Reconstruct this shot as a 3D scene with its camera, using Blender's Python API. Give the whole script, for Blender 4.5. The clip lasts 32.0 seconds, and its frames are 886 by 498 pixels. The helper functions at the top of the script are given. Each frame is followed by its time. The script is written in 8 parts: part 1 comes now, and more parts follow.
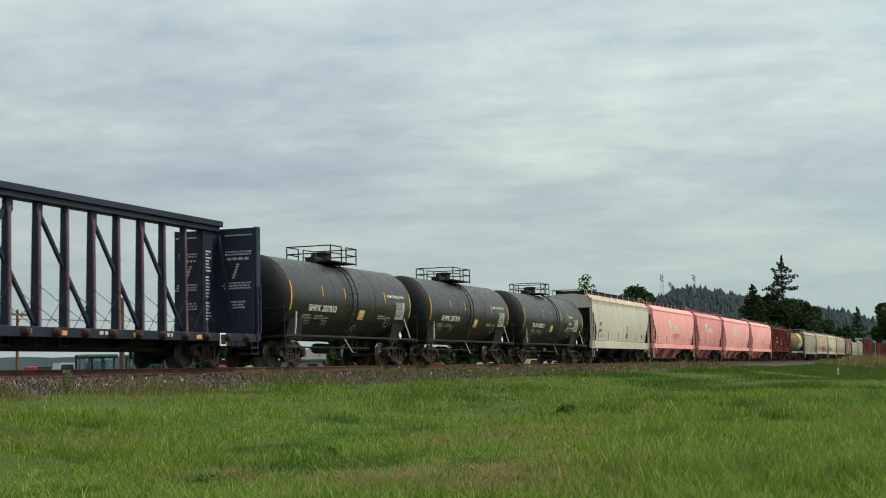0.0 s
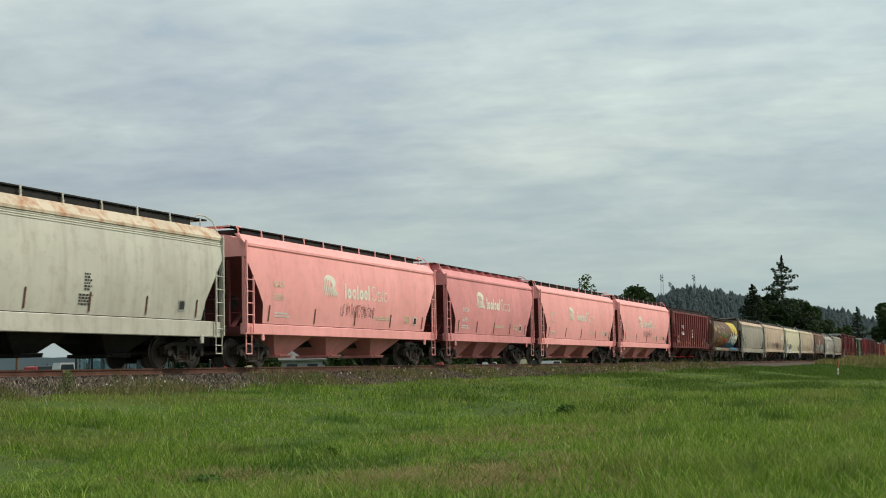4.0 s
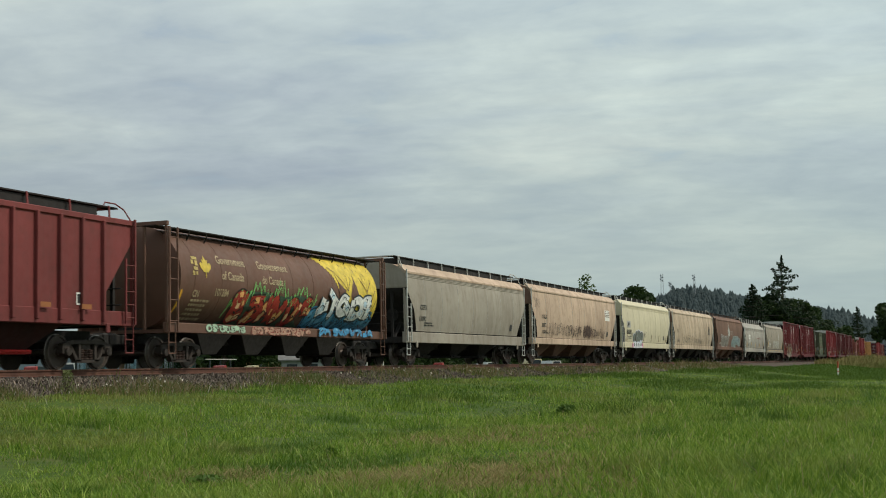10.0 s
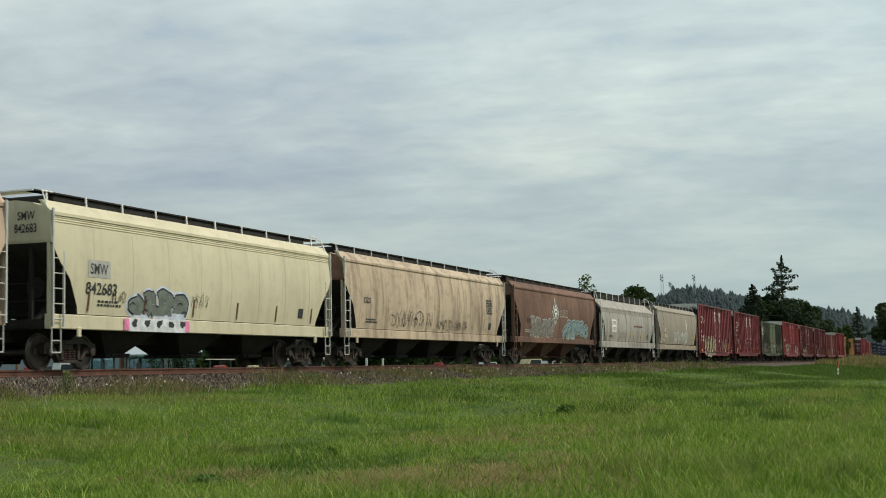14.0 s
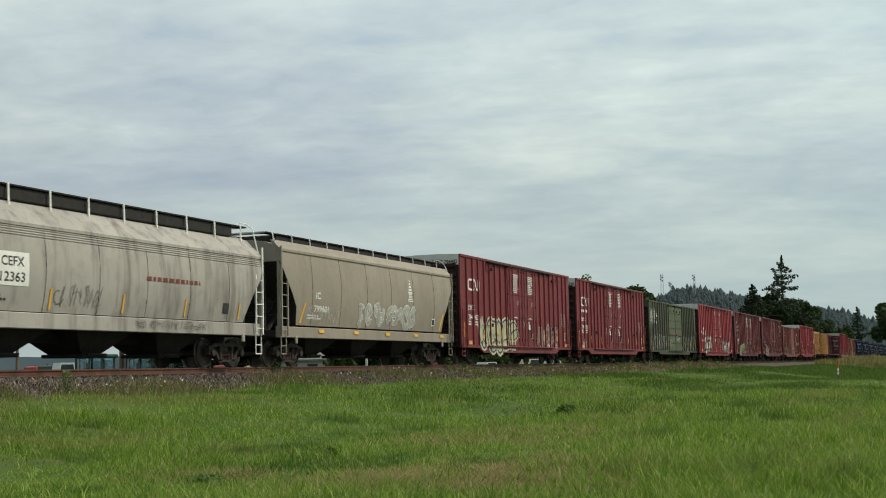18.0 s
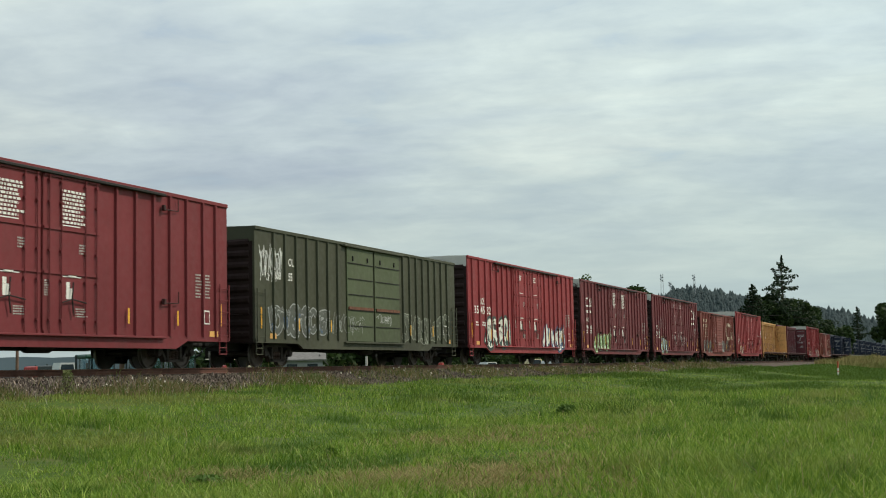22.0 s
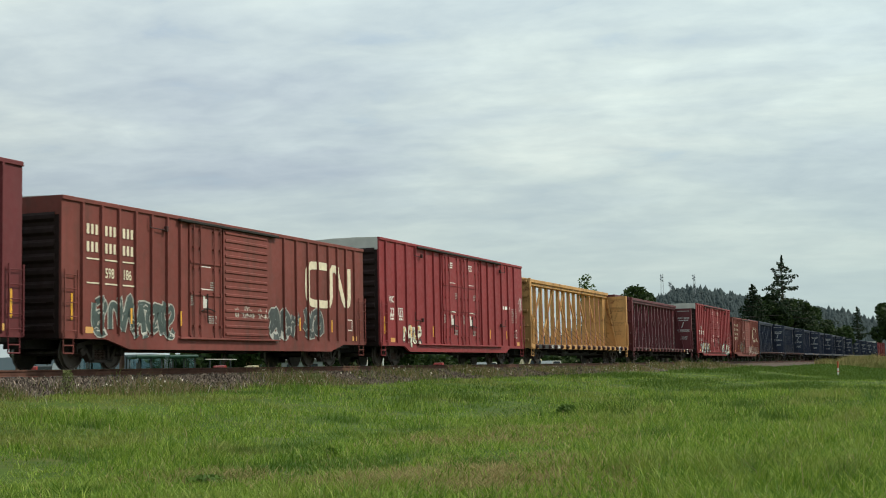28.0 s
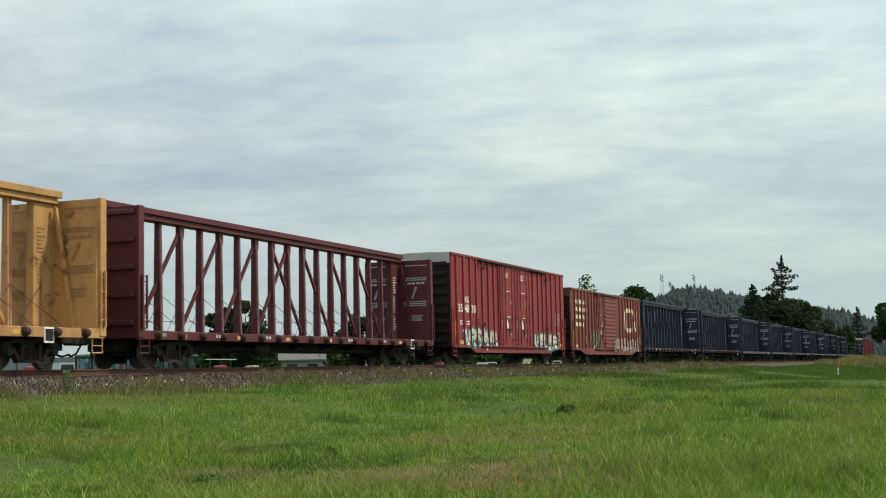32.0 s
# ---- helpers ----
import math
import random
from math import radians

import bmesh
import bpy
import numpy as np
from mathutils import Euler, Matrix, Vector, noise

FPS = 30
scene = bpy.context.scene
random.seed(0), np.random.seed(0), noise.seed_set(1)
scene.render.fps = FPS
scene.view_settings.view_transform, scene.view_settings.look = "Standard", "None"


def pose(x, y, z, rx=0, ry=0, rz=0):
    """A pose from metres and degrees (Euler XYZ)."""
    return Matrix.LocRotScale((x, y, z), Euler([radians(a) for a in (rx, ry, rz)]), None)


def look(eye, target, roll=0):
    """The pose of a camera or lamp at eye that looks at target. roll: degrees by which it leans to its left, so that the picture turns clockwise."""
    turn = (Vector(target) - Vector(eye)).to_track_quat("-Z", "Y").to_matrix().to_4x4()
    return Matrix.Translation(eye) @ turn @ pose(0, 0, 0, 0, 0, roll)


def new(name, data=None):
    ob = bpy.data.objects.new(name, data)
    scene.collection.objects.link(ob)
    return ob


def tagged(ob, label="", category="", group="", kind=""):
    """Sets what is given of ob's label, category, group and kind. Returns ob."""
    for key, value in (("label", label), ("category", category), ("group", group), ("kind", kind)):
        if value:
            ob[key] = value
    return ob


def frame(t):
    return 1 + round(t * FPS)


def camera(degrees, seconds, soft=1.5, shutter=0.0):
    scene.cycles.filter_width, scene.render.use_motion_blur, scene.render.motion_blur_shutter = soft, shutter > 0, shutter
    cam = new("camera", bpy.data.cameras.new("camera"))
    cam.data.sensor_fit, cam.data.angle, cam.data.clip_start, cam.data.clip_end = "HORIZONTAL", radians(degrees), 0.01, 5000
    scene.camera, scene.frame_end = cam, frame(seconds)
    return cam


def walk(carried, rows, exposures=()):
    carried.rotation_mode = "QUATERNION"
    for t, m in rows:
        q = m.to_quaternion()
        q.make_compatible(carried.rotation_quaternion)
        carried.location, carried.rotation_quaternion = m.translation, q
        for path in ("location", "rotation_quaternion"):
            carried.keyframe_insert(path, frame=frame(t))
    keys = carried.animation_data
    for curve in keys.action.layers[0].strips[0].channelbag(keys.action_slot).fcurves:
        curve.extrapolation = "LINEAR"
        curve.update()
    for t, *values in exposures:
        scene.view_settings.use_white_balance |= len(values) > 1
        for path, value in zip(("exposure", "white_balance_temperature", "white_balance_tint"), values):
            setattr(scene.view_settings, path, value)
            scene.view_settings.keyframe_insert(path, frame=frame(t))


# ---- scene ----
# metres the train has rolled by each second: it slows a little half way
ROLLED = [(0, 0), (14.5, 222.85), (16.5, 253.31), (19.5, 298.41), (19.9, 304.09), (20.9, 319.16), (21.5, 328.15), (25.5, 388.94), (32, 488.01)]
TY = 22.8           # track centre line
RZ = 1.6            # top of rail
EYE = (0.0, 0.0, 1.388)

cam = camera(36.34, 32.0, soft=1.0, shutter=0.1)
a, b = radians(20.784), radians(5.101)
AIM = (EYE[0] + math.cos(a) * math.cos(b), EYE[1] + math.sin(a) * math.cos(b), EYE[2] + math.sin(b))
walk(cam, [(0, look(EYE, AIM, -1.216)), (32, look(EYE, AIM, -1.216))],
     [(0, 0.0), (3, -0.03), (6, -0.12), (9, -0.15), (12, -0.06), (17, 0.0), (20, 0.06), (24, 0.13), (32, 0.17)])

# ---- daylight: thin broken cloud, low hazy sun behind the camera ----
SUN_EL, SUN_AZ = radians(49), radians(-63)      # azimuth from +x towards +y
world = bpy.data.worlds.new("sky")
scene.world = world
world.use_nodes = True
wn, wl = world.node_tree.nodes, world.node_tree.links
wn.clear()


def wnode(kind, **sets):
    n = wn.new(kind)
    for k, v in sets.items():
        n.inputs[k].default_value = v
    return n


sky = wn.new("ShaderNodeTexSky")
sky.sky_type, sky.sun_disc = "NISHITA", False
sky.sun_elevation, sky.sun_rotation = SUN_EL, radians(90) - SUN_AZ
tc = wn.new("ShaderNodeTexCoord")
sep = wn.new("ShaderNodeSeparateXYZ")
wl.new(tc.outputs["Generated"], sep.inputs[0])
up = wn.new("ShaderNodeMath")
up.operation = "MAXIMUM"
wl.new(sep.outputs["Z"], up.inputs[0])
up.inputs[1].default_value = 0.0
lift = wn.new("ShaderNodeMath")
lift.operation = "ADD"
wl.new(up.outputs[0], lift.inputs[0])
lift.inputs[1].default_value = 0.17
flat = wn.new("ShaderNodeVectorMath")
flat.operation = "DIVIDE"
wl.new(tc.outputs["Generated"], flat.inputs[0])
comb = wn.new("ShaderNodeCombineXYZ")
for i in range(3):
    wl.new(lift.outputs[0], comb.inputs[i])
wl.new(comb.outputs[0], flat.inputs[1])


def cloud_noise(scale, turn, stretch, detail, rough, offset):
    turned = wn.new("ShaderNodeMapping")
    turned.inputs["Rotation"].default_value = (0, 0, -turn)
    wl.new(flat.outputs[0], turned.inputs["Vector"])
    mp = wn.new("ShaderNodeMapping")
    mp.inputs["Scale"].default_value = (stretch[0], stretch[1], 0)
    mp.inputs["Location"].default_value = (offset, offset * 0.7, 0)
    wl.new(turned.outputs[0], mp.inputs["Vector"])
    nz = wnode("ShaderNodeTexNoise", Scale=scale, Detail=detail, Roughness=rough, Distortion=0.35)
    wl.new(mp.outputs[0], nz.inputs["Vector"])
    return nz.outputs["Fac"]


def ramp(fac, stops):
    r = wn.new("ShaderNodeValToRGB")
    el = r.color_ramp.elements
    el[0].position, el[0].color = stops[0][0], (*stops[0][1], 1)
    el[1].position, el[1].color = stops[-1][0], (*stops[-1][1], 1)
    for p, c in stops[1:-1]:
        e = el.new(p)
        e.color = (*c, 1)
    wl.new(fac, r.inputs[0])
    return r.outputs[0]


def wmix(fac, one, two, mode="MIX"):
    m = wn.new("ShaderNodeMix")
    m.data_type, m.blend_type = "RGBA", mode
    for s, v in ((m.inputs["Factor"], fac), (m.inputs["A"], one), (m.inputs["B"], two)):
        if isinstance(v, (int, float)):
            s.default_value = v
        elif isinstance(v, tuple):
            s.default_value = (*v, 1)
        else:
            wl.new(v, s)
    return m.outputs["Result"]


dim = wn.new("ShaderNodeVectorMath")
dim.operation = "SCALE"
wl.new(sky.outputs[0], dim.inputs[0])
dim.inputs["Scale"].default_value = 0.12
ACROSS = radians(104)
big = cloud_noise(1.0, ACROSS, (0.55, 1.15), 6.0, 0.55, 4.2)
fine = cloud_noise(4.6, ACROSS, (0.80, 1.05), 6.0, 0.55, 1.7)
puff = cloud_noise(13.0, ACROSS, (0.85, 1.0), 5.0, 0.55, 2.9)
tone = ramp(big, [(0.32, (0.388, 0.455, 0.535)), (0.46, (0.448, 0.525, 0.575)), (0.55, (0.515, 0.592, 0.612)), (0.70, (0.62, 0.675, 0.665))])
wisp = ramp(fine, [(0.28, (0.87, 0.885, 0.92)), (0.50, (0.995, 0.995, 0.995)), (0.72, (1.13, 1.12, 1.09))])
ripple = ramp(puff, [(0.30, (0.955, 0.96, 0.97)), (0.70, (1.045, 1.04, 1.03))])
deck = wmix(1.0, wmix(1.0, tone, wisp, "MULTIPLY"), ripple, "MULTIPLY")
gap = ramp(fine, [(0.28, (0.16, 0.16, 0.16)), (0.38, (0, 0, 0))])
clouds = wmix(gap, deck, dim.outputs[0])
low = ramp(sep.outputs["Z"], [(0.0, (0.85, 0.85, 0.85)), (0.06, (0.60, 0.60, 0.60)), (0.17, (0, 0, 0))])
hazed = wmix(low, clouds, (0.42, 0.515, 0.525))
rise = ramp(sep.outputs["Z"], [(0.0, (0.91, 0.90, 0.875)), (0.12, (0.975, 0.97, 0.945)), (0.28, (1.175, 1.17, 1.13))])
lifted = wmix(1.0, hazed, rise, "MULTIPLY")
# the cloud is thinner towards the sun
toward = wn.new("ShaderNodeVectorMath")
toward.operation = "DOT_PRODUCT"
wl.new(tc.outputs["Generated"], toward.inputs[0])
toward.inputs[1].default_value = (0.355, -0.935, 0.0)
half_ = wn.new("ShaderNodeMath")
half_.operation = "MULTIPLY_ADD"
wl.new(toward.outputs["Value"], half_.inputs[0])
half_.inputs[1].default_value, half_.inputs[2].default_value = 0.5, 0.5
thin = ramp(half_.outputs[0], [(0.25, (0.93, 0.93, 0.935)), (0.42, (1.055, 1.06, 1.05)), (0.5, (1.075, 1.09, 1.07)), (0.66, (1.12, 1.15, 1.12)), (1.0, (1.2, 1.2, 1.16))])
whole = wmix(1.0, lifted, thin, "MULTIPLY")
bg = wn.new("ShaderNodeBackground")
bg.inputs["Strength"].default_value = 1.0
wl.new(whole, bg.inputs[0])
out = wn.new("ShaderNodeOutputWorld")
wl.new(bg.outputs[0], out.inputs[0])

sun = new("sun", bpy.data.lights.new("sun", "SUN"))
sun.data.energy, sun.data.angle, sun.data.color = 2.75, radians(3), (1.0, 0.905, 0.77)
sd = Vector((math.cos(SUN_EL) * math.cos(SUN_AZ), math.cos(SUN_EL) * math.sin(SUN_AZ), math.sin(SUN_EL)))
sun.matrix_world = look(sd * 60, (0, 0, 0))


# ---- materials ----
class Mat:
    """A principled material with a small set of node helpers."""

    def __init__(self, name, rough=0.6, metal=0.0, spec=0.4):
        self.m = bpy.data.materials.new(name)
        self.m.use_nodes = True
        self.n, self.l = self.m.node_tree.nodes, self.m.node_tree.links
        self.p = self.n["Principled BSDF"]
        self.p.inputs["Roughness"].default_value = rough
        self.p.inputs["Metallic"].default_value = metal
        self.p.inputs["Specular IOR Level"].default_value = spec
        self.co = self.n.new("ShaderNodeTexCoord").outputs["Object"]

    def noise(self, scale, detail=4.0, rough=0.55, stretch=(1, 1, 1)):
        mp = self.n.new("ShaderNodeMapping")
        mp.inputs["Scale"].default_value = stretch
        self.l.new(self.co, mp.inputs["Vector"])
        z = self.n.new("ShaderNodeTexNoise")
        z.inputs["Scale"].default_value, z.inputs["Detail"].default_value, z.inputs["Roughness"].default_value = scale, detail, rough
        self.l.new(mp.outputs[0], z.inputs["Vector"])
        return z.outputs["Fac"]

    def span(self, fac, lo, hi, a=0.0, b=1.0):
        r = self.n.new("ShaderNodeMapRange")
        r.inputs[1].default_value, r.inputs[2].default_value, r.inputs[3].default_value, r.inputs[4].default_value = lo, hi, a, b
        self.l.new(fac, r.inputs[0])
        return r.outputs[0]

    def mix(self, fac, one, two, mode="MIX"):
        m = self.n.new("ShaderNodeMix")
        m.data_type, m.blend_type = "RGBA", mode
        for s, v in ((m.inputs["Factor"], fac), (m.inputs["A"], one), (m.inputs["B"], two)):
            if isinstance(v, (int, float)):
                s.default_value = v
            elif isinstance(v, tuple):
                s.default_value = (*v, 1)
            else:
                self.l.new(v, s)
        return m.outputs["Result"]

    def color(self, sock):
        if isinstance(sock, tuple):
            self.p.inputs["Base Color"].default_value = (*sock, 1)
        else:
            self.l.new(sock, self.p.inputs["Base Color"])
        return self

    def rough(self, sock):
        self.l.new(sock, self.p.inputs["Roughness"])
        return self

    def bump(self, fac, strength=0.3, dist=0.01):
        b = self.n.new("ShaderNodeBump")
        b.inputs["Strength"].default_value, b.inputs["Distance"].default_value = strength, dist
        self.l.new(fac, b.inputs["Height"])
        self.l.new(b.outputs[0], self.p.inputs["Normal"])
        return self

    def island(self):
        return self.n.new("ShaderNodeNewGeometry").outputs["Random Per Island"]

    def thin(self, share):
        """Lets part of the light through, as leaves and blades do."""
        t = self.n.new("ShaderNodeBsdfTranslucent")
        mx = self.n.new("ShaderNodeMixShader")
        mx.inputs[0].default_value = share
        src = self.p.inputs["Base Color"].links[0].from_socket
        self.l.new(src, t.inputs["Color"])
        self.l.new(self.p.outputs[0], mx.inputs[1])
        self.l.new(t.outputs[0], mx.inputs[2])
        self.l.new(mx.outputs[0], self.n["Material Output"].inputs["Surface"])
        return self

    def per_object(self):
        return self.n.new("ShaderNodeObjectInfo").outputs["Random"]


def paint(name, col, dirt=(0.10, 0.075, 0.055), amount=0.5, streak=0.4, fade=0.15, rough=0.55, rust=0.0, gloss=0.24):
    """Weathered vehicle paint: broad fading, vertical streaks of dirt, fine grain, rust spots."""
    k = Mat(name, rough, 0.0, gloss)
    pale = tuple(min(1.0, c * (1 + fade) + fade * 0.03) for c in col)
    dark = tuple(c * (1 - fade) for c in col)
    c = k.mix(k.span(k.noise(0.35, 5), 0.35, 0.65), pale, dark)
    st = k.span(k.noise(1.0, 5, 0.6, (2.4, 2.4, 0.22)), 0.48, 0.72, 0.0, streak)
    c = k.mix(st, c, dirt)
    bl = k.span(k.noise(2.6, 8, 0.65), 0.5, 0.78, 0.0, amount)
    c = k.mix(bl, c, dirt)
    if rust:
        c = k.mix(k.span(k.noise(1.3, 9, 0.7), 0.58, 0.66, 0.0, rust), c, (0.17, 0.065, 0.03))
    k.color(c)
    k.rough(k.span(k.noise(5.0, 4), 0.3, 0.7, rough - 0.08, rough + 0.15))
    k.bump(k.noise(9.0, 4), 0.08, 0.02)
    return k.m


def plain(name, col, rough=0.6, metal=0.0, vary=0.25, scale=3.0, bump=0.1):
    k = Mat(name, rough, metal)
    k.color(k.mix(k.span(k.noise(scale, 6), 0.3, 0.7), tuple(min(1, c * (1 + vary)) for c in col), tuple(c * (1 - vary) for c in col)))
    k.rough(k.span(k.noise(scale * 3, 4), 0.3, 0.7, max(0.05, rough - 0.1), min(1, rough + 0.12)))
    k.bump(k.noise(scale * 8, 4), bump, 0.01)
    return k.m


# ---- mesh helpers: m is [vertices, faces] ----
def box(m, x0, x1, y0, y1, z0, z1):
    v, f = m
    n = len(v)
    v += [(x, y, z) for z in (z0, z1) for y in (y0, y1) for x in (x0, x1)]
    f += [tuple(n + i for i in q) for q in ((0, 2, 3, 1), (4, 5, 7, 6), (0, 1, 5, 4), (2, 6, 7, 3), (0, 4, 6, 2), (1, 3, 7, 5))]
    return m


def cbox(m, x0, x1, y0, y1, z0, z1, c=0.02):
    """A box with chamfered edges."""
    v, f = m
    n = len(v)
    X, Y, Z = (x0, x1), (y0, y1), (z0, z1)
    for i in range(8):
        ix, iy, iz = i & 1, (i >> 1) & 1, (i >> 2) & 1
        x, y, z = X[ix], Y[iy], Z[iz]
        dx, dy, dz = (c, -c)[ix], (c, -c)[iy], (c, -c)[iz]
        v += [(x, y + dy, z + dz), (x + dx, y, z + dz), (x + dx, y + dy, z)]
    g = lambda i, k: n + 3 * i + k
    for k, bit in ((0, 1), (1, 2), (2, 4)):
        o = [t for t in (1, 2, 4) if t != bit]
        for s in (0, bit):
            f.append((g(s, k), g(s | o[0], k), g(s | o[0] | o[1], k), g(s | o[1], k)))
    for k, bit in ((0, 1), (1, 2), (2, 4)):
        o = [(0, 1), (1, 2), (2, 4)]
        o = [t for t in o if t[1] != bit]
        for s in range(4):
            base = (o[0][1] if s & 1 else 0) | (o[1][1] if s & 2 else 0)
            f.append((g(base, o[0][0]), g(base, o[1][0]), g(base | bit, o[1][0]), g(base | bit, o[0][0])))
    for i in range(8):
        f.append((g(i, 0), g(i, 1), g(i, 2)))
    return m


def rod(m, p, q, r=0.02, n=6, r2=None):
    """A round bar from p to q."""
    v, f = m
    p, q = Vector(p), Vector(q)
    d = (q - p).normalized()
    s = d.orthogonal().normalized()
    t = d.cross(s)
    k = len(v)
    for c, rr in ((p, r), (q, r if r2 is None else r2)):
        for i in range(n):
            w = 2 * math.pi * i / n
            v.append(tuple(c + s * (rr * math.cos(w)) + t * (rr * math.sin(w))))
    for i in range(n):
        j = (i + 1) % n
        f.append((k + i, k + j, k + n + j, k + n + i))
    f += [tuple(k + i for i in reversed(range(n))), tuple(k + n + i for i in range(n))]
    return m


def path_rod(m, pts, r=0.02, n=6):
    for p, q in zip(pts, pts[1:]):
        rod(m, p, q, r, n)
    return m


def bar(m, p, q, w, h):
    """A flat bar from p to q, w wide and h deep."""
    v, f = m
    p, q = Vector(p), Vector(q)
    d = (q - p).normalized()
    s = Vector((0, 1, 0)) if abs(d.y) < 0.9 else Vector((1, 0, 0))
    t = d.cross(s).normalized()
    s = t.cross(d).normalized()
    k = len(v)
    for c in (p, q):
        for a, b in ((-1, -1), (1, -1), (1, 1), (-1, 1)):
            v.append(tuple(c + t * (a * w / 2) + s * (b * h / 2)))
    f += [tuple(k + i for i in u) for u in ((0, 3, 2, 1), (4, 5, 6, 7), (0, 1, 5, 4), (1, 2, 6, 5), (2, 3, 7, 6), (3, 0, 4, 7))]
    return m


def prism(m, pts, a, b, axis="y"):
    """A flat outline swept from a to b along an axis. Outline: (x, z) for y, (y, z) for x, (x, y) for z."""
    v, f = m
    k, n = len(v), len(pts)
    for c in (a, b):
        for p, q in pts:
            v.append((p, c, q) if axis == "y" else (c, p, q) if axis == "x" else (p, q, c))
    for i in range(n):
        j = (i + 1) % n
        f.append((k + i, k + j, k + n + j, k + n + i))
    f += [tuple(k + i for i in reversed(range(n))), tuple(k + n + i for i in range(n))]
    return m


def lathe(m, prof, n=24, axis="x", at=(0, 0, 0)):
    """Outline (along, radius) turned round an axis through at."""
    v, f = m
    k = len(v)
    for a, r in prof:
        for i in range(n):
            w = 2 * math.pi * i / n
            c, s = r * math.cos(w), r * math.sin(w)
            p = (a, c, s) if axis == "x" else (c, a, s) if axis == "y" else (c, s, a)
            v.append(tuple(p[j] + at[j] for j in range(3)))
    for u in range(len(prof) - 1):
        for i in range(n):
            j = (i + 1) % n
            f.append((k + u * n + i, k + u * n + j, k + (u + 1) * n + j, k + (u + 1) * n + i))
    f += [tuple(k + i for i in reversed(range(n))), tuple(k + (len(prof) - 1) * n + i for i in range(n))]
    return m


def mesh_of(name, m, mats, smooth=False):
    me = bpy.data.meshes.new(name)
    me.from_pydata(m[0], [], m[1])
    bm = bmesh.new()
    bm.from_mesh(me)
    bmesh.ops.recalc_face_normals(bm, faces=bm.faces)
    for fc in bm.faces:
        fc.smooth = smooth
    if smooth:
        for e in bm.edges:
            e.smooth = len(e.link_faces) == 2 and e.calc_face_angle(0) < 0.6
    bm.to_mesh(me)
    bm.free()
    for x in mats if isinstance(mats, (list, tuple)) else [mats]:
        me.materials.append(x)
    return me


def part(name, m, mat, parent, label="", smooth=False):
    """One mesh object under a thing or a part. m: [vertices, faces] or a mesh."""
    me = m if isinstance(m, bpy.types.Mesh) else mesh_of(name, m, mat, smooth)
    ob = new(name, me)
    ob.parent = parent
    return tagged(ob, label) if label else ob


def thing(name, label, category, at=(0, 0, 0), group="", kind=""):
    ob = new(name)
    ob.location = at
    return tagged(ob, label, category, group, kind)


def solid(name, m, mat, label, category, group="", kind="", smooth=False):
    return tagged(new(name, mesh_of(name, m, mat, smooth)), label, category, group, kind)


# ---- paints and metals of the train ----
# dark underframe colour; on hopper end slopes it also carries painted shade
M_DARK = plain("underframe_grime_and_shade", (0.016, 0.014, 0.0125), 0.75, 0.0, 0.35)
M_TRUCK = plain("truck_casting", (0.034, 0.026, 0.021), 0.8, 0.0, 0.4, 4.0, 0.3)
M_TREAD = plain("wheel_steel", (0.075, 0.058, 0.048), 0.55, 0.3, 0.25)
M_ROD = plain("rod_bracket_brown", (0.045, 0.016, 0.015), 0.7, 0, 0.25)
M_POLISH = plain("polished_wheel_tread", (0.30, 0.28, 0.26), 0.35, 0.85, 0.1)
M_SPRING = plain("truck_spring", (0.055, 0.032, 0.024), 0.75, 0.1, 0.3)
M_HEAD = plain("matte_black_head", (0.009, 0.009, 0.010), 0.7, 0, 0.3)
M_WHITE = plain("white_lettering", (0.76, 0.75, 0.70), 0.6, 0, 0.10, 6.0)
M_BLACKL = plain("black_lettering", (0.035, 0.035, 0.035), 0.6, 0, 0.2)
M_CREAM = plain("cream_lettering", (0.70, 0.63, 0.47), 0.6, 0, 0.12, 5.0)
M_YELLOW = plain("yellow_reflector", (0.80, 0.42, 0.04), 0.5, 0, 0.15)
M_ORANGE = plain("orange_placard", (0.66, 0.36, 0.11), 0.5, 0, 0.12)
M_PLACARD = plain("faded_orange_placard", (0.74, 0.45, 0.17), 0.55, 0, 0.15)
M_GALV = plain("galvanised_sheet", (0.50, 0.50, 0.47), 0.5, 0.2, 0.12, 1.5)
M_RUST = plain("rusted_steel", (0.13, 0.055, 0.032), 0.85, 0, 0.4, 5.0, 0.3)
M_GREY_BAR = plain("grey_stencil", (0.40, 0.40, 0.37), 0.65, 0, 0.15)
M_TAGBLACK = plain("black_spray_paint", (0.03, 0.028, 0.03), 0.55, 0, 0.3)
M_TAGWHITE = plain("white_spray_paint", (0.72, 0.73, 0.70), 0.55, 0, 0.15)
SPRAY = {}


def spray(col):
    if col not in SPRAY:
        SPRAY[col] = plain("spray_paint", col, 0.5, 0, 0.25, 4.0)
    return SPRAY[col]


FONT_CACHE = {}


def glyphs(s):
    if s not in FONT_CACHE:
        cu = bpy.data.curves.new("writing", "FONT")
        cu.body, cu.size, cu.resolution_u, cu.offset = s, 1.0, 3, 0.016
        ob = bpy.data.objects.new("writing", cu)
        me = bpy.data.meshes.new_from_object(ob)
        FONT_CACHE[s] = ([tuple(v.co) for v in me.vertices], [tuple(p.vertices) for p in me.polygons])
        bpy.data.objects.remove(ob)
        bpy.data.curves.remove(cu)
        bpy.data.meshes.remove(me)
    return FONT_CACHE[s]


FACES = {}      # side of a ribbed wall: stretches (from x, to x, y) that stand proud of it


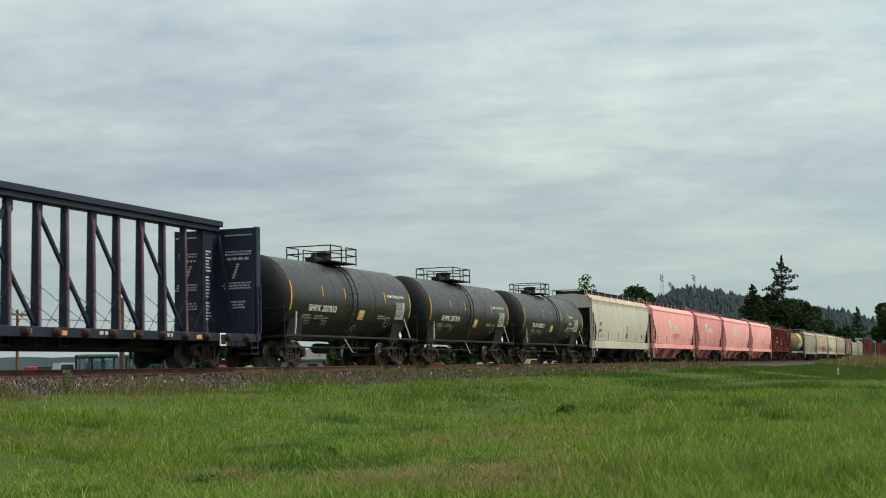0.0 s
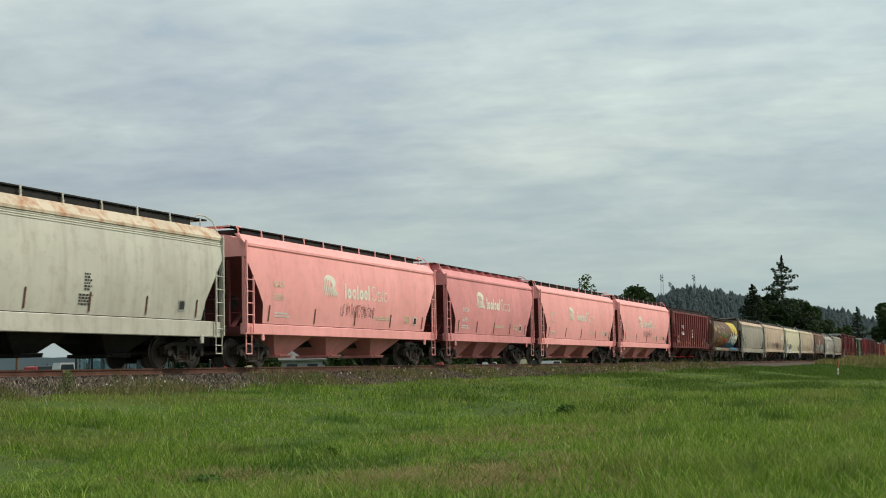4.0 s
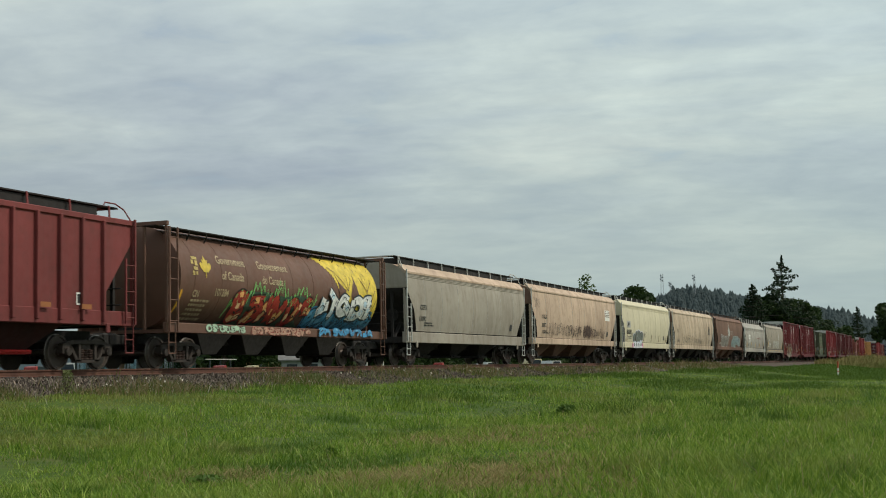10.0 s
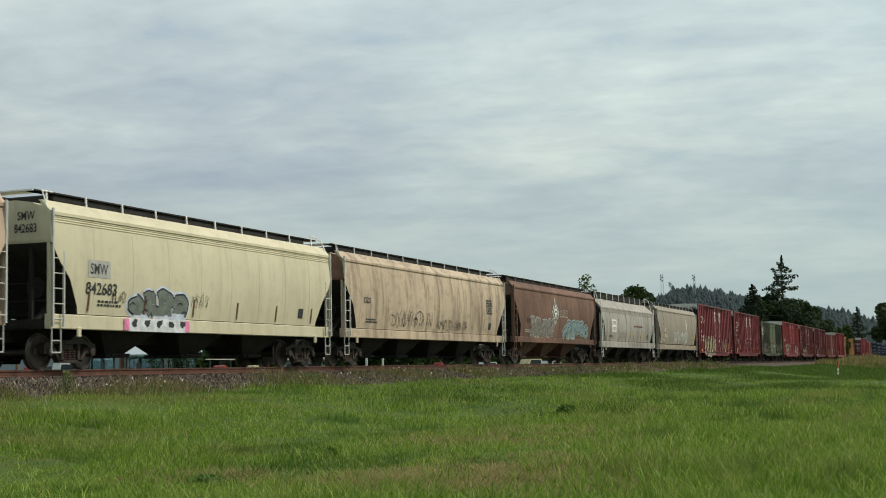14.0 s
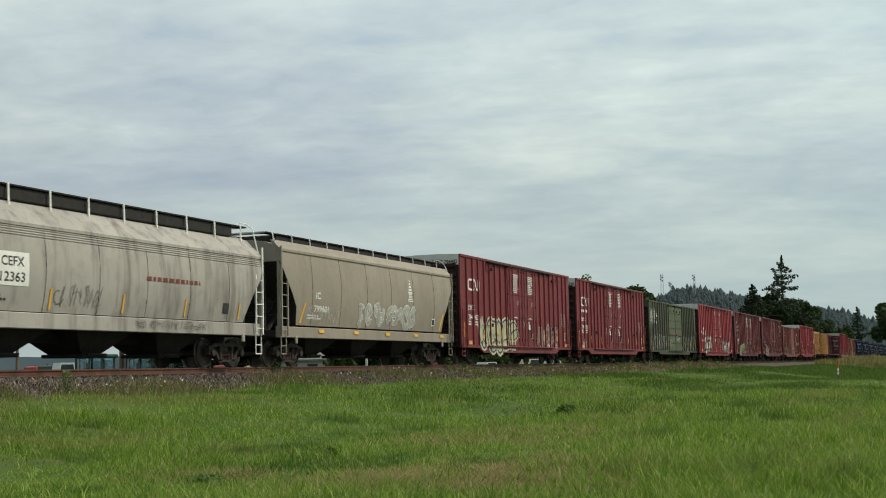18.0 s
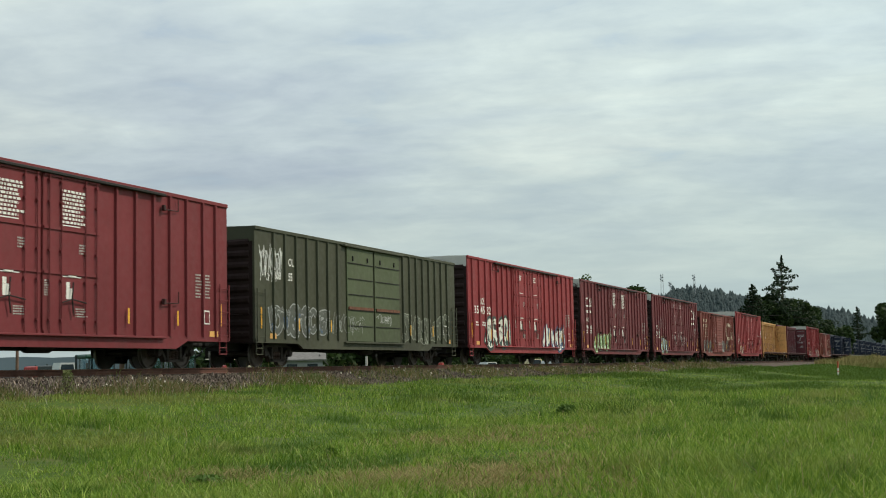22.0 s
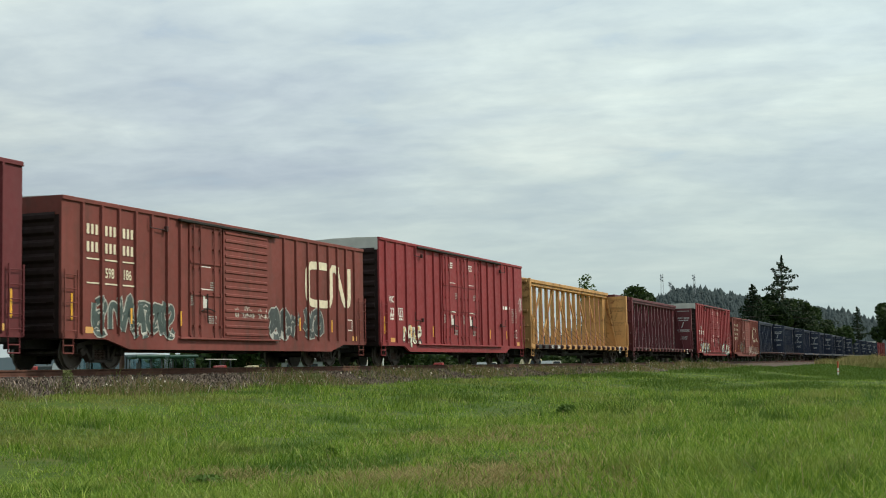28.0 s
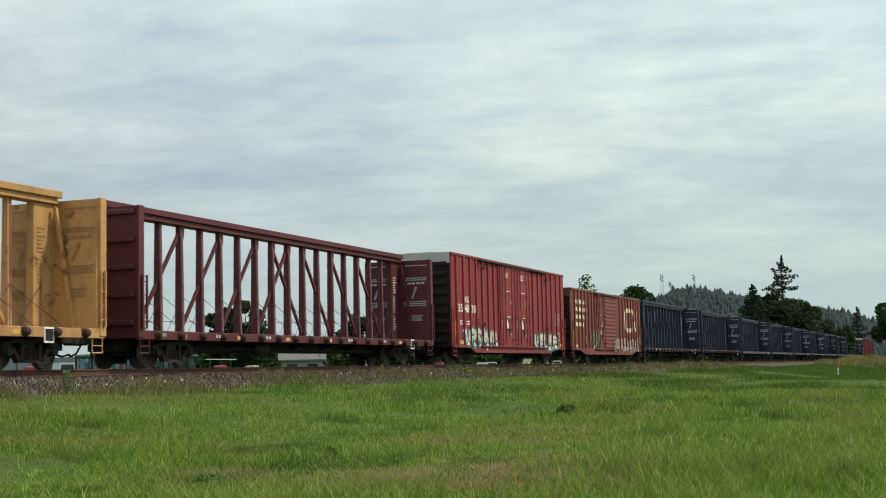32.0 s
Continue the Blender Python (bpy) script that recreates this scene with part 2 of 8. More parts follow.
def raised(m, side):
    """Adds to painted faces their pieces on the ribs and doors of a ribbed wall."""
    spots = FACES.get(side)
    if not spots:
        return m
    v, f = list(m[0]), list(m[1])
    for face in m[1]:
        poly = [m[0][i] for i in face]
        lo, hi = min(p[0] for p in poly), max(p[0] for p in poly)
        for xa, xb, y in spots:
            if hi <= xa or lo >= xb:
                continue
            cut = poly
            for lim, sg in ((xa, 1), (xb, -1)):
                nxt = []
                for p, q in zip(cut, cut[1:] + cut[:1]):
                    a, b = (p[0] - lim) * sg, (q[0] - lim) * sg
                    if a >= 0:
                        nxt.append(p)
                    if a * b < 0:
                        t = a / (a - b)
                        nxt.append(tuple(p[c] + (q[c] - p[c]) * t for c in range(3)))
                cut = nxt
            if len(cut) > 2:
                k = len(v)
                v += [(p[0], p[1] - side(p[2]) + y, p[2]) for p in cut]
                f.append(tuple(range(k, k + len(cut))))
    return [v, f]


def write(parent, s, x, z, h, mat, side, wide=1.0, name="lettering", end=None, w=None):
    """Painted writing: capitals h high from x, baseline z, on the side whose y is side(z). w: its whole width. end: an x to write on an end wall instead."""
    v, f = glyphs(s)
    k = h / 0.70
    if w:
        left = min(p[0] for p in v)
        v = [(p[0] - left, p[1], p[2]) for p in v]
        wide = w / (k * max(p[0] for p in v))
    if end is None:
        pts = [(x + p[0] * k * wide, side(z + p[1] * k) - 0.012, z + p[1] * k) for p in v]
    else:
        pts = [(end - 0.012, x - p[0] * k * wide, z + p[1] * k) for p in v]
    return part(name, raised([pts, list(f)], side), mat, parent)


def dashes(parent, x, z, w, rows, h, mat, side, seed=1, lead=1.6, name="stencil"):
    """Rows of short bars for small stencilled writing."""
    r = random.Random(seed)
    m = [[], []]
    for i in range(rows):
        zz, xx = z - i * h * lead, x
        stop = x + w * r.uniform(0.7, 1.0)
        while xx < stop:
            ww = h * r.uniform(0.8, 2.6)
            plate(m, xx, min(xx + ww, stop), zz, zz + h, side, 0.011)
            xx += ww + h * 0.7
    return tagged(part(name, raised(m, side), mat, parent), kind="stuff")


def plate(m, x0, x1, z0, z1, side, lift=0.01):
    v, f = m
    k = len(v)
    n = max(1, int((z1 - z0) / 0.09))
    for i in range(n + 1):
        z = z0 + (z1 - z0) * i / n
        v += [(x0, side(z) - lift, z), (x1, side(z) - lift, z)]
    for i in range(n):
        f.append((k + 2 * i, k + 2 * i + 1, k + 2 * i + 3, k + 2 * i + 2))
    return m


def patch(parent, x0, x1, z0, z1, mat, side, lift=0.010, name="marking", label=""):
    return part(name, raised(plate([[], []], x0, x1, z0, z1, side, lift), side), mat, parent, label)


def blob_outline(r, cx, cz, w, h, n=18, wob=0.16, slant=0.15):
    """An uneven rounded outline."""
    ph = [r.uniform(0, 6.28) for _ in range(4)]
    pts = []
    for i in range(n):
        a = 2 * math.pi * i / n
        k = 1 + wob * math.sin(2 * a + ph[0]) * 0.6 + wob * math.sin(3 * a + ph[1]) + r.uniform(-wob, wob) * 1.1
        sq = (abs(math.cos(a)) ** 3.2 + abs(math.sin(a)) ** 3.2) ** (-1 / 3.2)
        dz = math.sin(a) * h / 2 * k * sq
        pts.append((cx + math.cos(a) * w / 2 * k * sq + dz * slant, cz + dz))
    return pts


def flat_poly(m, pts, side, lift):
    v, f = m
    k = len(v)
    n = len(pts)
    cx, cz = sum(p[0] for p in pts) / n, sum(p[1] for p in pts) / n
    v.append((cx, side(cz) - lift, cz))
    for s in (0.35, 0.7, 1.0):
        for x, z in pts:
            zz = cz + (z - cz) * s
            v.append((cx + (x - cx) * s, side(zz) - lift, zz))
    for i in range(n):
        j = (i + 1) % n
        f.append((k, k + 1 + i, k + 1 + j))
        for q in (0, n):
            f.append((k + 1 + q + i, k + 1 + q + n + i, k + 1 + q + n + j, k + 1 + q + j))


def ribbon(m, pts, w, side, lift):
    """A brush stroke along points."""
    v, f = m
    k = len(v)
    for i, (x, z) in enumerate(pts):
        p, q = pts[max(0, i - 1)], pts[min(len(pts) - 1, i + 1)]
        dx, dz = q[0] - p[0], q[1] - p[1]
        d = math.hypot(dx, dz) or 1
        nx, nz = -dz / d * w / 2, dx / d * w / 2
        v += [(x + nx, side(z + nz) - lift, z + nz), (x - nx, side(z - nz) - lift, z - nz)]
    for i in range(len(pts) - 1):
        f.append((k + 2 * i, k + 2 * i + 1, k + 2 * i + 3, k + 2 * i + 2))


STROKES = (
    ((0.10, 0.95), (0.16, 0.60), (0.12, 0.28), (0.20, 0.02)),
    ((0.85, 0.88), (0.48, 1.00), (0.16, 0.80), (0.40, 0.55), (0.82, 0.40), (0.78, 0.10), (0.40, 0.00), (0.08, 0.14)),
    ((0.05, 0.05), (0.30, 0.50), (0.52, 0.98), (0.70, 0.52), (0.95, 0.03)),
    ((0.12, 0.90), (0.52, 0.96), (0.90, 0.76), (0.66, 0.54), (0.22, 0.48)),
    ((0.92, 0.82), (0.55, 0.98), (0.16, 0.70), (0.14, 0.30), (0.50, 0.02), (0.94, 0.18)),
    ((0.10, 0.92), (0.20, 0.30), (0.46, 0.04), (0.72, 0.30), (0.88, 0.95)),
    ((0.22, 0.50), (0.60, 0.34), (0.95, 0.00)),
    ((0.04, 0.88), (0.50, 0.93), (0.98, 0.86)),
    ((0.15, 0.50), (0.50, 0.55), (0.80, 0.48)),
)
def bend(pts, n=4):
    """A smooth line through points."""
    q = [pts[0]] + list(pts) + [pts[-1]]
    out_ = []
    for i in range(1, len(q) - 2):
        for k in range(n):
            t = k / n
            out_.append(tuple(0.5 * (2 * q[i][c] + (q[i + 1][c] - q[i - 1][c]) * t + (2 * q[i - 1][c] - 5 * q[i][c] + 4 * q[i + 1][c] - q[i + 2][c]) * t * t
                                     + (3 * q[i][c] - q[i - 1][c] - 3 * q[i + 1][c] + q[i + 2][c]) * t ** 3) for c in (0, 1)))
    return out_ + [pts[-1]]


def graffiti(parent, x0, x1, z0, z1, side, fill, edge, seed, halo=None, n=None, accents=(), label="spray-painted graffiti piece", fat=0.25):
    """A row of interlocking bent strokes, each with a halo, an outline, a fill and a shine; it spells nothing."""
    r = random.Random(seed)
    h = z1 - z0
    n = n or max(3, round((x1 - x0) / (h * 0.72)))
    step = (x1 - x0) / n
    ly = [[[], []] for _ in range(5 + len(accents))]
    q = 0
    for i in range(n):
        lean, tall = r.uniform(-0.06, 0.16) * h, r.uniform(0.86, 1.0)
        drop = r.uniform(0.0, 0.08) * h
        wide = step * r.uniform(0.98, 1.12)
        fw = fat * min(h, step * 1.15) * r.uniform(0.85, 1.1)
        picks = r.sample(range(len(STROKES) - 2), 2) + ([r.choice((7, 8))] if r.random() < 0.4 else [])
        for j in picks:
            flip, turn_ = r.random() < 0.5, r.random() < 0.35
            slip, part_h = r.uniform(-0.22, 0.22), r.uniform(0.72, 1.0)
            base = r.uniform(0, 1 - part_h)
            pts = [(x0 + step * i + wide * (0.06 + slip + 0.88 * (1 - u if flip else u) + r.uniform(-0.06, 0.06)) + lean * w, z0 + drop + h * tall * (0.07 + 0.86 * (base + part_h * (1 - w if turn_ else w)) + r.uniform(-0.04, 0.04))) for u, w in STROKES[j]]
            pts = [(min(max(x, x0), x1), z) for x, z in pts]
            if r.random() < 0.35:
                e, d = pts[-1], pts[-2]
                pts.append((e[0] + (e[0] - d[0]) * 0.4, max(z0, min(z1, e[1] + (e[1] - d[1]) * 0.4))))
            line = bend(pts)
            q += 1
            li = 0.0003 * (q % 9)
            if halo:
                ribbon(ly[0], line, fw * 1.95, side, 0.006 + li)
            ribbon(ly[1], line, fw * 1.42, side, 0.0095 + li)
            ribbon(ly[2], line, fw, side, 0.013 + li)
            for a in range(len(accents)):
                if r.random() < 0.7:
                    k = r.randint(0, max(0, len(line) - 5))
                    ribbon(ly[5 + a], line[k:k + 4], fw * 0.62, side, 0.0165 + li)
            k = r.randint(0, max(0, len(line) - 4))
            off = fw * 0.26
            ribbon(ly[4], [(x - off * 0.6, z + off * 0.6) for x, z in line[k:k + 3]], fw * 0.13, side, 0.0195 + li)
            if r.random() < 0.6:
                x, z = line[r.randint(0, len(line) - 1)]
                ribbon(ly[3], bend([(x - fw * 0.5, z - fw * 0.2), (x, z + fw * 0.12), (x + fw * 0.55, z - fw * 0.1)], 3), 0.035, side, 0.0225 + li)
    shine = tuple(min(0.8, c * 1.25 + 0.06) for c in fill)
    for m, c in [(ly[0], halo), (ly[1], edge), (ly[2], fill), (ly[3], edge), (ly[4], shine)] + [(ly[5 + a], c) for a, c in enumerate(accents)]:
        if m[0] and c:
            tagged(part("graffiti", raised(m, side), spray(c), parent, label), kind="stuff")


def scribble(parent, x0, x1, z0, z1, side, col, seed, n=7, w=0.035, loops=1.0, label="spray-painted scribble"):
    """Loose sprayed loops and strokes; they spell nothing."""
    r = random.Random(seed)
    m = [[], []]
    n, w = int(n * 2.2) + 1, w * 0.5
    step = (x1 - x0) / n
    h = z1 - z0
    for i in range(n):
        cx, cz = x0 + step * (i + 0.5 + r.uniform(-0.5, 0.5)), (z0 + z1) / 2 + r.uniform(-0.14, 0.14) * h
        a0, turn, ax = r.uniform(0, 6.28), r.uniform(2.0, 5.5) * loops * r.choice((-1, 1)), r.uniform(0.2, 1.2)
        ht = r.uniform(0.12, 0.5) * h
        pts = []
        for k in range(15):
            t = k / 14
            a = a0 + turn * t
            pts.append((cx + step * (ax * math.cos(a) + (t - 0.5) * 0.5), cz + ht * math.sin(a) * (1 - 0.25 * t) + r.uniform(-0.04, 0.04) * h))
        ribbon(m, pts, w * r.uniform(0.6, 1.3), side, 0.012 + 0.0007 * (i % 5))
        if r.random() < 0.8:
            x = cx + r.uniform(-0.4, 0.4) * step
            ribbon(m, [(x, z0 + h * r.uniform(0, 0.2)), (x + 0.05, cz), (x + r.uniform(-0.1, 0.2), z1 - h * r.uniform(0, 0.2))], w, side, 0.016)
    tagged(part("graffiti", raised(m, side), spray(col), parent, label), kind="stuff")


# ---- trucks, shared by all cars ----
WR = 0.457


def make_truck_meshes():
    d = {}
    m = [[], []]
    rod(m, (0, -0.78, 0), (0, 0.78, 0), 0.085, 10)
    for s in (-1, 1):
        prof = [(s * 0.685, 0.10), (s * 0.685, WR + 0.025), (s * 0.715, WR + 0.025), (s * 0.72, WR), (s * 0.81, WR - 0.004), (s * 0.815, WR - 0.055),
                (s * 0.775, WR - 0.075), (s * 0.765, 0.17), (s * 0.80, 0.13), (s * 0.80, 0.06)]
        lathe(m, prof, 28, "y")
    for k in range(3):
        a = 2.094 * k
        rod(m, (0.06 * math.cos(a), -0.99, 0.06 * math.sin(a)), (0.06 * math.cos(a), -1.005, 0.06 * math.sin(a)), 0.018, 6)
    rod(m, (0, -0.99, 0), (0, -0.78, 0), 0.075, 10)
    rod(m, (0, 0.99, 0), (0, 0.78, 0), 0.075, 10)
    d["wheelset"] = mesh_of("wheelset", m, [M_TREAD, M_POLISH], True)
    for p in d["wheelset"].polygons:
        rr = math.hypot(p.center.x, p.center.z)
        p.material_index = 1 if rr > WR - 0.012 and 0.715 < abs(p.center.y) < 0.812 else 0
    m = [[], []]
    y0, y1 = -0.085, 0.085
    for s in (-1, 1):
        prism(m, [(s * 0.0, 0.66), (s * 0.62, 0.66), (s * 0.80, 0.615), (s * 1.06, 0.60), (s * 1.09, 0.66), (s * 0.85, 0.71), (s * 0.6, 0.765), (0, 0.765)], y0, y1)
        prism(m, [(s * 0.80, 0.62), (s * 0.70, 0.62), (s * 0.36, 0.20), (s * 0.50, 0.20)], y0, y1)
        prism(m, [(s * 0.30, 0.20), (s * 0.40, 0.20), (s * 0.40, 0.67), (s * 0.30, 0.67)], y0, y1)
        prism(m, [(s * 1.09, 0.62), (s * 1.02, 0.62), (s * 1.02, 0.40), (s * 1.09, 0.42)], y0, y1)
        prism(m, [(s * 0.76, 0.62), (s * 0.69, 0.60), (s * 0.70, 0.40), (s * 0.76, 0.42)], y0, y1)
    box(m, -0.50, 0.50, y0, y1, 0.17, 0.25)
    d["side_frame"] = mesh_of("side_frame", m, M_TRUCK)
    m = [[], []]
    for dx in (-0.19, 0.0, 0.19):
        for i in range(6):
            lathe(m, [(0.25 + i * 0.045, 0.055), (0.265 + i * 0.045, 0.088), (0.28 + i * 0.045, 0.088), (0.295 + i * 0.045, 0.055)], 10, "z", (dx, 0, 0))
    d["spring_group"] = mesh_of("spring_group", m, M_SPRING)
    m = [[], []]
    cbox(m, -0.22, 0.22, -1.02, 1.02, 0.50, 0.74, 0.02)
    lathe(m, [(0.70, 0.2), (0.84, 0.2)], 14, "z")
    d["truck"] = mesh_of("truck", m, M_TRUCK)
    m = cbox([[], []], -0.05, 0.05, -0.80, 0.80, 0.38, 0.50, 0.02)
    cbox(m, -0.09, 0.09, -0.84, -0.68, 0.30, 0.58, 0.02)
    cbox(m, -0.09, 0.09, 0.68, 0.84, 0.30, 0.58, 0.02)
    d["brake_beam"] = mesh_of("brake_beam", m, M_DARK)
    m = [[], []]
    lathe(m, [(-0.16, 0.05), (-0.15, 0.11), (-0.02, 0.125), (0.10, 0.125)], 14, "y")
    cbox(m, -0.13, 0.13, -0.09, 0.09, 0.06, 0.17, 0.02)
    d["bearing"] = mesh_of("bearing", m, M_TRUCK, True)
    return d


TM = make_truck_meshes()
WHEELSETS, CARS = [], []


def add_truck(car, x):
    t = new("truck", TM["truck"])
    t.parent, t.location = car, (x, 0, 0)
    for s in (-1, 1):
        f = part("side_frame", TM["side_frame"], None, t)
        f.location = (0, s * 1.0, 0)
        g = part("spring_group", TM["spring_group"], None, t)
        g.location = (0, s * 1.0, 0)
        for w in (-0.89, 0.89):
            c = part("bearing", TM["bearing"], None, t)
            c.location = (w, s * 1.0, WR)
            c.rotation_euler = (0, 0, 0 if s < 0 else math.pi)
    for w in (-0.36, 0.36):
        part("brake_beam", TM["brake_beam"], None, t).location = (w, 0, 0)
    for w in (-0.89, 0.89):
        ws = part("wheelset", TM["wheelset"], None, t, "worn steel wheelset with axle")
        ws.location = (w, 0, WR)
        WHEELSETS.append((ws, w))
    return t


def start_car(name, label, category, x0, x1, inset, group):
    car = thing(name, label, category, ((x0 + x1) / 2, TY, RZ), group)
    L = x1 - x0
    CARS.append((car, (x0 + x1) / 2))
    add_truck(car, -L / 2 + inset)
    add_truck(car, L / 2 - inset)
    for s in (-1, 1):
        m = [[], []]
        cbox(m, s * (L / 2 + 0.22) - 0.55, s * (L / 2 + 0.22) + 0.45, -0.16, 0.16, 0.70, 0.98, 0.02)
        cbox(m, s * (L / 2 + 0.6) - 0.16, s * (L / 2 + 0.6) + 0.16, -0.2, 0.2, 0.66, 1.02, 0.05)
        part("coupler", m, M_DARK, car)
        m = [[], []]
        path_rod(m, [(s * (L / 2), 0.35, 0.75), (s * (L / 2 + 0.25), 0.36, 0.45), (s * (L / 2 + 0.6), 0.3, 0.36), (s * (L / 2 + 0.8), 0.2, 0.42)], 0.03, 6)
        part("air_hose", m, M_DARK, car)
    return car, L


def ladder(car, xa, xb, z0, z1, y, mat, n, tall=None, name="ladder"):
    """Two stiles and rungs standing off a side; tall: the top of the outer stile."""
    part(name + "_rail", bar([[], []], (xa, y, z0), (xa, y, tall or z1), 0.06, 0.05), mat, car)
    part(name + "_rail", bar([[], []], (xb, y, z0), (xb, y, z1), 0.05, 0.05), mat, car)
    rung = mesh_of("rung", rod([[], []], (xa, y, 0), (xb, y, 0), 0.017, 6), mat)
    for i in range(n):
        part("rung", rung, None, car).location = (0, 0, z0 + (z1 - z0) * (i + 0.5) / n)


def stirrup(car, xa, xb, y, z0, z1, mat):
    m = [[], []]
    path_rod(m, [(xa, y, z1), (xa, y, z0), (xb, y, z0), (xb, y, z1)], 0.02, 6)
    rod(m, (xa, y, (z0 + z1) / 2), (xb, y, (z0 + z1) / 2), 0.018, 6)
    return part("step", m, mat, car)


# ---- covered hoppers ----
def hopper_section(bulge, base, top, crown, ys, yt):
    """The half section of a curved-side hopper: y by z, and the roof."""
    def side(z):
        t = max(0.0, min(1.0, (z - base) / (top - base)))
        return -(ys + (yt - ys) * t + bulge * 4 * t * (1 - t))
    return side


def hopper(name, label, x0, x1, body, roof, under, spec, group="covered hopper cars"):
    car, L = start_car(name, label, "hopper car", x0, x1, spec.get("inset", 1.5), group)
    h = L / 2
    top, crown, base = spec.get("top", 4.02), spec.get("crown", 4.3), 1.42
    side = hopper_section(spec.get("bulge", 0.10), base, top, crown, spec.get("ys", 1.50), spec.get("yt", 1.50))
    end = spec.get("end", [(0, 3.3), (0.25, 3.1), (1.0, 1.75), (1.15, base)])
    xs = sorted({round(s * (h - d), 3) for d, _ in end for s in (-1, 1)} | {round(-h + 2 + i * (L - 4) / 10, 3) for i in range(11)})

    def low(x):
        d = h - abs(x)
        for (a, za), (b, zb) in zip(end, end[1:]):
            if d <= b:
                return za + (zb - za) * (d - a) / max(b - a, 1e-6)
        return base
    J, R = 9, 6
    m = [[], []]
    ring = 2 * J + R - 1
    for x in xs:
        zl = low(x)
        loop = []
        for j in range(J):
            z = zl + (top - zl) * j / (J - 1)
            loop.append((side(z), z))
        for j in range(1, R):
            t = j / R
            y = side(top) * (1 - 2 * t)
            loop.append((y, top + (crown - top) * min(1.0, (1 - abs(2 * t - 1)) / 0.45)))
        loop += [(-y, z) for y, z in loop[:J][::-1]]
        m[0].extend((x, y, z) for y, z in loop)
    for i in range(len(xs) - 1):
        for j in range(ring):
            k = (j + 1) % ring
            m[1].append((i * ring + j, (i + 1) * ring + j, (i + 1) * ring + k, i * ring + k))
    m[1] += [tuple(range(ring)), tuple(reversed(range((len(xs) - 1) * ring, len(xs) * ring)))]
    # end slopes: grime and the shade of the recess in one dark colour
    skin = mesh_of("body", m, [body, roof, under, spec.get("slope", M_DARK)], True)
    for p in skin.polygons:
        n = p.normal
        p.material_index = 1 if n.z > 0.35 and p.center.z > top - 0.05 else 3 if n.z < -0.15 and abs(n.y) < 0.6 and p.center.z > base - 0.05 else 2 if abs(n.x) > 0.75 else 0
    part("body", skin, None, car)
    # sill, top plate
    s0, s1 = spec.get("sill", (0.98, 1.42))
    for s in (-1, 1):
        ysl = s * 1.52
        m = cbox([[], []], -h, h, min(ysl, ysl - s * 0.14), max(ysl, ysl - s * 0.14), s0, s1, 0.02)
        part("side_sill", m, spec.get("sillmat", body), car)
        yt = s * -side(top)
        if spec.get("bulge", 0.10) > 0:
            up = 0.28
            m = prism([[], []], [(yt + s * 0.06, top - 0.11), (yt + s * 0.06, top - 0.03), (yt - s * 0.22, top + up), (yt - s * 0.30, top + up), (yt - s * 0.04, top - 0.11)], -h, h, "x")
        else:
            m = cbox([[], []], -h, h, yt - 0.05, yt + 0.05, top - 0.14, top + 0.02, 0.02)
        part("top_chord", m, spec.get("chord", roof), car)
    # corrugations below the top chord
    for k in range(spec.get("flutes", 0)):
        z = top - 0.15 - k * 0.062
        m = rod([[], []], (-h + 0.1, side(z), z), (h - 0.1, side(z), z), 0.020, 6)
        part("flute", m, body, car)
    # welded seams or posts on the side
    for i in range(spec.get("seams", 0)):
        x = -h + L * (i + 1) / (spec["seams"] + 1)
        lo = max(low(x), base)
        m = [[], []]
        zs = [lo + (top - 0.15 - lo) * q / 5 for q in range(6)]
        for za, zb in zip(zs, zs[1:]):
            bar(m, (x, side(za), za), (x, side(zb), zb), 0.02, 0.012)
        part("seam", m, spec.get("seammat", body), car)
    for i in range(spec.get("posts", 0)):
        x = -h + 1.45 + (L - 2.9) * i / (spec["posts"] - 1)
        for s in (-1, 1):
            ya, yb = sorted((s * 1.48, s * 1.60))
            m = cbox([[], []], x - 0.05, x + 0.05, ya, yb, s0 + 0.1, top - 0.1, 0.015)
            part("side_post", m, spec.get("postmat", body), car)
    # hopper bays
    nb = spec.get("bays", 3)
    bl = (L - 4.6) / nb
    for i in range(nb):
        cx = -h + 2.3 + bl * (i + 0.5)
        m = [[], []]
        a, b = bl / 2, spec.get("outlet", 0.45)
        zb = spec.get("outlet_z", 0.42)
        tp = [(cx - a, -1.34), (cx + a, -1.34), (cx + a, 1.34), (cx - a, 1.34)]
        bt = [(cx - b, -0.55), (cx + b, -0.55), (cx + b, 0.55), (cx - b, 0.55)]
        m[0].extend([(x, y, base) for x, y in tp] + [(x, y, zb) for x, y in bt])
        m[1].extend([(0, 1, 5, 4), (1, 2, 6, 5), (2, 3, 7, 6), (3, 0, 4, 7), (4, 5, 6, 7), (3, 2, 1, 0)])
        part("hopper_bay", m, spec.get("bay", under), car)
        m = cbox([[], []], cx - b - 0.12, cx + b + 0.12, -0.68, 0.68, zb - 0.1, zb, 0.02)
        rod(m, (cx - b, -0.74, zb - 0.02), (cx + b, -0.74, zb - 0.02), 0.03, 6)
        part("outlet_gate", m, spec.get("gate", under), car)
    m = box([[], []], -h + 0.2, h - 0.2, -0.22, 0.22, 0.72, 1.05)
    part("centre_sill", m, M_DARK, car)
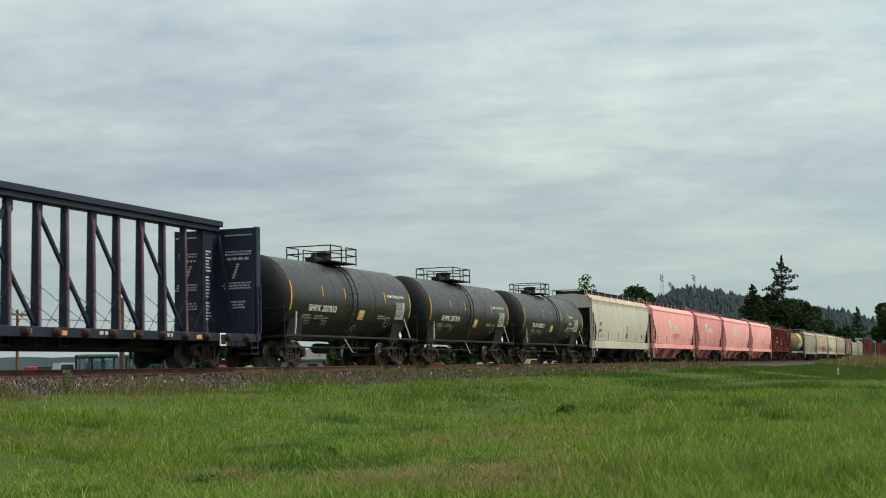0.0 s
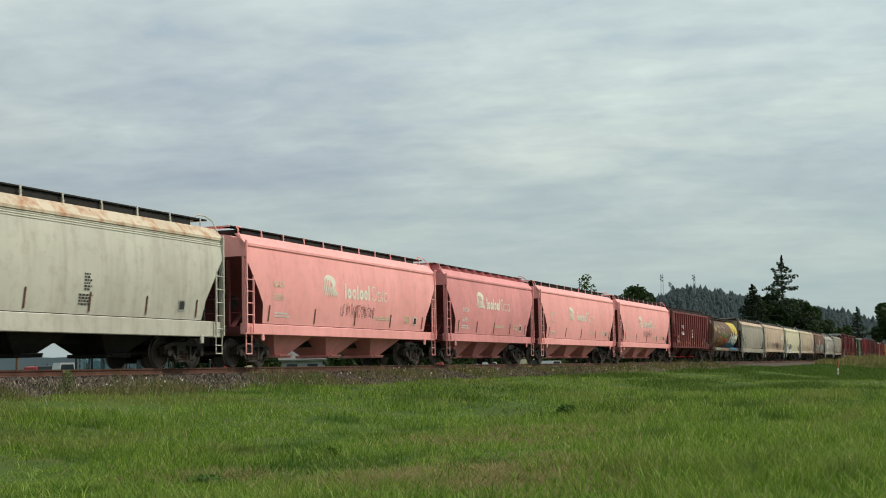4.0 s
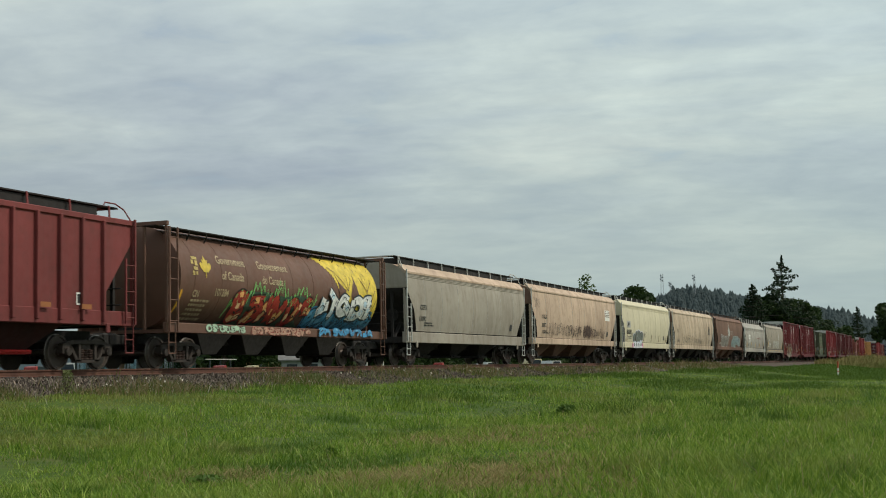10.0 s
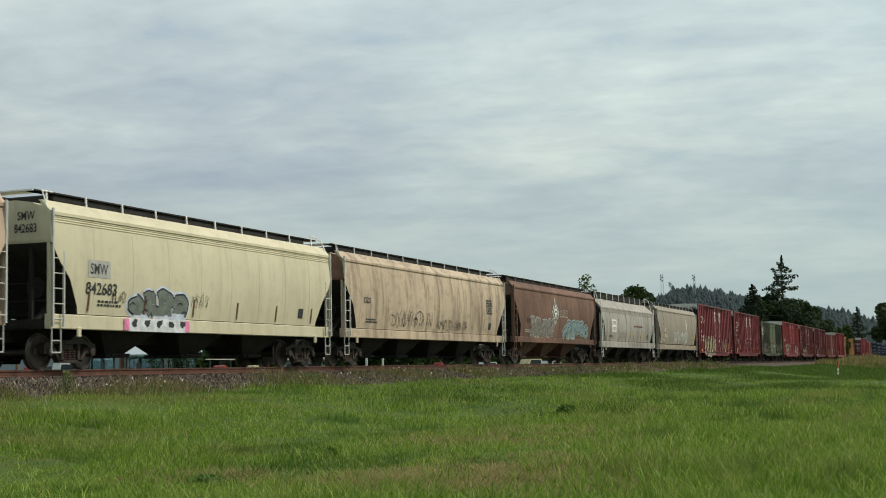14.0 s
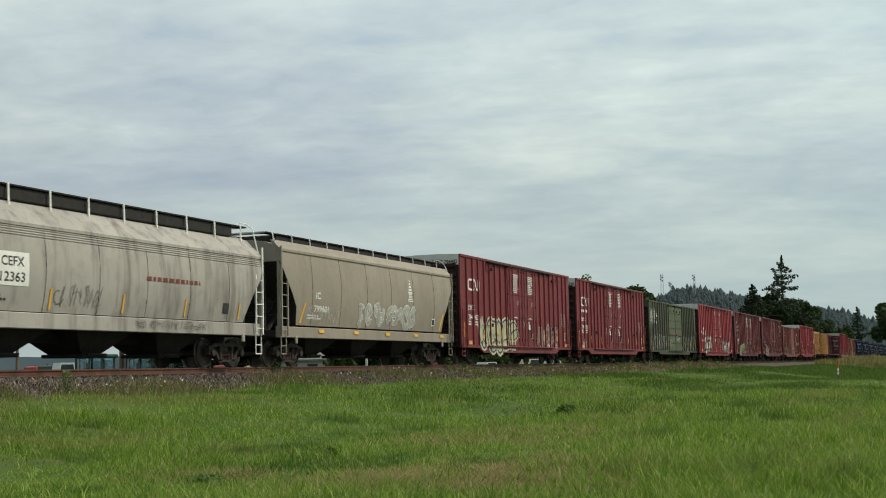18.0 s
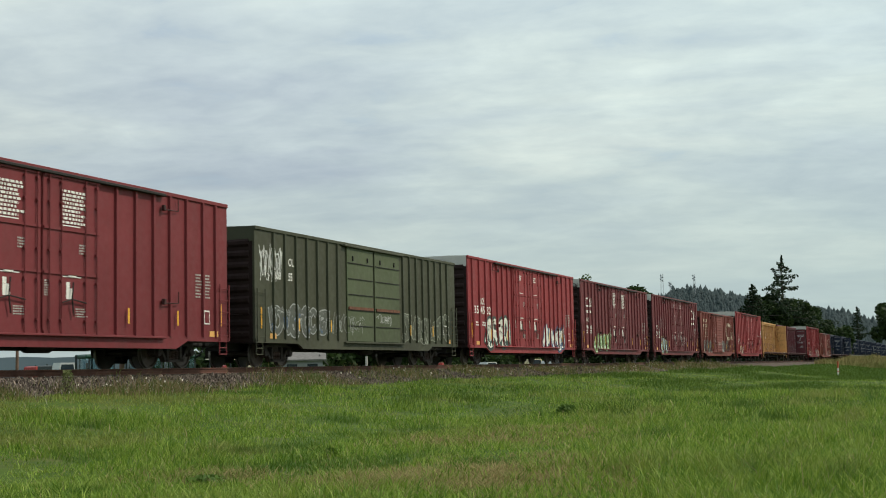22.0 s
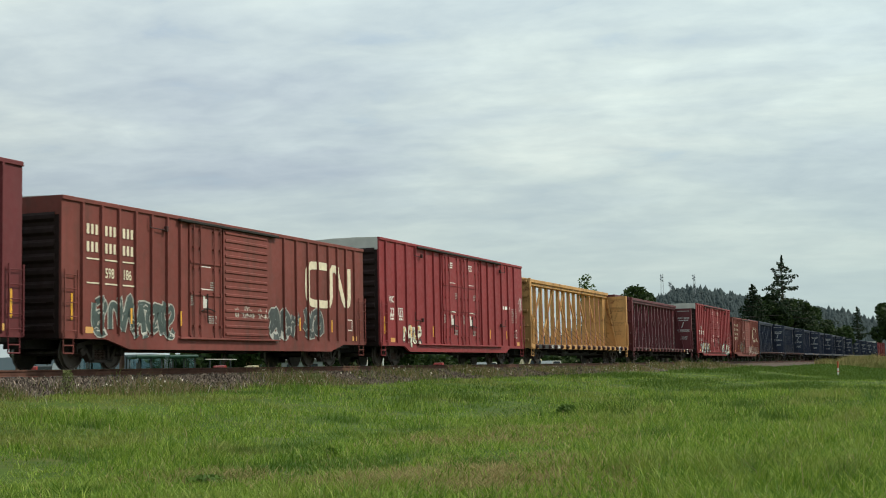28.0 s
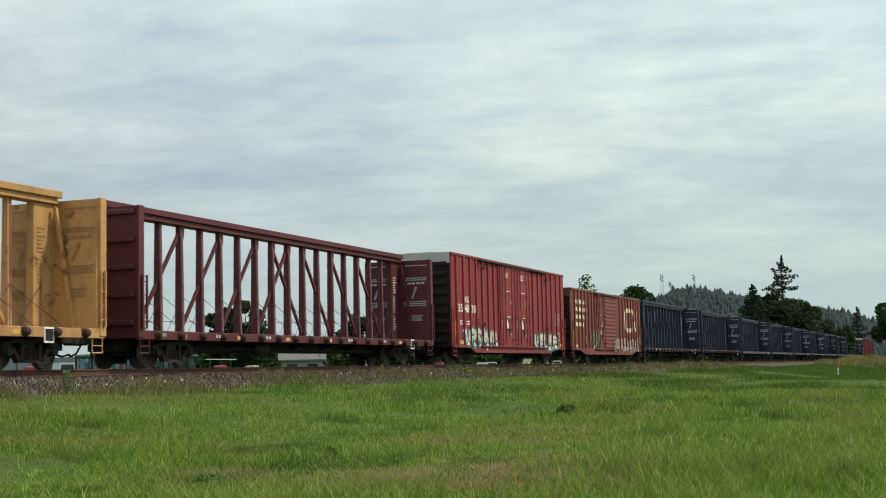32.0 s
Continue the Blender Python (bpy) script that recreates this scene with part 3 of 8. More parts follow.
    # ends: slope supports, platform, ladders
    for s in (-1, 1):
        m = [[], []]
        box(m, *sorted((s * (h - 0.02), s * (h - 0.16))), -1.5, 1.5, s0, s0 + 0.25)
        box(m, *sorted((s * h, s * (h - 1.1))), -1.35, 1.35, s0 + 0.05, s0 + 0.12)
        for y in (-0.9, 0.9):
            bar(m, (s * (h - 0.12), y, s0 + 0.1), (s * (h - 0.12), y, end[0][1] + 0.1), 0.1, 0.1)
            bar(m, (s * (h - 0.15), y, s0 + 0.1), (s * (h - 1.0), y, 1.8), 0.1, 0.1)
        rod(m, (s * (h - 0.3), -1.3, 2.2), (s * (h - 0.3), 1.3, 2.2), 0.02)
        rod(m, (s * (h - 0.3), -1.3, 1.75), (s * (h - 0.3), 1.3, 1.75), 0.02)
        part("end_frame", m, spec.get("slope", M_DARK), car)
        for q in (-1, 1):
            m = bar([[], []], (s * (h - 0.05), q * 1.50, s0), (s * (h - 0.05), q * 1.50, top), 0.09, 0.09)
            part("corner_post", m, spec.get("post", body), car)
        lm = spec.get("ladder", body)
        ladder(car, s * (h - 0.06), s * (h - 0.50), s0 + 0.05, spec.get("ladder_top", 3.0), -1.60, lm, 5, spec.get("ladder_tall", top + 0.05))
        stirrup(car, s * (h - 0.08), s * (h - 0.45), -1.55, 0.42, s0, lm)
        if s < 0:
            m = lathe([[], []], [(-h + 0.45, 0.03), (-h + 0.45, 0.27), (-h + 0.50, 0.27), (-h + 0.50, 0.03)], 16, "x", (0, -0.75, 2.1))
            part("brake_wheel", m, M_DARK, car)
            m = lathe([[], []], [(-h + 0.35, 0.12), (-h + 0.95, 0.12)], 12, "x", (0, 0.5, 1.3))
            part("air_tank", m, M_DARK, car, "", True)
    # roof walkways
    zr = crown + spec.get("walk_up", 0.14) + 0.09
    for s in (-1, 1):
        m = cbox([[], []], -h + 0.05, h - 0.05, *sorted((s * 0.70, s * 1.02)), zr, zr + 0.045, 0.008)
        part("running_board", m, spec.get("board", M_DARK), car)
        n = spec.get("brackets", 10)
        for i in range(n):
            x = -h + 0.5 + (L - 1.0) * i / (n - 1)
            if spec.get("gusset"):
                m = prism([[], []], [(s * 1.34, top + 0.20), (s * 1.04, zr + 0.01), (s * 0.62, zr + 0.01), (s * 0.62, top + 0.20)], x - 0.02, x + 0.02, "x")
            else:
                m = bar([[], []], (x, s * spec.get("foot", 1.07), top + (0.24 if spec.get("bulge", 0.10) > 0 else 0.1)), (x, s * 1.04, zr + 0.05), 0.055, 0.03)
            part("walkway_bracket", m, spec.get("bracket", body), car)
    hw = 0.62 if spec.get("gusset") else 0.96
    m = cbox([[], []], -h + 0.9, h - 0.9, -hw, hw, crown - 0.12, zr, 0.03)
    part("hatch_cover", m, roof if spec.get("gusset") else M_DARK, car)
    for s in (-1, 1):
        m = [[], []]
        hoop = 0.13 if s > 0 else 0.03
        path_rod(m, [(s * (h - 0.75), -1.04, zr + 0.03), (s * (h - 0.68), -1.05, zr + hoop), (s * (h - 0.28), -1.10, zr + hoop - 0.01), (s * (h - 0.08), -1.25, zr - 0.04), (s * (h - 0.03), -1.46, top)], 0.02)
        box(m, *sorted((s * h, s * (h - 0.5))), -1.0, 1.0, zr, zr + 0.04)
        part("grab_rail", m, spec.get("bracket", body), car)
    # small fixed markings
    for i in range(spec.get("reflectors", 0)):
        x = -h + 1.6 + (L - 3.2) * i / max(1, spec["reflectors"] - 1)
        m = bar([[], []], (x, side(1.55) - 0.012, 1.50), (x, side(2.1) - 0.012, 2.02), 0.07, 0.006)
        part("reflector", m, spec.get("refmat", M_YELLOW), car)
    dashes(car, -h + 2.0, 1.75, 1.2, 2, 0.06, spec.get("ink", M_WHITE), side, len(name))
    patch(car, h - 2.6, h - 2.25, 1.66, 1.98, spec.get("ink", M_WHITE), side, 0.012, "consolidated_stencil")
    patch(car, h - 2.56, h - 2.29, 1.70, 1.94, M_BLACKL, side, 0.016, "consolidated_stencil")
    m = cbox([[], []], -h + 1.15, -h + 1.32, -1.56, -1.50, s0 - 0.2, s0 + 0.06, 0.02)
    part("jacking_pad", m, spec.get("sillmat", body), car)
    m = cbox([[], []], h - 1.32, h - 1.15, -1.56, -1.50, s0 - 0.2, s0 + 0.06, 0.02)
    part("jacking_pad", m, spec.get("sillmat", body), car)
    return car, side, h


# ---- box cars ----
# end walls: grime plus the shade between cars, both painted into one near-black
P_ENDSHADE = paint("shaded_grimy_end_paint", (0.020, 0.009, 0.0085), (0.014, 0.011, 0.010), 0.5, 0.5, 0.2, 0.8)
RIB = {}


def boxcar(name, label, x0, x1, body, spec, group="box cars"):
    car, L = start_car(name, label, "box car", x0, x1, spec.get("inset", 2.35), group)
    h = L / 2
    H, z0 = spec.get("H", 5.09), 0.80
    wall = 1.53
    flat = lambda z: -wall - (0.005 if z > 0.92 else 0.040)
    FACES[flat] = [(x - 0.036, x + 0.036, -wall - 0.078) for x in spec["ribs"]] + [(a + 0.04, b - 0.04, -wall - 0.060) for a, b, _ in spec["doors"]]
    dark = spec.get("endmat", P_ENDSHADE)
    for s in (-1, 1):
        m = cbox([[], []], -h, h, *sorted((s * wall, s * (wall - 0.08))), z0, H, 0.012)
        part("side_wall", m, body, car)
        # deepened sill
        d0, d1, zs = spec.get("sill", (2.4, 3.0, 0.55))
        m = prism([[], []], [(-h, z0 + 0.12), (-h, z0 - 0.02), (-h + d0, z0 - 0.02), (-h + d1, zs), (h - d1, zs), (h - d0, z0 - 0.02), (h, z0 - 0.02), (h, z0 + 0.12)],
                  *sorted((s * (wall + 0.035), s * (wall - 0.06))))
        part("side_sill", m, body, car)
        m = cbox([[], []], -h, h, *sorted((s * (wall + 0.045), s * (wall - 0.03))), H - 0.12, H, 0.015)
        part("top_plate", m, body, car)
    # roof and ends
    rm = spec.get("roof", M_GALV)
    m = prism([[], []], [(-wall, H - 0.01), (-0.6, H + 0.03), (0.6, H + 0.03), (wall, H - 0.01)], -h + 0.02, h - 0.02, "x")
    part("roof", m, rm, car)
    n = 12
    for i in range(n):
        x = -h + L * (i + 0.5) / n
        m = prism([[], []], [(-wall + 0.03, H), (-0.6, H + 0.055), (0.6, H + 0.055), (wall - 0.03, H)], x - 0.05, x + 0.05, "x")
        part("roof_rib", m, rm, car)
    for s in (-1, 1):
        xe = s * h
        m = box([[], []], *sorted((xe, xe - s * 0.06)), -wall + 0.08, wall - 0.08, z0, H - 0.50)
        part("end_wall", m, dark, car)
        m = box([[], []], *sorted((xe + s * 0.005, xe - s * 0.055)), -wall + 0.06, wall - 0.06, H - 0.50, H)
        part("end_gable", m, spec.get("gable", M_GALV), car)
        for i in range(9):
            z = z0 + 0.25 + i * (H - 1.6) / 8
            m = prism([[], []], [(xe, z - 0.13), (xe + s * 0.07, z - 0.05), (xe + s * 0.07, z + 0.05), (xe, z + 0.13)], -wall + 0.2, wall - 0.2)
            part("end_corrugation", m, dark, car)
    # outer ribs
    skip = spec["doors"]
    for x in spec["ribs"]:
        key = (round(H, 2), body.name)
        if key not in RIB:
            m = prism([[], []], [(-0.05, 0), (0.05, 0), (0.035, -0.075), (-0.035, -0.075)], z0 + 0.1, H - 0.11, "z")
            RIB[key] = mesh_of("side_rib", m, spec.get("ribmat", body))
        for s in (-1, 1):
            o = part("side_rib", RIB[key], None, car)
            o.location = (x, s * -(-wall), 0)
            o.rotation_euler = (0, 0, 0 if s < 0 else math.pi)
    # doors
    for k, (a, b, kind) in enumerate(skip):
        za, zb = z0 + 0.10, H - 0.16
        m = cbox([[], []], a + 0.03, b - 0.03, -wall - 0.055, -wall + 0.0, za, zb, 0.015)
        dr = part("door", m, spec.get("doormat", body), car, "closed %s door" % kind)
        w = b - a
        if kind == "plug":
            for z in [za + 0.03, zb - 0.03] + [za + (zb - za) * q for q in (0.38, 0.66)]:
                m = bar([[], []], (a + 0.04, -wall - 0.07, z), (b - 0.04, -wall - 0.07, z), 0.07, 0.04)
                part("door_rail", m, spec.get("doormat", body), dr)
            for q in (0.10, 0.30, 0.72, 0.92):
                m = rod([[], []], (a + w * q, -wall - 0.10, za - 0.05), (a + w * q, -wall - 0.10, zb + 0.05), 0.020, 6)
                for z in (za + 0.3, za + 1.3, za + 2.05, zb - 0.75, zb - 0.2):
                    box(m, a + w * q - 0.045, a + w * q + 0.045, -wall - 0.125, -wall - 0.05, z, z + 0.06)
                part("lock_rod", m, spec.get("rodmat", body), dr)
            m = [[], []]
            path_rod(m, [(a + w * 0.30, -wall - 0.12, za + 0.78), (a + w * 0.46, -wall - 0.13, za + 0.88), (a + w * 0.72, -wall - 0.12, za + 0.80)], 0.018)
            path_rod(m, [(a + w * 0.49, -wall - 0.12, za + 1.32), (a + w * 0.46, -wall - 0.14, za + 0.86), (a + w * 0.50, -wall - 0.12, za + 0.45)], 0.022)
            part("door_lever", m, M_DARK, dr)
            pf = lambda z: -wall - 0.055
            for xa, xb, z1, z2 in ((0.40, 0.52, za + 0.88, za + 1.16), (0.40, 0.46, za + 1.165, za + 1.32), (0.34, 0.66, za + 1.44, za + 1.47), (0.34, 0.64, zb - 1.28, zb - 1.25)):
                part("door_plate", plate([[], []], a + w * xa, a + w * xb, z1, z2, pf, 0.006), M_WHITE, dr)
            dashes(dr, a + w * 0.03, za + 1.30, 0.18, 7, 0.035, M_GREY_BAR, pf, 5 + k, 1.7)
            dashes(dr, a + w * 0.56, za + 0.62, 0.5, 4, 0.035, M_GREY_BAR, pf, 6 + k, 1.8)
            dashes(dr, a + w * 0.62, zb - 1.75, 0.35, 4, 0.04, M_GREY_BAR, pf, 7 + k, 1.8)
        elif kind == "panelled":
            for q in range(1, 6):
                z = za + (zb - za) * q / 6
                m = box([[], []], a + 0.08, b - 0.08, -wall - 0.085, -wall - 0.05, z - 0.012, z + 0.012)
                part("door_seam", m, M_DARK, dr)
            m = box([[], []], a + 0.1, b - 0.1, -wall - 0.10, -wall - 0.05, za + (zb - za) * 0.34, za + (zb - za) * 0.37)
            part("door_handle", m, M_RUST, dr)
            for q in (0.2, 0.75):
                m = box([[], []], a + w * q, a + w * q + 0.05, -wall - 0.1, -wall - 0.05, zb - 0.5, zb - 0.32)
                part("door_bracket", m, M_DARK, dr)
        else:
            for q in range(14):
                z = za + 0.12 + (zb - za - 0.24) * q / 13
                m = prism([[], []], [(-wall - 0.05, z - 0.06), (-wall - 0.085, z - 0.03), (-wall - 0.085, z + 0.03), (-wall - 0.05, z + 0.06)], a + 0.12, b - 0.12, "x")
                part("door_corrugation", m, spec.get("doormat", body), dr)
    lo, hi = skip[0][0] - spec.get("track", 3.1), skip[-1][1] + spec.get("track", 3.1)
    m = cbox([[], []], max(-h, lo), min(h, hi), -wall - 0.15, -wall - 0.02, H - 0.17, H - 0.09, 0.015)
    part("door_track", m, spec.get("trackmat", M_DARK), car)
    m = cbox([[], []], max(-h, lo), min(h, hi), -wall - 0.14, -wall - 0.02, z0 + 0.03, z0 + 0.09, 0.01)
    part("door_track", m, body, car)
    # grab irons, steps, brackets
    for s in (-1, 1):
        for i in range(5):
            z = z0 + 0.18 + i * 0.36
            part("grab_iron", path_rod([[], []], [(s * (h - 0.08), -wall - 0.01, z), (s * (h - 0.08), -wall - 0.07, z), (s * (h - 0.55), -wall - 0.07, z), (s * (h - 0.55), -wall - 0.01, z)], 0.012), body, car)
        for x in (h - 0.04, h - 0.58):
            part("ladder_rail", bar([[], []], (s * x, -wall - 0.08, z0), (s * x, -wall - 0.08, z0 + 1.75), 0.04, 0.03), body, car)
        stirrup(car, s * (h - 0.08), s * (h - 0.5), -wall, 0.40, z0, body)
        m = bar([[], []], (s * (h - 0.42), -wall - 0.012, z0 + 0.45), (s * (h - 0.42), -wall - 0.012, z0 + 1.15), 0.07, 0.01)
        part("reflector", m, M_YELLOW, car)
        for z in (z0 + 0.3, z0 + 0.9):
            part("grab_iron", path_rod([[], []], [(s * (h + 0.05), -1.1, z), (s * (h + 0.14), -1.1, z), (s * (h + 0.14), -0.65, z), (s * (h + 0.05), -0.65, z)], 0.016), dark, car)
    for x, z in spec.get("brackets", ()):
        m = [[], []]
        d = 1 if x < 0 else -1
        path_rod(m, [(x - d * 0.80, -wall - 0.07, z + 0.30), (x - d * 0.80, -wall - 0.07, z - 0.03), (x, -wall - 0.09, z - 0.05)], 0.016)
        cbox(m, x - 0.055, x + 0.055, -wall - 0.14, -wall - 0.04, z - 0.09, z + 0.07, 0.012)
        part("rod_bracket", m, M_ROD, car)
    for i in range(6):
        x = -h + 3.0 + (L - 6.0) * i / 5
        m = bar([[], []], (x, -wall - 0.085, z0 + 0.42), (x, -wall - 0.085, z0 + 0.85), 0.07, 0.008)
        if not any(a - 0.1 < x < b + 0.1 for a, b, _ in skip):
            part("reflector", m, M_YELLOW, car)
    # underframe
    m = box([[], []], -h + 0.1, h - 0.1, -0.35, 0.35, 0.55, z0)
    part("centre_sill", m, M_DARK, car)
    m = box([[], []], -h + 0.1, h - 0.1, -1.45, 1.45, z0 - 0.02, z0 + 0.04)
    part("floor_pan", m, M_DARK, car)
    for i in range(5):
        x = -h + 4.4 + (L - 8.8) * i / 4
        m = box([[], []], x - 0.08, x + 0.08, -1.4, 1.4, 0.58, z0)
        part("cross_bearer", m, M_DARK, car)
    m = lathe([[], []], [(-0.6, 0.14), (-0.5, 0.2), (0.4, 0.2), (0.5, 0.14)], 12, "x", (0.9, -0.8, 0.62))
    part("brake_cylinder", m, M_DARK, car, "", True)
    m = path_rod([[], []], [(-h + 3.4, -0.7, 0.62), (-2, -0.8, 0.50), (3, -0.7, 0.52), (h - 3.5, -0.6, 0.62)], 0.025)
    part("brake_pipe", m, M_DARK, car)
    patch(car, h - 1.55, h - 1.1, z0 + 0.50, z0 + 0.92, M_WHITE, flat, 0.012, "consolidated_stencil")
    patch(car, h - 1.51, h - 1.14, z0 + 0.54, z0 + 0.88, body, flat, 0.016, "consolidated_stencil")
    patch(car, -h + 1.0, -h + 1.45, z0 + 0.05 + 0.08, z0 + 0.30, M_ORANGE, flat, 0.012, "placard")
    patch(car, h - 1.1, h - 0.7, z0 + 0.05 + 0.08, z0 + 0.30, M_ORANGE, flat, 0.012, "placard")
    return car, flat, h


# ---- tank cars ----
def tank(name, label, cx, half, shell, spec, group="tank cars"):
    car, L = start_car(name, label, "tank car", cx - half, cx + half, half - 4.7 if half < 6.5 else 1.55, group)
    R, zc, hl = 1.46, 2.46, half - 0.75
    prof = []
    for i in range(8):
        a = math.pi / 2 * i / 7
        prof.append((-hl - 0.62 * math.cos(a), max(0.02, R * math.sin(a))))
    m = lathe([[], []], [(-hl, R), (-1.8, R), (1.8, R), (hl, R)], 48, "x", (0, 0, zc))
    part("tank_shell", m, shell, car, "", True)
    for s in (-1, 1):
        m = lathe([[], []], [(s * -x, r) for x, r in prof], 48, "x", (0, 0, zc))
        part("tank_head", m, M_HEAD, car, "", True)

    def side(z):
        t = max(-1.0, min(1.0, (z - zc) / R))
        return -R * math.sqrt(max(0.0, 1 - t * t))
    for x in (-hl + 0.02, -1.85, 1.85, hl - 0.02):
        m = lathe([[], []], [(x - 0.02, R - 0.01), (x - 0.02, R + 0.006), (x + 0.02, R + 0.006), (x + 0.02, R - 0.01)], 48, "x", (0, 0, zc))
        part("weld_seam", m, shell, car, "", True)
    # conspicuity arcs on the ends of the shell, short dashes along it
    for x in (-hl + 0.09, hl - 0.09):
        m = plate([[], []], x - 0.038, x + 0.038, zc - 0.50, zc + 0.50, side, 0.010)
        part("reflector", m, M_YELLOW, car)
    for x in spec.get("dash", (-2.9, -1.0, 2.75)):
        m = plate([[], []], x - 0.032, x + 0.032, zc + 0.04, zc + 0.44, side, 0.010)
        part("reflector", m, M_YELLOW, car)
    # platform, dome, rails
    pz = zc + R + 0.06
    pl, pr = spec.get("plat", (-1.1, 1.2))
    dx = spec.get("dome", 0.1)
    m = cbox([[], []], pl, pr, -0.92, 0.92, pz - 0.05, pz, 0.01)
    part("platform", m, M_DARK, car)
    m = lathe([[], []], [(pz - 0.25, 0.31), (pz + 0.30, 0.31), (pz + 0.32, 0.35), (pz + 0.38, 0.35), (pz + 0.41, 0.22)], 20, "z", (dx, 0, 0))
    part("valve_dome", m, M_DARK, car, "", True)
    m = cbox([[], []], dx - 1.1, dx - 0.4, -0.22, 0.22, pz - 0.1, pz + 0.16, 0.04)
    rod(m, (dx - 0.75, 0, pz), (dx - 0.75, 0, pz + 0.28), 0.11, 10)
    part("valve_gear", m, M_DARK, car)
    hr, hy = 0.56, 0.92
    for y in (-hy, hy):
        posts = [pl, pl + (pr - pl) * 0.42, pl + (pr - pl) * 0.60, pr]
        for x in posts:
            part("rail_post", rod([[], []], (x, y, pz - 0.1), (x, y, pz + hr), 0.024), M_DARK, car)
        for z in (pz + hr / 2, pz + hr):
            part("handrail", rod([[], []], (posts[0], y, z), (posts[1], y, z), 0.022), M_DARK, car)
            part("handrail", rod([[], []], (posts[2], y, z), (posts[3], y, z), 0.022), M_DARK, car)
    for x in (pl, pr):
        for z in (pz + hr / 2, pz + hr):
            part("handrail", rod([[], []], (x, -hy, z), (x, hy, z), 0.022), M_DARK, car)
    lx = spec.get("ladder", -0.55)
    m = [[], []]
    for q in (0, 0.42):
        pts = []
        for i in range(13):
            rr = R + 0.12
            pts.append((lx + q, -rr * math.sin(radians(8 + i * 10.5)), zc + rr * math.cos(radians(8 + i * 10.5))))
        pts.append((lx + q, -1.50, 1.05))
        pts.append((lx + q, -1.50, 0.50))
        path_rod(m, pts, 0.022)
    for i in range(11):
        w = radians(20 + i * 10)
        rr = R + 0.12
        rod(m, (lx, -rr * math.sin(w), zc + rr * math.cos(w)), (lx + 0.42, -rr * math.sin(w), zc + rr * math.cos(w)), 0.017)
    rod(m, (lx, -1.5, 0.5), (lx + 0.42, -1.5, 0.5), 0.02)
    part("ladder", m, M_DARK, car)
    m = prism([[], []], [(lx - 0.75, 1.03), (lx - 0.68, 1.03), (lx + 0.05, 0.5), (lx - 0.02, 0.5)], -1.52, -1.48)
    part("ladder_brace", m, M_GREY_BAR, car)
    # walkway rail, end platforms, saddles
    m = cbox([[], []], -half + 0.3, half - 0.3, -1.54, -1.46, 1.02, 1.10, 0.01)
    rod(m, (-half + 0.3, 1.5, 1.06), (half - 0.3, 1.5, 1.06), 0.04)
    part("side_rail", m, M_DARK, car)
    for s in (-1, 1):
        m = cbox([[], []], *sorted((s * (half - 0.15), s * (half - 1.3))), -1.52, 1.52, 0.98, 1.06, 0.01)
        box(m, *sorted((s * (half - 0.1), s * (half - 2.9))), -0.3, 0.3, 0.62, 1.15)
        part("end_sill", m, M_DARK, car)
        m = prism([[], []], [(-1.05, 0.95), (1.05, 0.95), (1.25, 1.75), (-1.25, 1.75)], *sorted((s * 4.0, s * 5.1)), "x")
        part("saddle", m, M_DARK, car)
        m = [[], []]
        path_rod(m, [(s * (half - 0.2), -1.5, 1.05), (s * (half - 0.2), -1.5, 1.98), (s * (half - 0.30), -1.42, 2.06)], 0.022)
        path_rod(m, [(s * (half - 0.2), -1.5, 1.98), (s * (half - 0.2), -0.5, 1.98)], 0.018)
        part("grab_rail", m, M_DARK, car)
        stirrup(car, s * (half - 0.25), s * (half - 0.65), -1.5, 0.42, 1.0, M_DARK)
        m = bar([[], []], (s * (half - 1.35), side(1.9) - 0.03, 1.9), (s * (half - 1.0), -1.50, 1.12), 0.07, 0.03)
        part("strut", m, M_GREY_BAR, car)
    m = lathe([[], []], [(-0.35, 0.14), (-0.3, 0.2), (0.6, 0.2), (0.65, 0.14)], 12, "x", (0.5, 0.4, 0.7))
    rod(m, (-3, -0.6, 0.7), (3, -0.6, 0.7), 0.03)
    part("brake_cylinder", m, M_DARK, car, "", True)
    m = lathe([[], []], [(0.55, 0.1), (1.05, 0.16)], 12, "z", (1.4, 0, 0))
    part("bottom_outlet", m, M_DARK, car)
    # markings
    write(car, spec["mark"], spec.get("mark_x", -3.95), 1.97, 0.22, M_WHITE, side, w=2.28)
    for i, x in enumerate((-4.3, -3.3)):
        dashes(car, x, 1.78, 0.85, 2, 0.055, M_GREY_BAR, side, i + 3)
    px = spec.get("placard", 0.35)
    patch(car, px, px + 0.5, 1.76, 2.12, M_PLACARD, side, 0.012, "placard", "faded orange hazard placard")
    dashes(car, px + 0.06, 2.00, 0.38, 2, 0.05, M_WHITE, lambda z: side(z) - 0.008, 31, 2.2)
    patch(car, 3.9, 4.75, 1.86, 2.55, M_GREY_BAR, side, 0.011, "data_panel")
    dashes(car, 3.95, 2.48, 0.75, 7, 0.05, M_BLACKL, side, 9, 1.7)
    for words, x, z, hh in spec.get("title", (("SODIUM HYDROXIDE SOLUTION", 2.95, 2.72, 0.105),)):
        write(car, words, x, z, hh, M_WHITE, side, 0.80)
    dashes(car, -2.55, 1.72, 0.42, 3, 0.05, M_GREY_BAR, side, 33, 2.0)
    dashes(car, 0.2, 1.52, 0.5, 3, 0.04, M_GREY_BAR, side, 34, 2.0)
    dashes(car, -4.25, 1.60, 0.85, 2, 0.05, M_GREY_BAR, side, 35, 1.9)
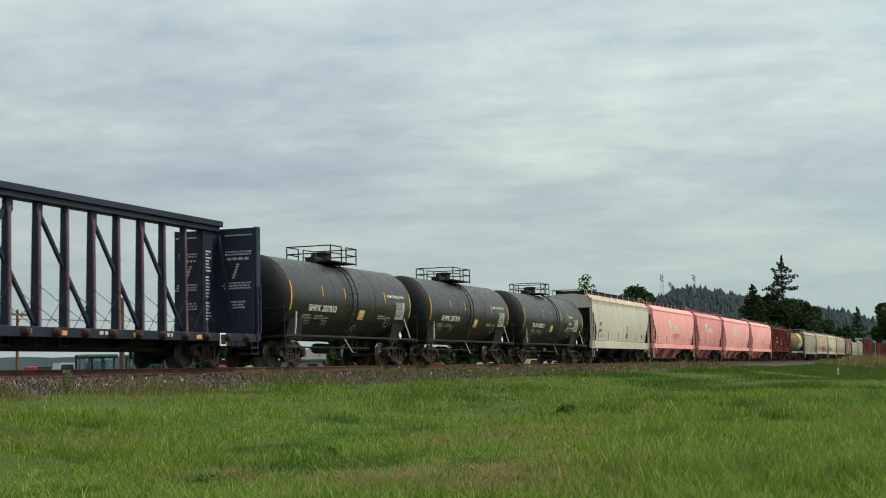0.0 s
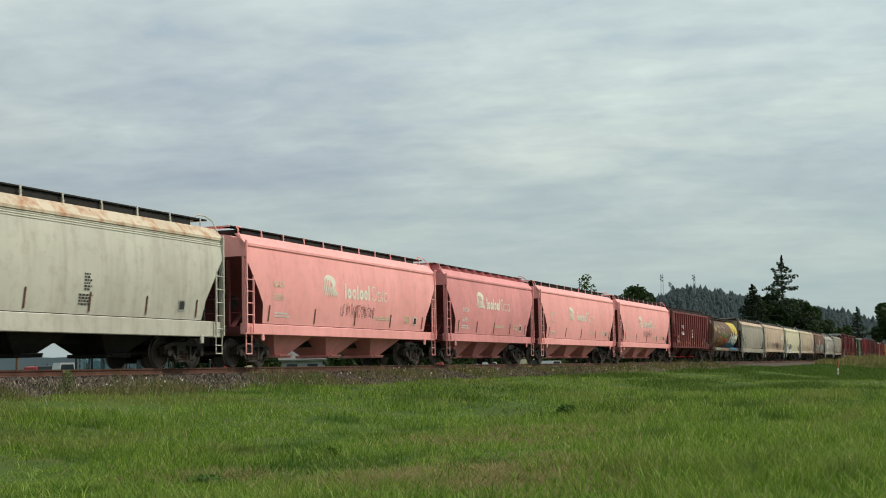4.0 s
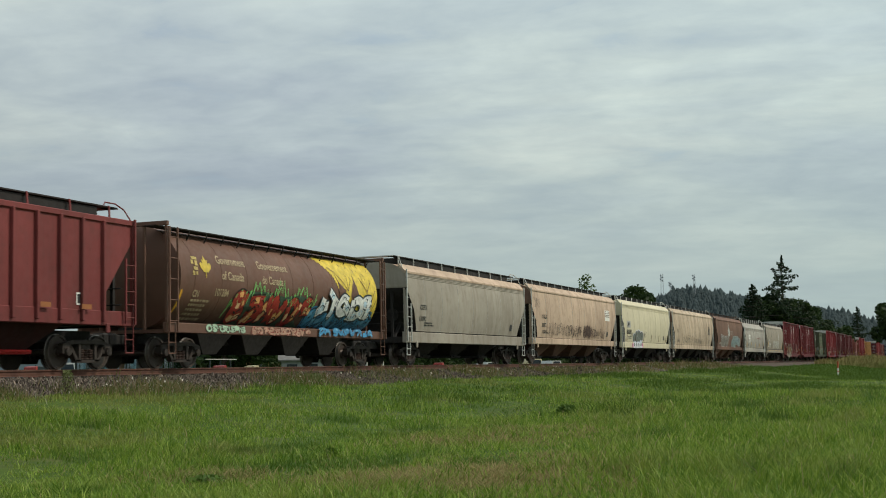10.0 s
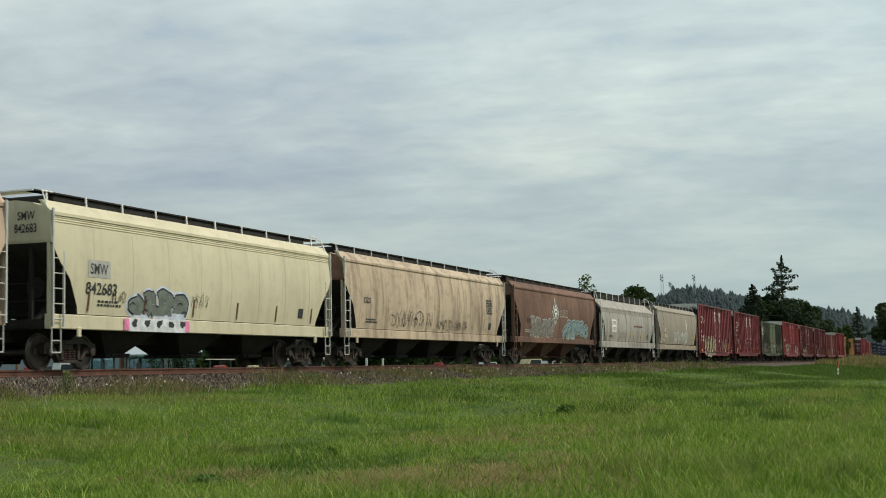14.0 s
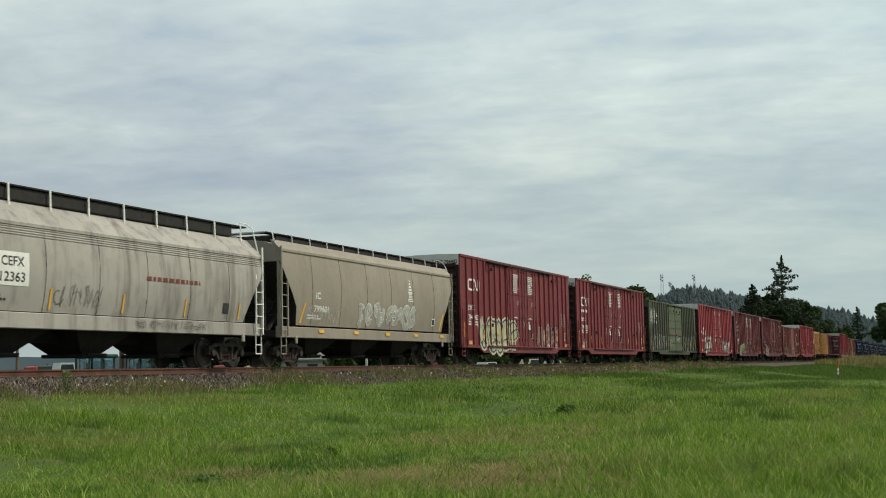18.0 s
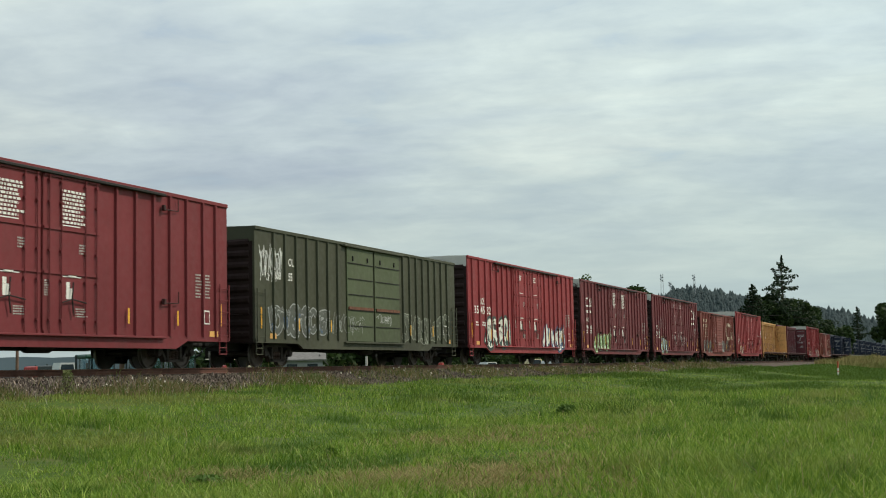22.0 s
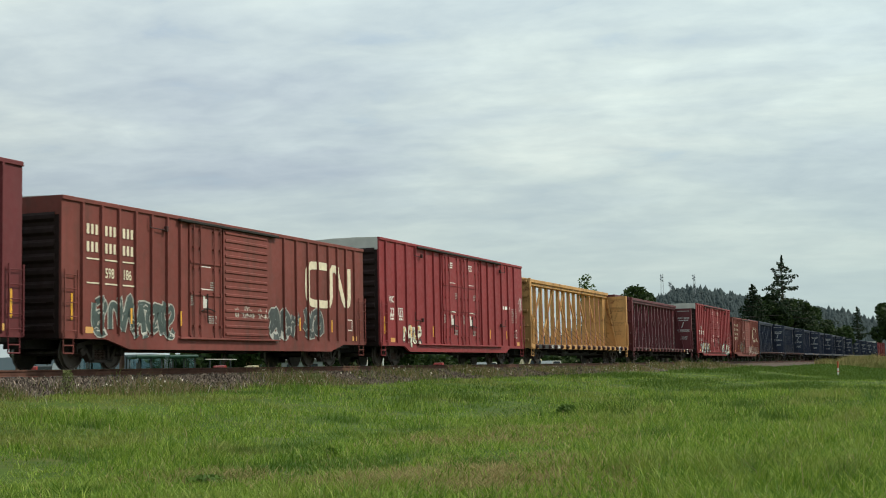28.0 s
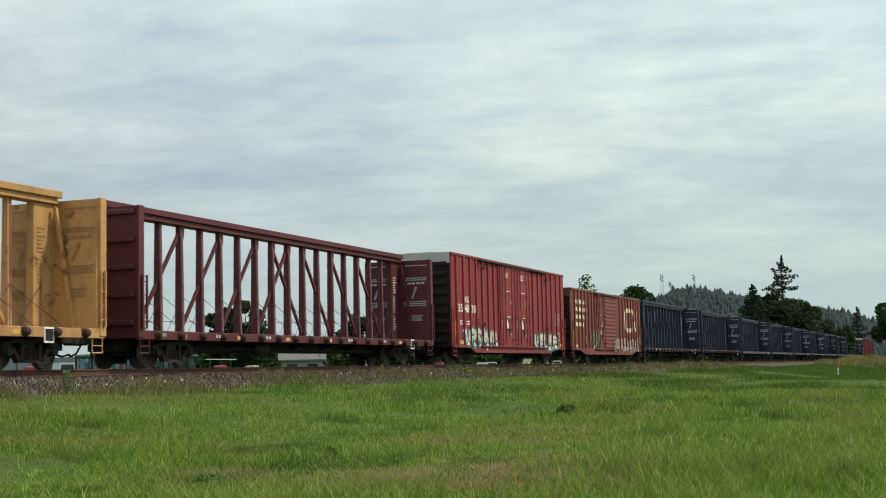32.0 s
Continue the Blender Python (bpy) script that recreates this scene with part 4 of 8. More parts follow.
    dashes(car, 2.2, 1.92, 0.9, 2, 0.05, M_GREY_BAR, side, 14)
    patch(car, 3.1, 3.45, 1.55, 1.92, M_GREY_BAR, side, 0.011, "stencil")
    patch(car, 3.14, 3.41, 1.59, 1.88, M_DARK, side, 0.014, "stencil")
    m = prism([[], []], [(4.0, 1.36), (4.15, 1.21), (4.0, 1.06), (3.85, 1.21)], -1.57, -1.55)
    part("hazard_diamond", m, M_WHITE, car)
    return car, side


# ---- centre-beam flat cars ----
def centrebeam(name, label, x0, x1, body, ink, detail=True, worn=None, group="centre-beam lumber cars"):
    car, L = start_car(name, label, "centre-beam car", x0, x1, 2.5, group)
    h = L / 2
    H = 4.55
    m = cbox([[], []], -h + 0.05, h - 0.05, -1.45, 1.45, 0.92, 1.0, 0.01)
    part("deck", m, body, car)
    for s in (-1, 1):
        m = cbox([[], []], -h, h, *sorted((s * 1.52, s * 1.40)), 0.80, 1.06, 0.015)
        part("side_sill", m, body, car)
        xe = s * h
        # bulkhead with a folded rim and back ribs
        m = prism([[], []], [(xe, 0.85), (xe - s * 0.42, 0.85), (xe - s * 0.22, H), (xe, H)], -1.47, 1.47)
        bh = part("bulkhead", m, body, car, "tall riveted steel bulkhead")
        for y in (-1.50, 1.50):
            m = cbox([[], []], *sorted((xe + s * 0.03, xe - s * 0.25)), y - 0.05, y + 0.05, 0.85, H + 0.02, 0.015)
            part("bulkhead_post", m, body, bh)
        for i in range(5):
            z = 1.2 + i * 0.78
            m = cbox([[], []], *sorted((xe + s * 0.01, xe + s * 0.12)), -1.4, 1.4, z, z + 0.14, 0.02)
            part("bulkhead_rib", m, body, bh)
        stirrup(car, s * (h - 0.1), s * (h - 0.55), -1.5, 0.42, 0.8, body)
        ladder(car, s * (h - 0.10), s * (h - 0.30), 1.1, 2.6, -1.60, body, 4, None, "grab_irons")
    m = cbox([[], []], -h + 0.2, h - 0.2, -0.30, 0.30, H + 0.07, H + 0.26, 0.015)
    part("top_chord", m, body, car)
    m = cbox([[], []], -h + 0.3, h - 0.3, -0.22, 0.22, H - 0.09, H + 0.07, 0.01)
    part("top_chord", m, body, car)
    n, pitch = 18, 1.216
    xs = [pitch * (i - 8.5) for i in range(n)]
    # channel posts: a tapered web across the car with a flange along each edge
    post = [[], []]
    for w, z in ((0.13, 1.0), (0.085, H - 0.06)):
        post[0] += [(px, py, z) for px, py in ((-0.08, -w), (0.06, -w), (0.06, 0.018 - w), (-0.05, 0.018 - w), (-0.05, w - 0.018), (0.06, w - 0.018), (0.06, w), (-0.08, w))]
    post[1] += [(i, (i + 1) % 8, (i + 1) % 8 + 8, i + 8) for i in range(8)] + [tuple(range(7, -1, -1)), tuple(range(8, 16))]
    pm = mesh_of("post", post, body)
    em = mesh_of("post_edge", prism([[], []], [(-0.138, 1.02), (-0.1305, 1.02), (-0.0855, H - 0.08), (-0.093, H - 0.08)], -0.035, 0.062, "x"), worn or body)
    for x in xs:
        o = part("post", pm, None, car)
        o.location = (x, 0, 0)
        e = part("post_edge", em, None, o)
    # solid end panels of the beam
    for s in (-1, 1):
        xa, xb = sorted((s * (h - 0.25), s * (h - 1.2)))
        m = cbox([[], []], xa, xb, -0.12, 0.12, 1.0, H - 0.1, 0.01)
        part("beam_panel", m, body, car)
        m = bar([[], []], (s * (h - 0.45), -0.85, 1.05), (s * (h - 0.45), -0.25, H - 0.2), 0.10, 0.08)
        part("gusset", m, body, car)
    for i in range(4):
        for s in (-1, 1):
            a, b = s * pitch * (7.5 - 2 * i), s * pitch * (7.5 - 2 * i - 2)
            m = bar([[], []], (a, 0, 1.12), (b, 0, H - 0.25), 0.10, 0.09)
            part("diagonal_brace", m, body, car)
            m = prism([[], []], [(b - 0.13, H - 0.08), (b + 0.13, H - 0.08), (b + 0.13, H - 0.40), (b + 0.06, H - 0.52), (b - 0.06, H - 0.52), (b - 0.13, H - 0.40)], -0.096, -0.06)
            part("gusset", m, body, car)
    if detail:
        for i in range(n - 1):
            m = [[], []]
            a, b = xs[i], xs[i + 1]
            part("tie_cable", rod(m, (a, -0.14, 2.2), (b, -0.95, 1.05), 0.009, 5), M_DARK, car)
            part("tie_cable", rod([[], []], (b, -0.14, 2.25), (a, -0.30, 1.10), 0.009, 5), M_DARK, car)
        for i, x in enumerate(xs):
            m = lathe([[], []], [(-1.68, 0.05), (-1.66, 0.09), (-1.52, 0.14), (-1.45, 0.14)], 10, "y", (x + 0.02, 0, 0.93))
            box(m, x - 0.11, x + 0.15, -1.54, -1.48, 0.84, 1.05)
            part("winch", m, M_ROD, car)
    m = box([[], []], -h + 0.4, h - 0.4, -0.45, 0.45, 0.50, 0.92)
    part("centre_sill", m, M_DARK, car)
    for i in range(7):
        x = -h + 4.4 + (L - 8.8) * i / 6
        m = prism([[], []], [(-1.42, 0.85), (-0.4, 0.55), (0.4, 0.55), (1.42, 0.85), (1.42, 0.92), (-1.42, 0.92)], x - 0.06, x + 0.06, "x")
        part("cross_bearer", m, M_DARK, car)
    m = lathe([[], []], [(-0.5, 0.15), (-0.4, 0.2), (0.4, 0.2), (0.5, 0.15)], 12, "x", (-3.2, -0.9, 0.62))
    rod(m, (-7, -1.0, 0.6), (6, -1.0, 0.55), 0.02)
    part("brake_cylinder", m, M_DARK, car, "", True)
    for x in (-1.2, 0.1, 1.1):
        m = [[], []]
        path_rod(m, [(x, -1.3, 0.8), (x, -1.3, 0.60), (x + 0.3, -1.3, 0.60), (x + 0.3, -1.3, 0.8)], 0.02)
        part("pipe_hanger", m, M_DARK, car)
    side = lambda z: -1.52
    # stencils on the inner face of the rear bulkhead, the rear panel and along the sill
    face = h - 0.43

    def inner(y0, z, w, rows, hh, seed):
        r = random.Random(seed)
        mm = [[], []]
        for k in range(rows):
            y, zz = y0 + r.uniform(0, 0.1), z - k * hh * 1.7
            t = (zz - 0.85) / (H - 0.85)
            xx = face + 0.20 * t - 0.012
            while y > y0 - w:
                ww = hh * r.uniform(0.7, 2.2)
                box(mm, xx - 0.004, xx, y - ww, y, zz, zz + hh)
                y -= ww + hh * 0.6
        return tagged(part("stencil", mm, ink, car), kind="stuff")
    for q, yb in enumerate((-0.40, 1.38)):
        inner(yb, 4.30, 0.95, 1, 0.045, 1 + q)
        inner(yb - 0.05, 3.75, 0.85, 2, 0.05, 3 + q)
        inner(yb - 0.15, 3.50, 0.62, 1, 0.085, 5 + q)
        inner(yb - 0.02, 2.72, 0.92, 3, 0.05, 7 + q)
        inner(yb - 0.22, 2.10, 0.5, 3, 0.055, 9 + q)
        mm = [[], []]
        for k in range(6):
            t = (2.9 + k * 0.09 - 0.85) / (H - 0.85)
            xx = face + 0.20 * t - 0.012
            box(mm, xx - 0.004, xx, yb - 0.48 - 0.03 * (k - 3), yb - 0.38 - 0.03 * (k - 3), 2.9 + k * 0.085, 2.9 + k * 0.085 + 0.06)
        tagged(part("stencil", mm, ink, car), kind="stuff")
    mm = [[], []]
    for k in range(22):
        if k % 8 != 7:
            z = 3.75 - k * 0.105
            box(mm, h - 1.05, h - 1.05 + random.Random(k).uniform(0.15, 0.34), -0.135, -0.125, z, z + 0.05)
    tagged(part("stencil", mm, ink, car), kind="stuff")
    for i in range(6):
        x = -h + 2.2 + i * 3.3
        patch(car, x, x + 0.30, 0.86, 0.98, M_ORANGE, side, 0.012, "reflector")
    for i in range(7):
        x = -h + 1.0 + i * 3.2
        dashes(car, x, 0.90, 0.45, 1, 0.10, ink, side, i + 30)
    patch(car, h - 2.6, h - 2.2, 0.66, 1.06, M_WHITE, side, 0.022, "consolidated_stencil")
    patch(car, h - 2.55, h - 2.25, 0.71, 1.01, M_DARK, side, 0.027, "consolidated_stencil")
    return car, h


# ---- paints of the single cars ----
P_BLACK = paint("tank_black", (0.015, 0.0135, 0.0135), (0.044, 0.037, 0.031), 0.28, 0.22, 0.2, 0.34, 0.0, 0.62)
P_ACF = paint("pale_grey_green_paint", (0.57, 0.55, 0.47), (0.22, 0.17, 0.12), 0.35, 0.3, 0.08, 0.55)
P_ACFROOF = paint("rust_stained_roof", (0.58, 0.50, 0.38), (0.42, 0.17, 0.07), 0.95, 0.95, 0.1, 0.7, 0.6)
P_PINK = paint("potash_pink_paint", (0.97, 0.415, 0.395), (0.34, 0.14, 0.11), 0.25, 0.16, 0.08, 0.55)
P_PINK2 = paint("potash_pink_faded", (0.74, 0.30, 0.30), (0.30, 0.13, 0.11), 0.3, 0.2, 0.10, 0.6)
M_LOGO = plain("clean_cream_lettering", (0.86, 0.80, 0.68), 0.6, 0, 0.06, 5.0)
P_OXIDE = paint("oxide_red_hopper", (0.185, 0.042, 0.040), (0.07, 0.035, 0.03), 0.4, 0.4, 0.15, 0.6)
P_GOV = paint("brown_cylinder_paint", (0.145, 0.075, 0.052), (0.10, 0.07, 0.05), 0.4, 0.3, 0.15, 0.5)
P_GREYH = paint("dusty_grey_paint", (0.33, 0.30, 0.25), (0.18, 0.14, 0.10), 0.5, 0.5, 0.12, 0.7)
P_TAN = paint("dusty_tan_paint", (0.51, 0.385, 0.285), (0.17, 0.10, 0.07), 0.45, 0.55, 0.12, 0.7)
P_CREAMH = paint("cream_yellow_paint", (0.60, 0.55, 0.39), (0.30, 0.25, 0.17), 0.25, 0.3, 0.06, 0.6)
P_TAN2 = paint("streaked_tan_paint", (0.50, 0.40, 0.29), (0.10, 0.065, 0.045), 0.55, 0.8, 0.12, 0.7)
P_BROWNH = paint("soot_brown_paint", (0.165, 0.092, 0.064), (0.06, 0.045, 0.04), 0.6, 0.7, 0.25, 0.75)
P_GREYH2 = paint("sooty_pale_grey_paint", (0.36, 0.34, 0.30), (0.11, 0.09, 0.075), 0.32, 0.75, 0.08, 0.65)
P_TAUPE = paint("taupe_grey_paint", (0.285, 0.25, 0.20), (0.16, 0.12, 0.09), 0.35, 0.3, 0.08, 0.6)
P_BOX = paint("box_car_red", (0.168, 0.030, 0.034), (0.09, 0.035, 0.032), 0.3, 0.25, 0.10, 0.55)
P_BOX2 = paint("box_car_bright_red", (0.245, 0.037, 0.041), (0.12, 0.038, 0.035), 0.3, 0.25, 0.10, 0.55)
P_BOX3 = paint("box_car_dark_red", (0.135, 0.030, 0.034), (0.075, 0.034, 0.032), 0.35, 0.3, 0.10, 0.55)
P_BOX4 = paint("box_car_brown_red", (0.182, 0.050, 0.041), (0.075, 0.045, 0.036), 0.45, 0.5, 0.15, 0.65)
P_GREEN = paint("olive_green_paint", (0.058, 0.061, 0.038), (0.05, 0.047, 0.038), 0.4, 0.4, 0.15, 0.6)
P_GREEN2 = paint("repainted_green_door", (0.078, 0.095, 0.050), (0.06, 0.055, 0.04), 0.35, 0.3, 0.12, 0.6)
P_NAVY = paint("navy_blue_paint", (0.016, 0.022, 0.045), (0.05, 0.045, 0.045), 0.3, 0.3, 0.2, 0.5)
P_YEL = paint("golden_yellow_paint", (0.50, 0.285, 0.110), (0.20, 0.09, 0.05), 0.5, 0.6, 0.12, 0.6, 0.9)
P_WORN = paint("worn_flange_paint", (0.20, 0.065, 0.055), (0.55, 0.43, 0.36), 0.45, 0.8, 0.3, 0.7, 0.9)
P_WORNRED = paint("worn_red_flange", (0.13, 0.06, 0.075), (0.30, 0.24, 0.24), 0.5, 0.8, 0.3, 0.6, 0.9)
P_MAROON = paint("maroon_paint", (0.105, 0.024, 0.030), (0.05, 0.03, 0.03), 0.3, 0.3, 0.15, 0.5)

# end slopes of the pink cars: recess shade and grime, both in the colour
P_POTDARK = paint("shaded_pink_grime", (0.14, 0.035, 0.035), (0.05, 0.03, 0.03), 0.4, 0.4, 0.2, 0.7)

# darkened oxide red: shade under the body painted onto the bays
P_OXSHADE = paint("shaded_oxide", (0.055, 0.02, 0.018), (0.03, 0.02, 0.02), 0.4, 0.4, 0.2, 0.8)
M_DULLOR = plain("dull_orange_decal", (0.30, 0.11, 0.035), 0.6, 0, 0.2)
M_STEN = plain("pale_stencil", (0.50, 0.50, 0.50), 0.6, 0, 0.1)
M_FAINT = plain("faded_stencil", (0.34, 0.20, 0.08), 0.7, 0, 0.15)

# ---- the train, from its head to its tail ----
centrebeam("centrebeam_flat_car", "navy blue empty centre-beam lumber flat car with bulkheads", 16.45, 39.08, P_NAVY, M_STEN, True, P_WORNRED)

tank("tank_car", "black tank car with white numbers and platform railing", 46.83, 6.2, P_BLACK, dict(mark="SHPX 207832"))
tank("tank_car", "black tank car with white numbers and platform railing", 59.98, 6.2, P_BLACK, dict(mark="SHPX 207591"))
tank("tank_car", "black chlorine tank car with yellow reflective dashes", 74.03, 6.68, P_BLACK,
     dict(mark="TILX 600211", mark_x=-4.40, dash=(-2.45, -0.72, 1.2, 2.65), placard=-0.9, title=(("DOT-SP 14333", 2.75, 2.62, 0.12), ("CHLORINE", 2.75, 2.22, 0.12), ("INHALATION HAZARD", 2.45, 2.0, 0.12)), ladder=0.0, dome=-0.1, plat=(-0.95, 0.65)))

ACF_END = [(0, 3.45), (0.35, 3.05), (0.80, 2.45), (1.10, 2.0), (1.22, 1.42)]
POT_END = [(0, 3.55), (0.25, 3.2), (0.80, 2.50), (1.15, 2.05), (1.25, 1.42)]
CEF_END = [(0, 3.2), (0.3, 2.75), (0.75, 2.3), (1.15, 1.60), (1.20, 1.42)]

car, side, h = hopper("covered_hopper", "pale grey-cream covered hopper with rust-stained roof", 81.68, 98.15, P_ACF, P_ACFROOF, P_ACF,
                      dict(bulge=0.12, crown=4.34, flutes=3, bays=3, end=ACF_END, ink=M_GREY_BAR, reflectors=6, refmat=M_RUST, bay=M_DARK, gate=M_DARK, sill=(0.92, 1.40), seams=0))
write(car, "ACFX", -h + 1.75, 2.35, 0.22, M_BLACKL, side, 0.75)
write(car, "49454", -h + 1.72, 1.95, 0.22, M_BLACKL, side, 0.75)
dashes(car, h - 7.2, 2.45, 0.35, 6, 0.05, M_BLACKL, side, 4)
dashes(car, h - 7.4, 1.9, 0.7, 4, 0.05, M_BLACKL, side, 5)


def potash(x0, x1, mat, lettering, scrawl, short=False):
    car, side, h = hopper("covered_hopper", "pink covered hopper with white company emblem" + (" and black scrawl" if scrawl else ""), x0, x1, mat, mat, mat,
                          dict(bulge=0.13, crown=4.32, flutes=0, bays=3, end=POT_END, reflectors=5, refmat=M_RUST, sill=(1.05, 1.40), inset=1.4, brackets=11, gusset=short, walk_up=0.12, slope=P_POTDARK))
    # company emblem: a fan of curved stripes and a run of plain blocks
    ex, ey, u = (-h + 4.05, 0.08, 0.93) if short else (-h + 5.62, -0.06, 1.0)
    m = [[], []]
    for k in range(4):
        ribbon(m, [(ex + p * u, z + ey ) for p, z in bend([(0.12 + k * 0.17, 2.58), (0.04 + k * 0.145, 2.90), (0.06 + k * 0.13, 3.16), (0.34 + k * 0.07, 3.31 - k * 0.05),
                   (0.72, 3.26 - k * 0.08), (0.98 - k * 0.07, 3.08 - k * 0.02), (0.76 - k * 0.02, 2.92 - k * 0.01)], 3)], 0.075, side, 0.012 + 0.001 * k)
    for k in range(3):
        ribbon(m, [(ex + (0.56 + k * 0.14) * u, 2.92 + ey), (ex + (0.80 + k * 0.16) * u, 2.58 + ey)], 0.09, side, 0.0165)
    part("emblem", m, M_LOGO, car, "cream striped emblem")
    # the wordmark as a run of plain bars and rings, heavy ones and then thin ones
    m = [[], []]
    x, z0, k0 = ex + 1.78 * u if not short else ex + 1.36, 2.54 + ey, 0.89 if short else 1.0

    def ring(w, tall, line, lift):
        ribbon(m, [(x + w * 0.42 + (w * 0.42 - line / 2) * math.cos(math.pi * q / 8), z0 + tall / 2 + (tall / 2 - line / 2) * math.sin(math.pi * q / 8)) for q in range(17)], line, side, lift)
    for tall, wide in ((0.58, 0.20), (0.40, 0.44), (0.40, 0.44), (0.54, 0.22), (0.40, 0.42), (0.40, 0.40), (0.58, 0.24)):
        w = wide * k0
        if tall > 0.5:
            plate(m, x, x + 0.12, z0, z0 + tall, side, 0.012)
        else:
            ring(w, tall, 0.115, 0.0125)
        x += w
    x += 0.05
    for tall, wide in ((0.58, 0.58), (0.40, 0.46), (0.40, 0.16), (0.40, 0.46)):
        w = wide * k0
        if wide < 0.3:
            plate(m, x + 0.02, x + 0.06, z0, z0 + tall, side, 0.012)
        else:
            ring(w, tall, 0.042, 0.0125)
        x += w
    tagged(part("wordmark", m, M_LOGO, car, "cream wordmark in plain bars and rings"), kind="stuff")
    nx, nz, ink = (-h + 2.08, 2.41, M_WHITE) if short else (-h + 1.83, 2.65, M_CREAM)
    write(car, lettering[0], nx, nz, 0.20, ink, side, w=0.78)
    write(car, lettering[1], nx - 0.02, nz - 0.44, 0.20, ink, side, w=0.74 if len(lettering[1]) > 4 else 0.60)
    dashes(car, h - 3.6, 1.95, 0.9, 4, 0.05, M_CREAM, side, 21)
    dashes(car, h - 6.6, 1.85, 1.6, 2, 0.05, M_CREAM, side, 22)
    if scrawl:
        scribble(car, ex + 1.5, ex + 4.4, 1.75, 2.35, side, (0.10, 0.05, 0.06), 40 + scrawl, 8, 0.035)
    return car


potash(99.5, 116.3, P_PINK, ("GACX", "31578"), 1)
potash(117.6, 130.82, P_PINK2, ("POTX", "1618"), 0, True)
potash(132.13, 149.05, P_PINK, ("GACX", "31577"), 0)
potash(150.48, 167.26, P_PINK, ("GACX", "31766"), 2)

car, side, h = hopper("covered_hopper", "dark oxide red ribbed hopper with red outlet gates", 168.68, 185.55, P_OXIDE, P_OXIDE, P_OXIDE,
                      dict(bulge=0.0, ys=1.5, yt=1.5, top=4.06, crown=4.2, posts=16, bays=3, end=[(0, 3.55), (0.05, 3.5), (1.4, 1.9), (1.42, 1.42)], gate=spray((0.55, 0.03, 0.03)),
                           bay=P_OXSHADE, sill=(1.15, 1.55), outlet_z=0.50, outlet=0.9, walk_up=0.15, ladder=P_OXIDE))
flat16 = lambda z: -1.605
write(car, "GA  CX", -h + 3.35, 2.74, 0.26, M_WHITE, flat16, 0.85)
write(car, "469  683", -h + 3.3, 2.22, 0.26, M_WHITE, flat16, 0.85)
dashes(car, -h + 7.9, 2.6, 0.5, 6, 0.07, M_WHITE, flat16, 7)
for i, x in enumerate((-h + 1.7, -h + 5.2, -h + 6.3, -h + 8.6, h - 4.2, h - 2.5)):
    patch(car, x, x + 0.42, 1.55, 1.68, M_DULLOR, flat16, 0.012, "placard")
patch(car, -h + 1.75, -h + 2.15, 1.9, 2.15, M_DULLOR, flat16, 0.012, "placard")


